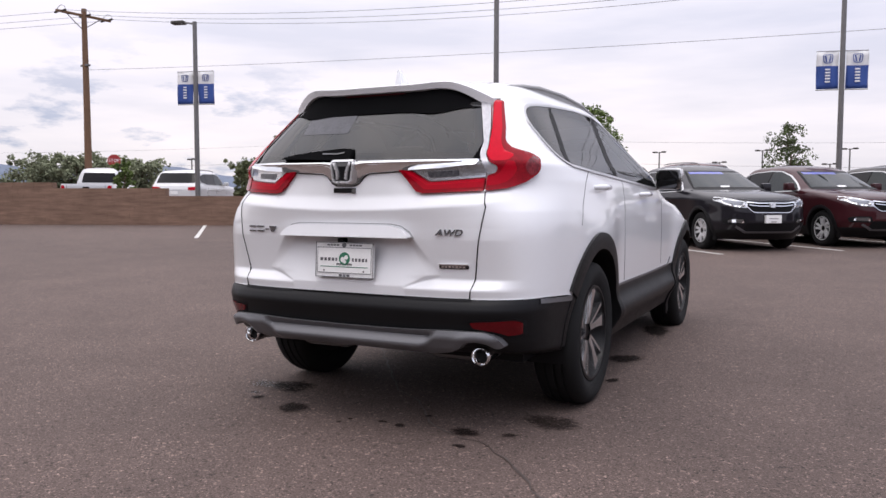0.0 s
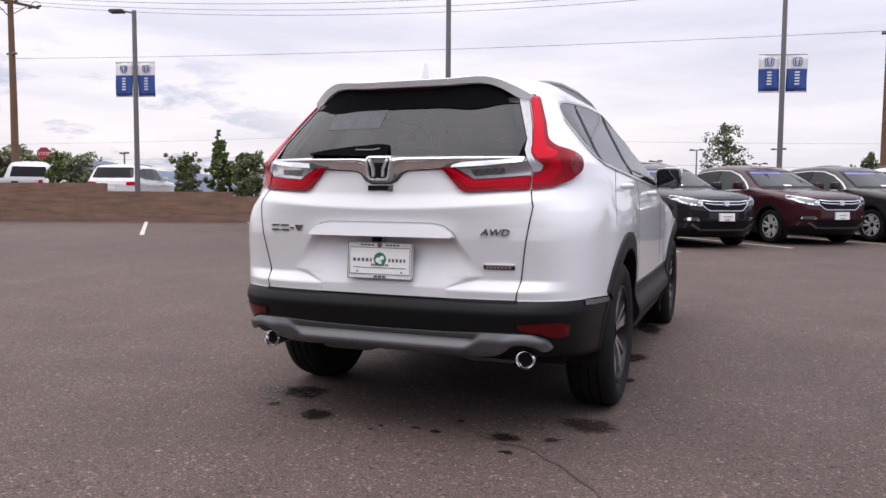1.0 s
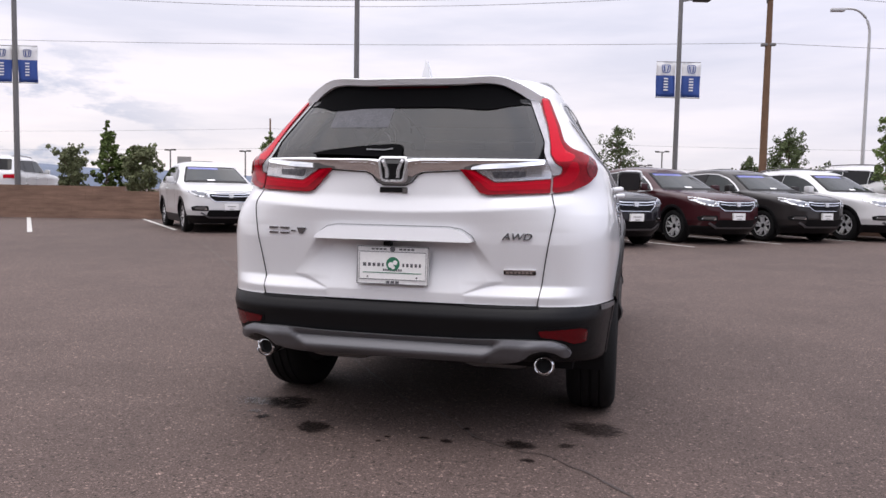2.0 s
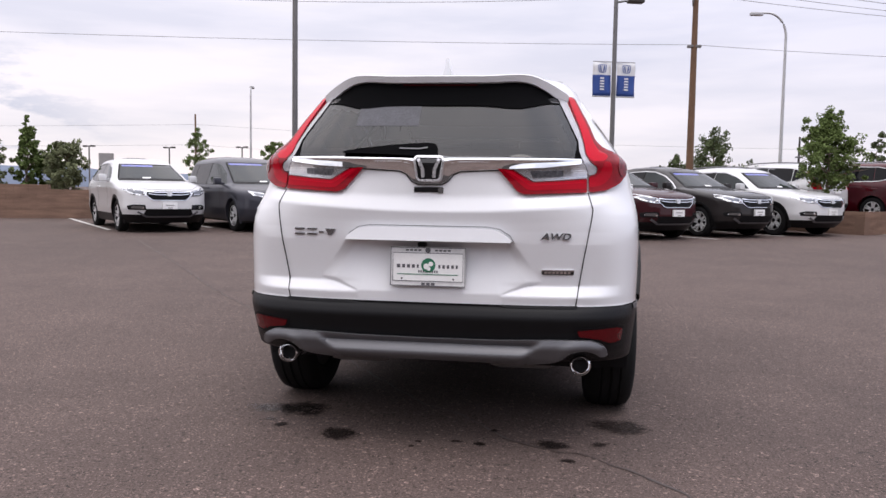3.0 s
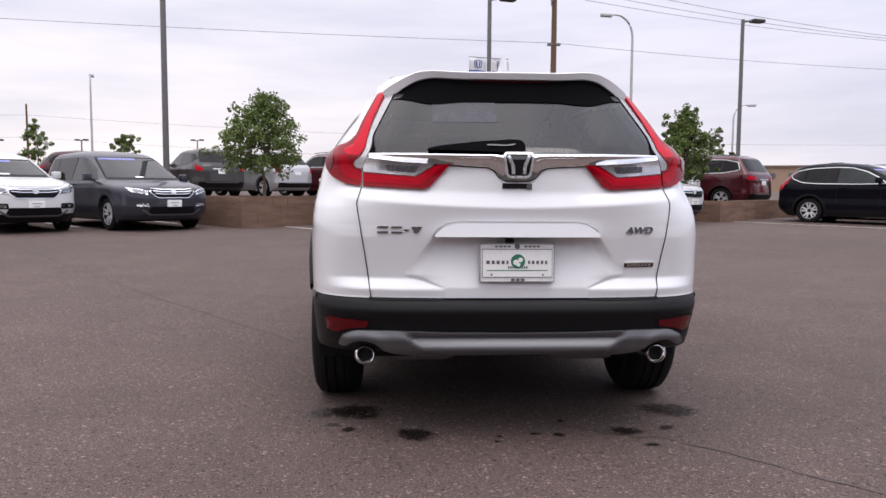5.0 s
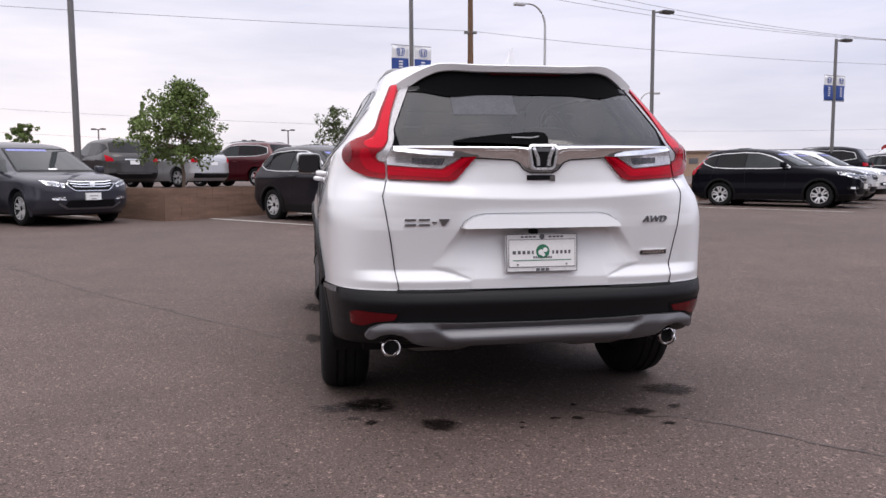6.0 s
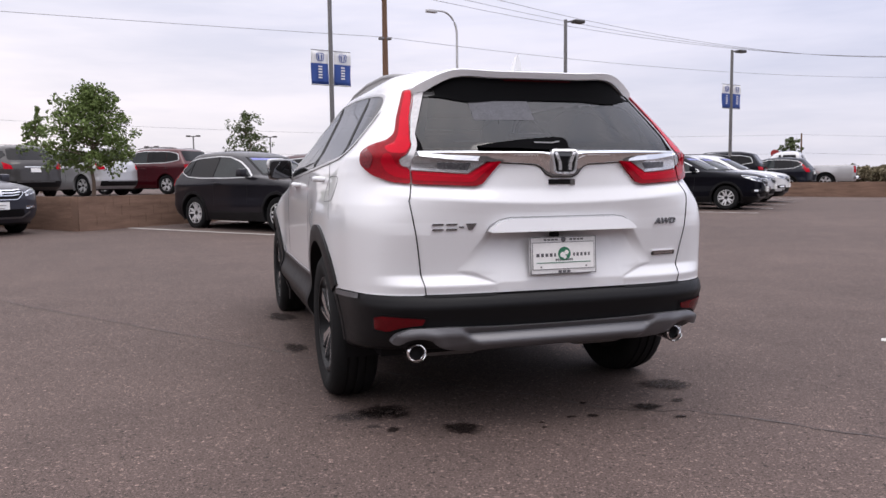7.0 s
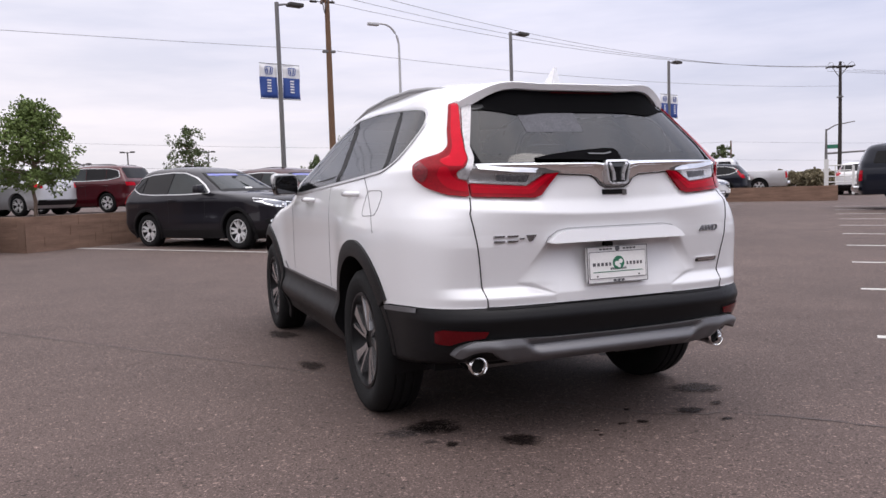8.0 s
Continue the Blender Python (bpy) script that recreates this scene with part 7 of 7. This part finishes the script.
def far_things():
    # mountains
    bm = bmesh.new()
    rows = []
    for k in range(121):
        a = radians(-85 + 190 * k / 120)
        hgt = float(np.interp(math.degrees(a), [-85, -60, -50, -38, -28, -15, 10, 40, 105], [150, 132, 115, 90, 66, 26, 14, 18, 22]))
        hgt *= 1 + .13 * math.sin(a * 13) + .08 * math.sin(a * 29) + .04 * math.sin(a * 61)
        rows.append([bm.verts.new((3200 * math.sin(a), 3200 * math.cos(a), -20)), bm.verts.new((3230 * math.sin(a), 3230 * math.cos(a), hgt * .55)), bm.verts.new((3300 * math.sin(a), 3300 * math.cos(a), hgt))])
    for a, b in zip(rows, rows[1:]):
        for k in range(2):
            bm.faces.new((a[k], a[k + 1], b[k + 1], b[k]))
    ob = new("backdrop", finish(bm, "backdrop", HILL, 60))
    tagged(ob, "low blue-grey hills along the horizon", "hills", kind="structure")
    # traffic mast with a hanging street sign
    s = thing("traffic_mast", "grey traffic mast with a curved arm and a green street sign", "mast", pose(54, 47.2, .26, 0, 0, -48))
    part("pole", tube(bmesh.new(), [(0, 0, 0), (0, 0, 3), (0, 0, 5.1)], [.14, .12, .08], 10), GALV, s, smooth=50)
    part("lamp_arm", tube(bmesh.new(), [(0, 0, 5.0), (.7, 0, 5.4), (2.2, 0, 5.65)], [.06, .05, .04], 8), GALV, s, smooth=50)
    part("signal_arm", tube(bmesh.new(), [(0, 0, 3.0), (2, 0, 3.06), (4.9, 0, 3.12)], [.09, .08, .06], 8), GALV, s, smooth=50)
    q = bmesh.new()
    box(q, .1, 1.2, -.08, -.05, 3.4, 3.75, bevel=.01)
    part("street_sign", q, SIGNGREEN, s, "green street sign")
    q = bmesh.new()
    box(q, 4.0, 4.9, -.2, .0, 2.95, 3.25, bevel=.04)
    part("signal_head", q, BLACK, s, "dark traffic signal seen from behind")
    # white gate beside the end of the far wall
    s = thing("metal_gate", "white painted metal gate with rails beyond the wall", "gate", pose(26.4, 22.5, FAR_Z - .02, 0, 0, -48))
    for x, w in ((0, .09), (1.05, .05)):
        q = bmesh.new()
        box(q, x - w, x + w, -.07, .07, 0, 1.56 - x * .3, bevel=.01)
        part("post", q, GATEWHITE, s)
    for z in (.55, .8, 1.05, 1.28):
        part("rail", tube(bmesh.new(), [(0, 0, z), (1.05, 0, z)], .025, 8), GATEWHITE, s, smooth=50)
    for x in (.35, .7):
        part("rail", tube(bmesh.new(), [(x, 0, .5), (x, 0, 1.28)], .02, 8), GATEWHITE, s, smooth=50)
    # a second stop sign far off
    s = thing("stop_sign", "small far red octagonal sign on a post", "sign", pose(34.2, 39.1, FAR_Z, 0, 0, -40))
    part("post", tube(bmesh.new(), [(0, 0, 0), (0, 0, 2.4)], .035, 8), GALV, s)
    o = bmesh.new()
    lathe(o, [(.27, -.06), (.27, -.045)], 8, "y")
    bmesh.ops.rotate(o, verts=o.verts, matrix=Matrix.Rotation(radians(22.5), 3, "Y"))
    part("sign_plate", o, STOPRED, s, m=pose(0, 0, 2.15))
    # long low building
    b = thing("low_building", "small tan building with a teal roof in the distance", "building", pose(86.4, 78.4, .5, 0, 0, -48) @ Matrix.Scale(.50, 4))
    w = bmesh.new()
    box(w, -3, 3, -3, 3, 0, 2.6)
    part("wall", w, STUCCO, b)
    r = bmesh.new()
    ring = [r.verts.new((x, y, 2.6)) for x, y in ((-3.4, -3.4), (3.4, -3.4), (3.4, 3.4), (-3.4, 3.4))]
    ridge = [r.verts.new((-1, 0, 3.9)), r.verts.new((1, 0, 3.9))]
    for f in ((ring[0], ring[1], ridge[1], ridge[0]), (ring[1], ring[2], ridge[1]), (ring[2], ring[3], ridge[0], ridge[1]), (ring[3], ring[0], ridge[0])):
        r.faces.new(f)
    part("roof", r, TEALROOF, b, "teal hipped metal roof")
    for k in range(3):
        q = bmesh.new()
        box(q, -2.4 + k * 1.8, -1.4 + k * 1.8, -3.06, -2.9, 1.0, 2.1)
        part("window", q, GLASS, b)
    # long tan building on the skyline
    b = thing("flat_roofed_building", "long low tan building with a flat roof in the distance", "building", pose(45.5, 75.0, .3, 0, 0, -29))
    w = bmesh.new()
    box(w, -8, 9, 0, 8, 0, 3.1)
    part("wall", w, STUCCO, b)
    r = bmesh.new()
    box(r, -8.15, 9.15, -.15, 8.15, 3.1, 3.35)
    part("roof", r, CAPSTONE, b, "flat brown roof edge")
    for k in range(7):
        q = bmesh.new()
        box(q, -7.2 + k * 2.3, -6.2 + k * 2.3, -.05, .05, 1.9, 2.5)
        part("window", q, SATIN, b)
    # stop sign
    s = thing("stop_sign", "red octagonal stop sign on a post", "sign", pose(-28.6, 23.1, STREET_Z - .01, 0, 0, 40))
    part("post", tube(bmesh.new(), [(0, 0, 0), (0, 0, 2.7)], .035, 8), GALV, s)
    o = bmesh.new()
    lathe(o, [(.31, -.06), (.31, -.045)], 8, "y")
    bmesh.ops.rotate(o, verts=o.verts, matrix=Matrix.Rotation(radians(22.5), 3, "Y"))
    p = part("sign_plate", o, STOPRED, s, m=pose(0, 0, 2.45))
    writing("STOP", .20, BANNERW, p, "sign_lettering", pose(0, -.063, 0), .002)
    # metal sign panel beyond the white car
    s = thing("sign_panel", "grey back of a metal sign on posts", "sign", pose(-23.2, 35.4, T - .05, 0, 0, 20))
    for x in (-.25, .25):
        part("post", tube(bmesh.new(), [(x, 0, 0), (x, 0, 2.2)], .04, 8), GALV, s)
    q = bmesh.new()
    box(q, -.38, .38, -.06, -.02, 1.5, 2.25, bevel=.01)
    part("sign_plate", q, SIGNBACK, s)


far_things()

# ---------------------------------------------------------------- wall blocks, last
lay_blocks(run_mid, True)
lay_blocks(run_return, True)
for run in (run_left, run_step, run_right, run_far):
    lay_blocks(run, False)
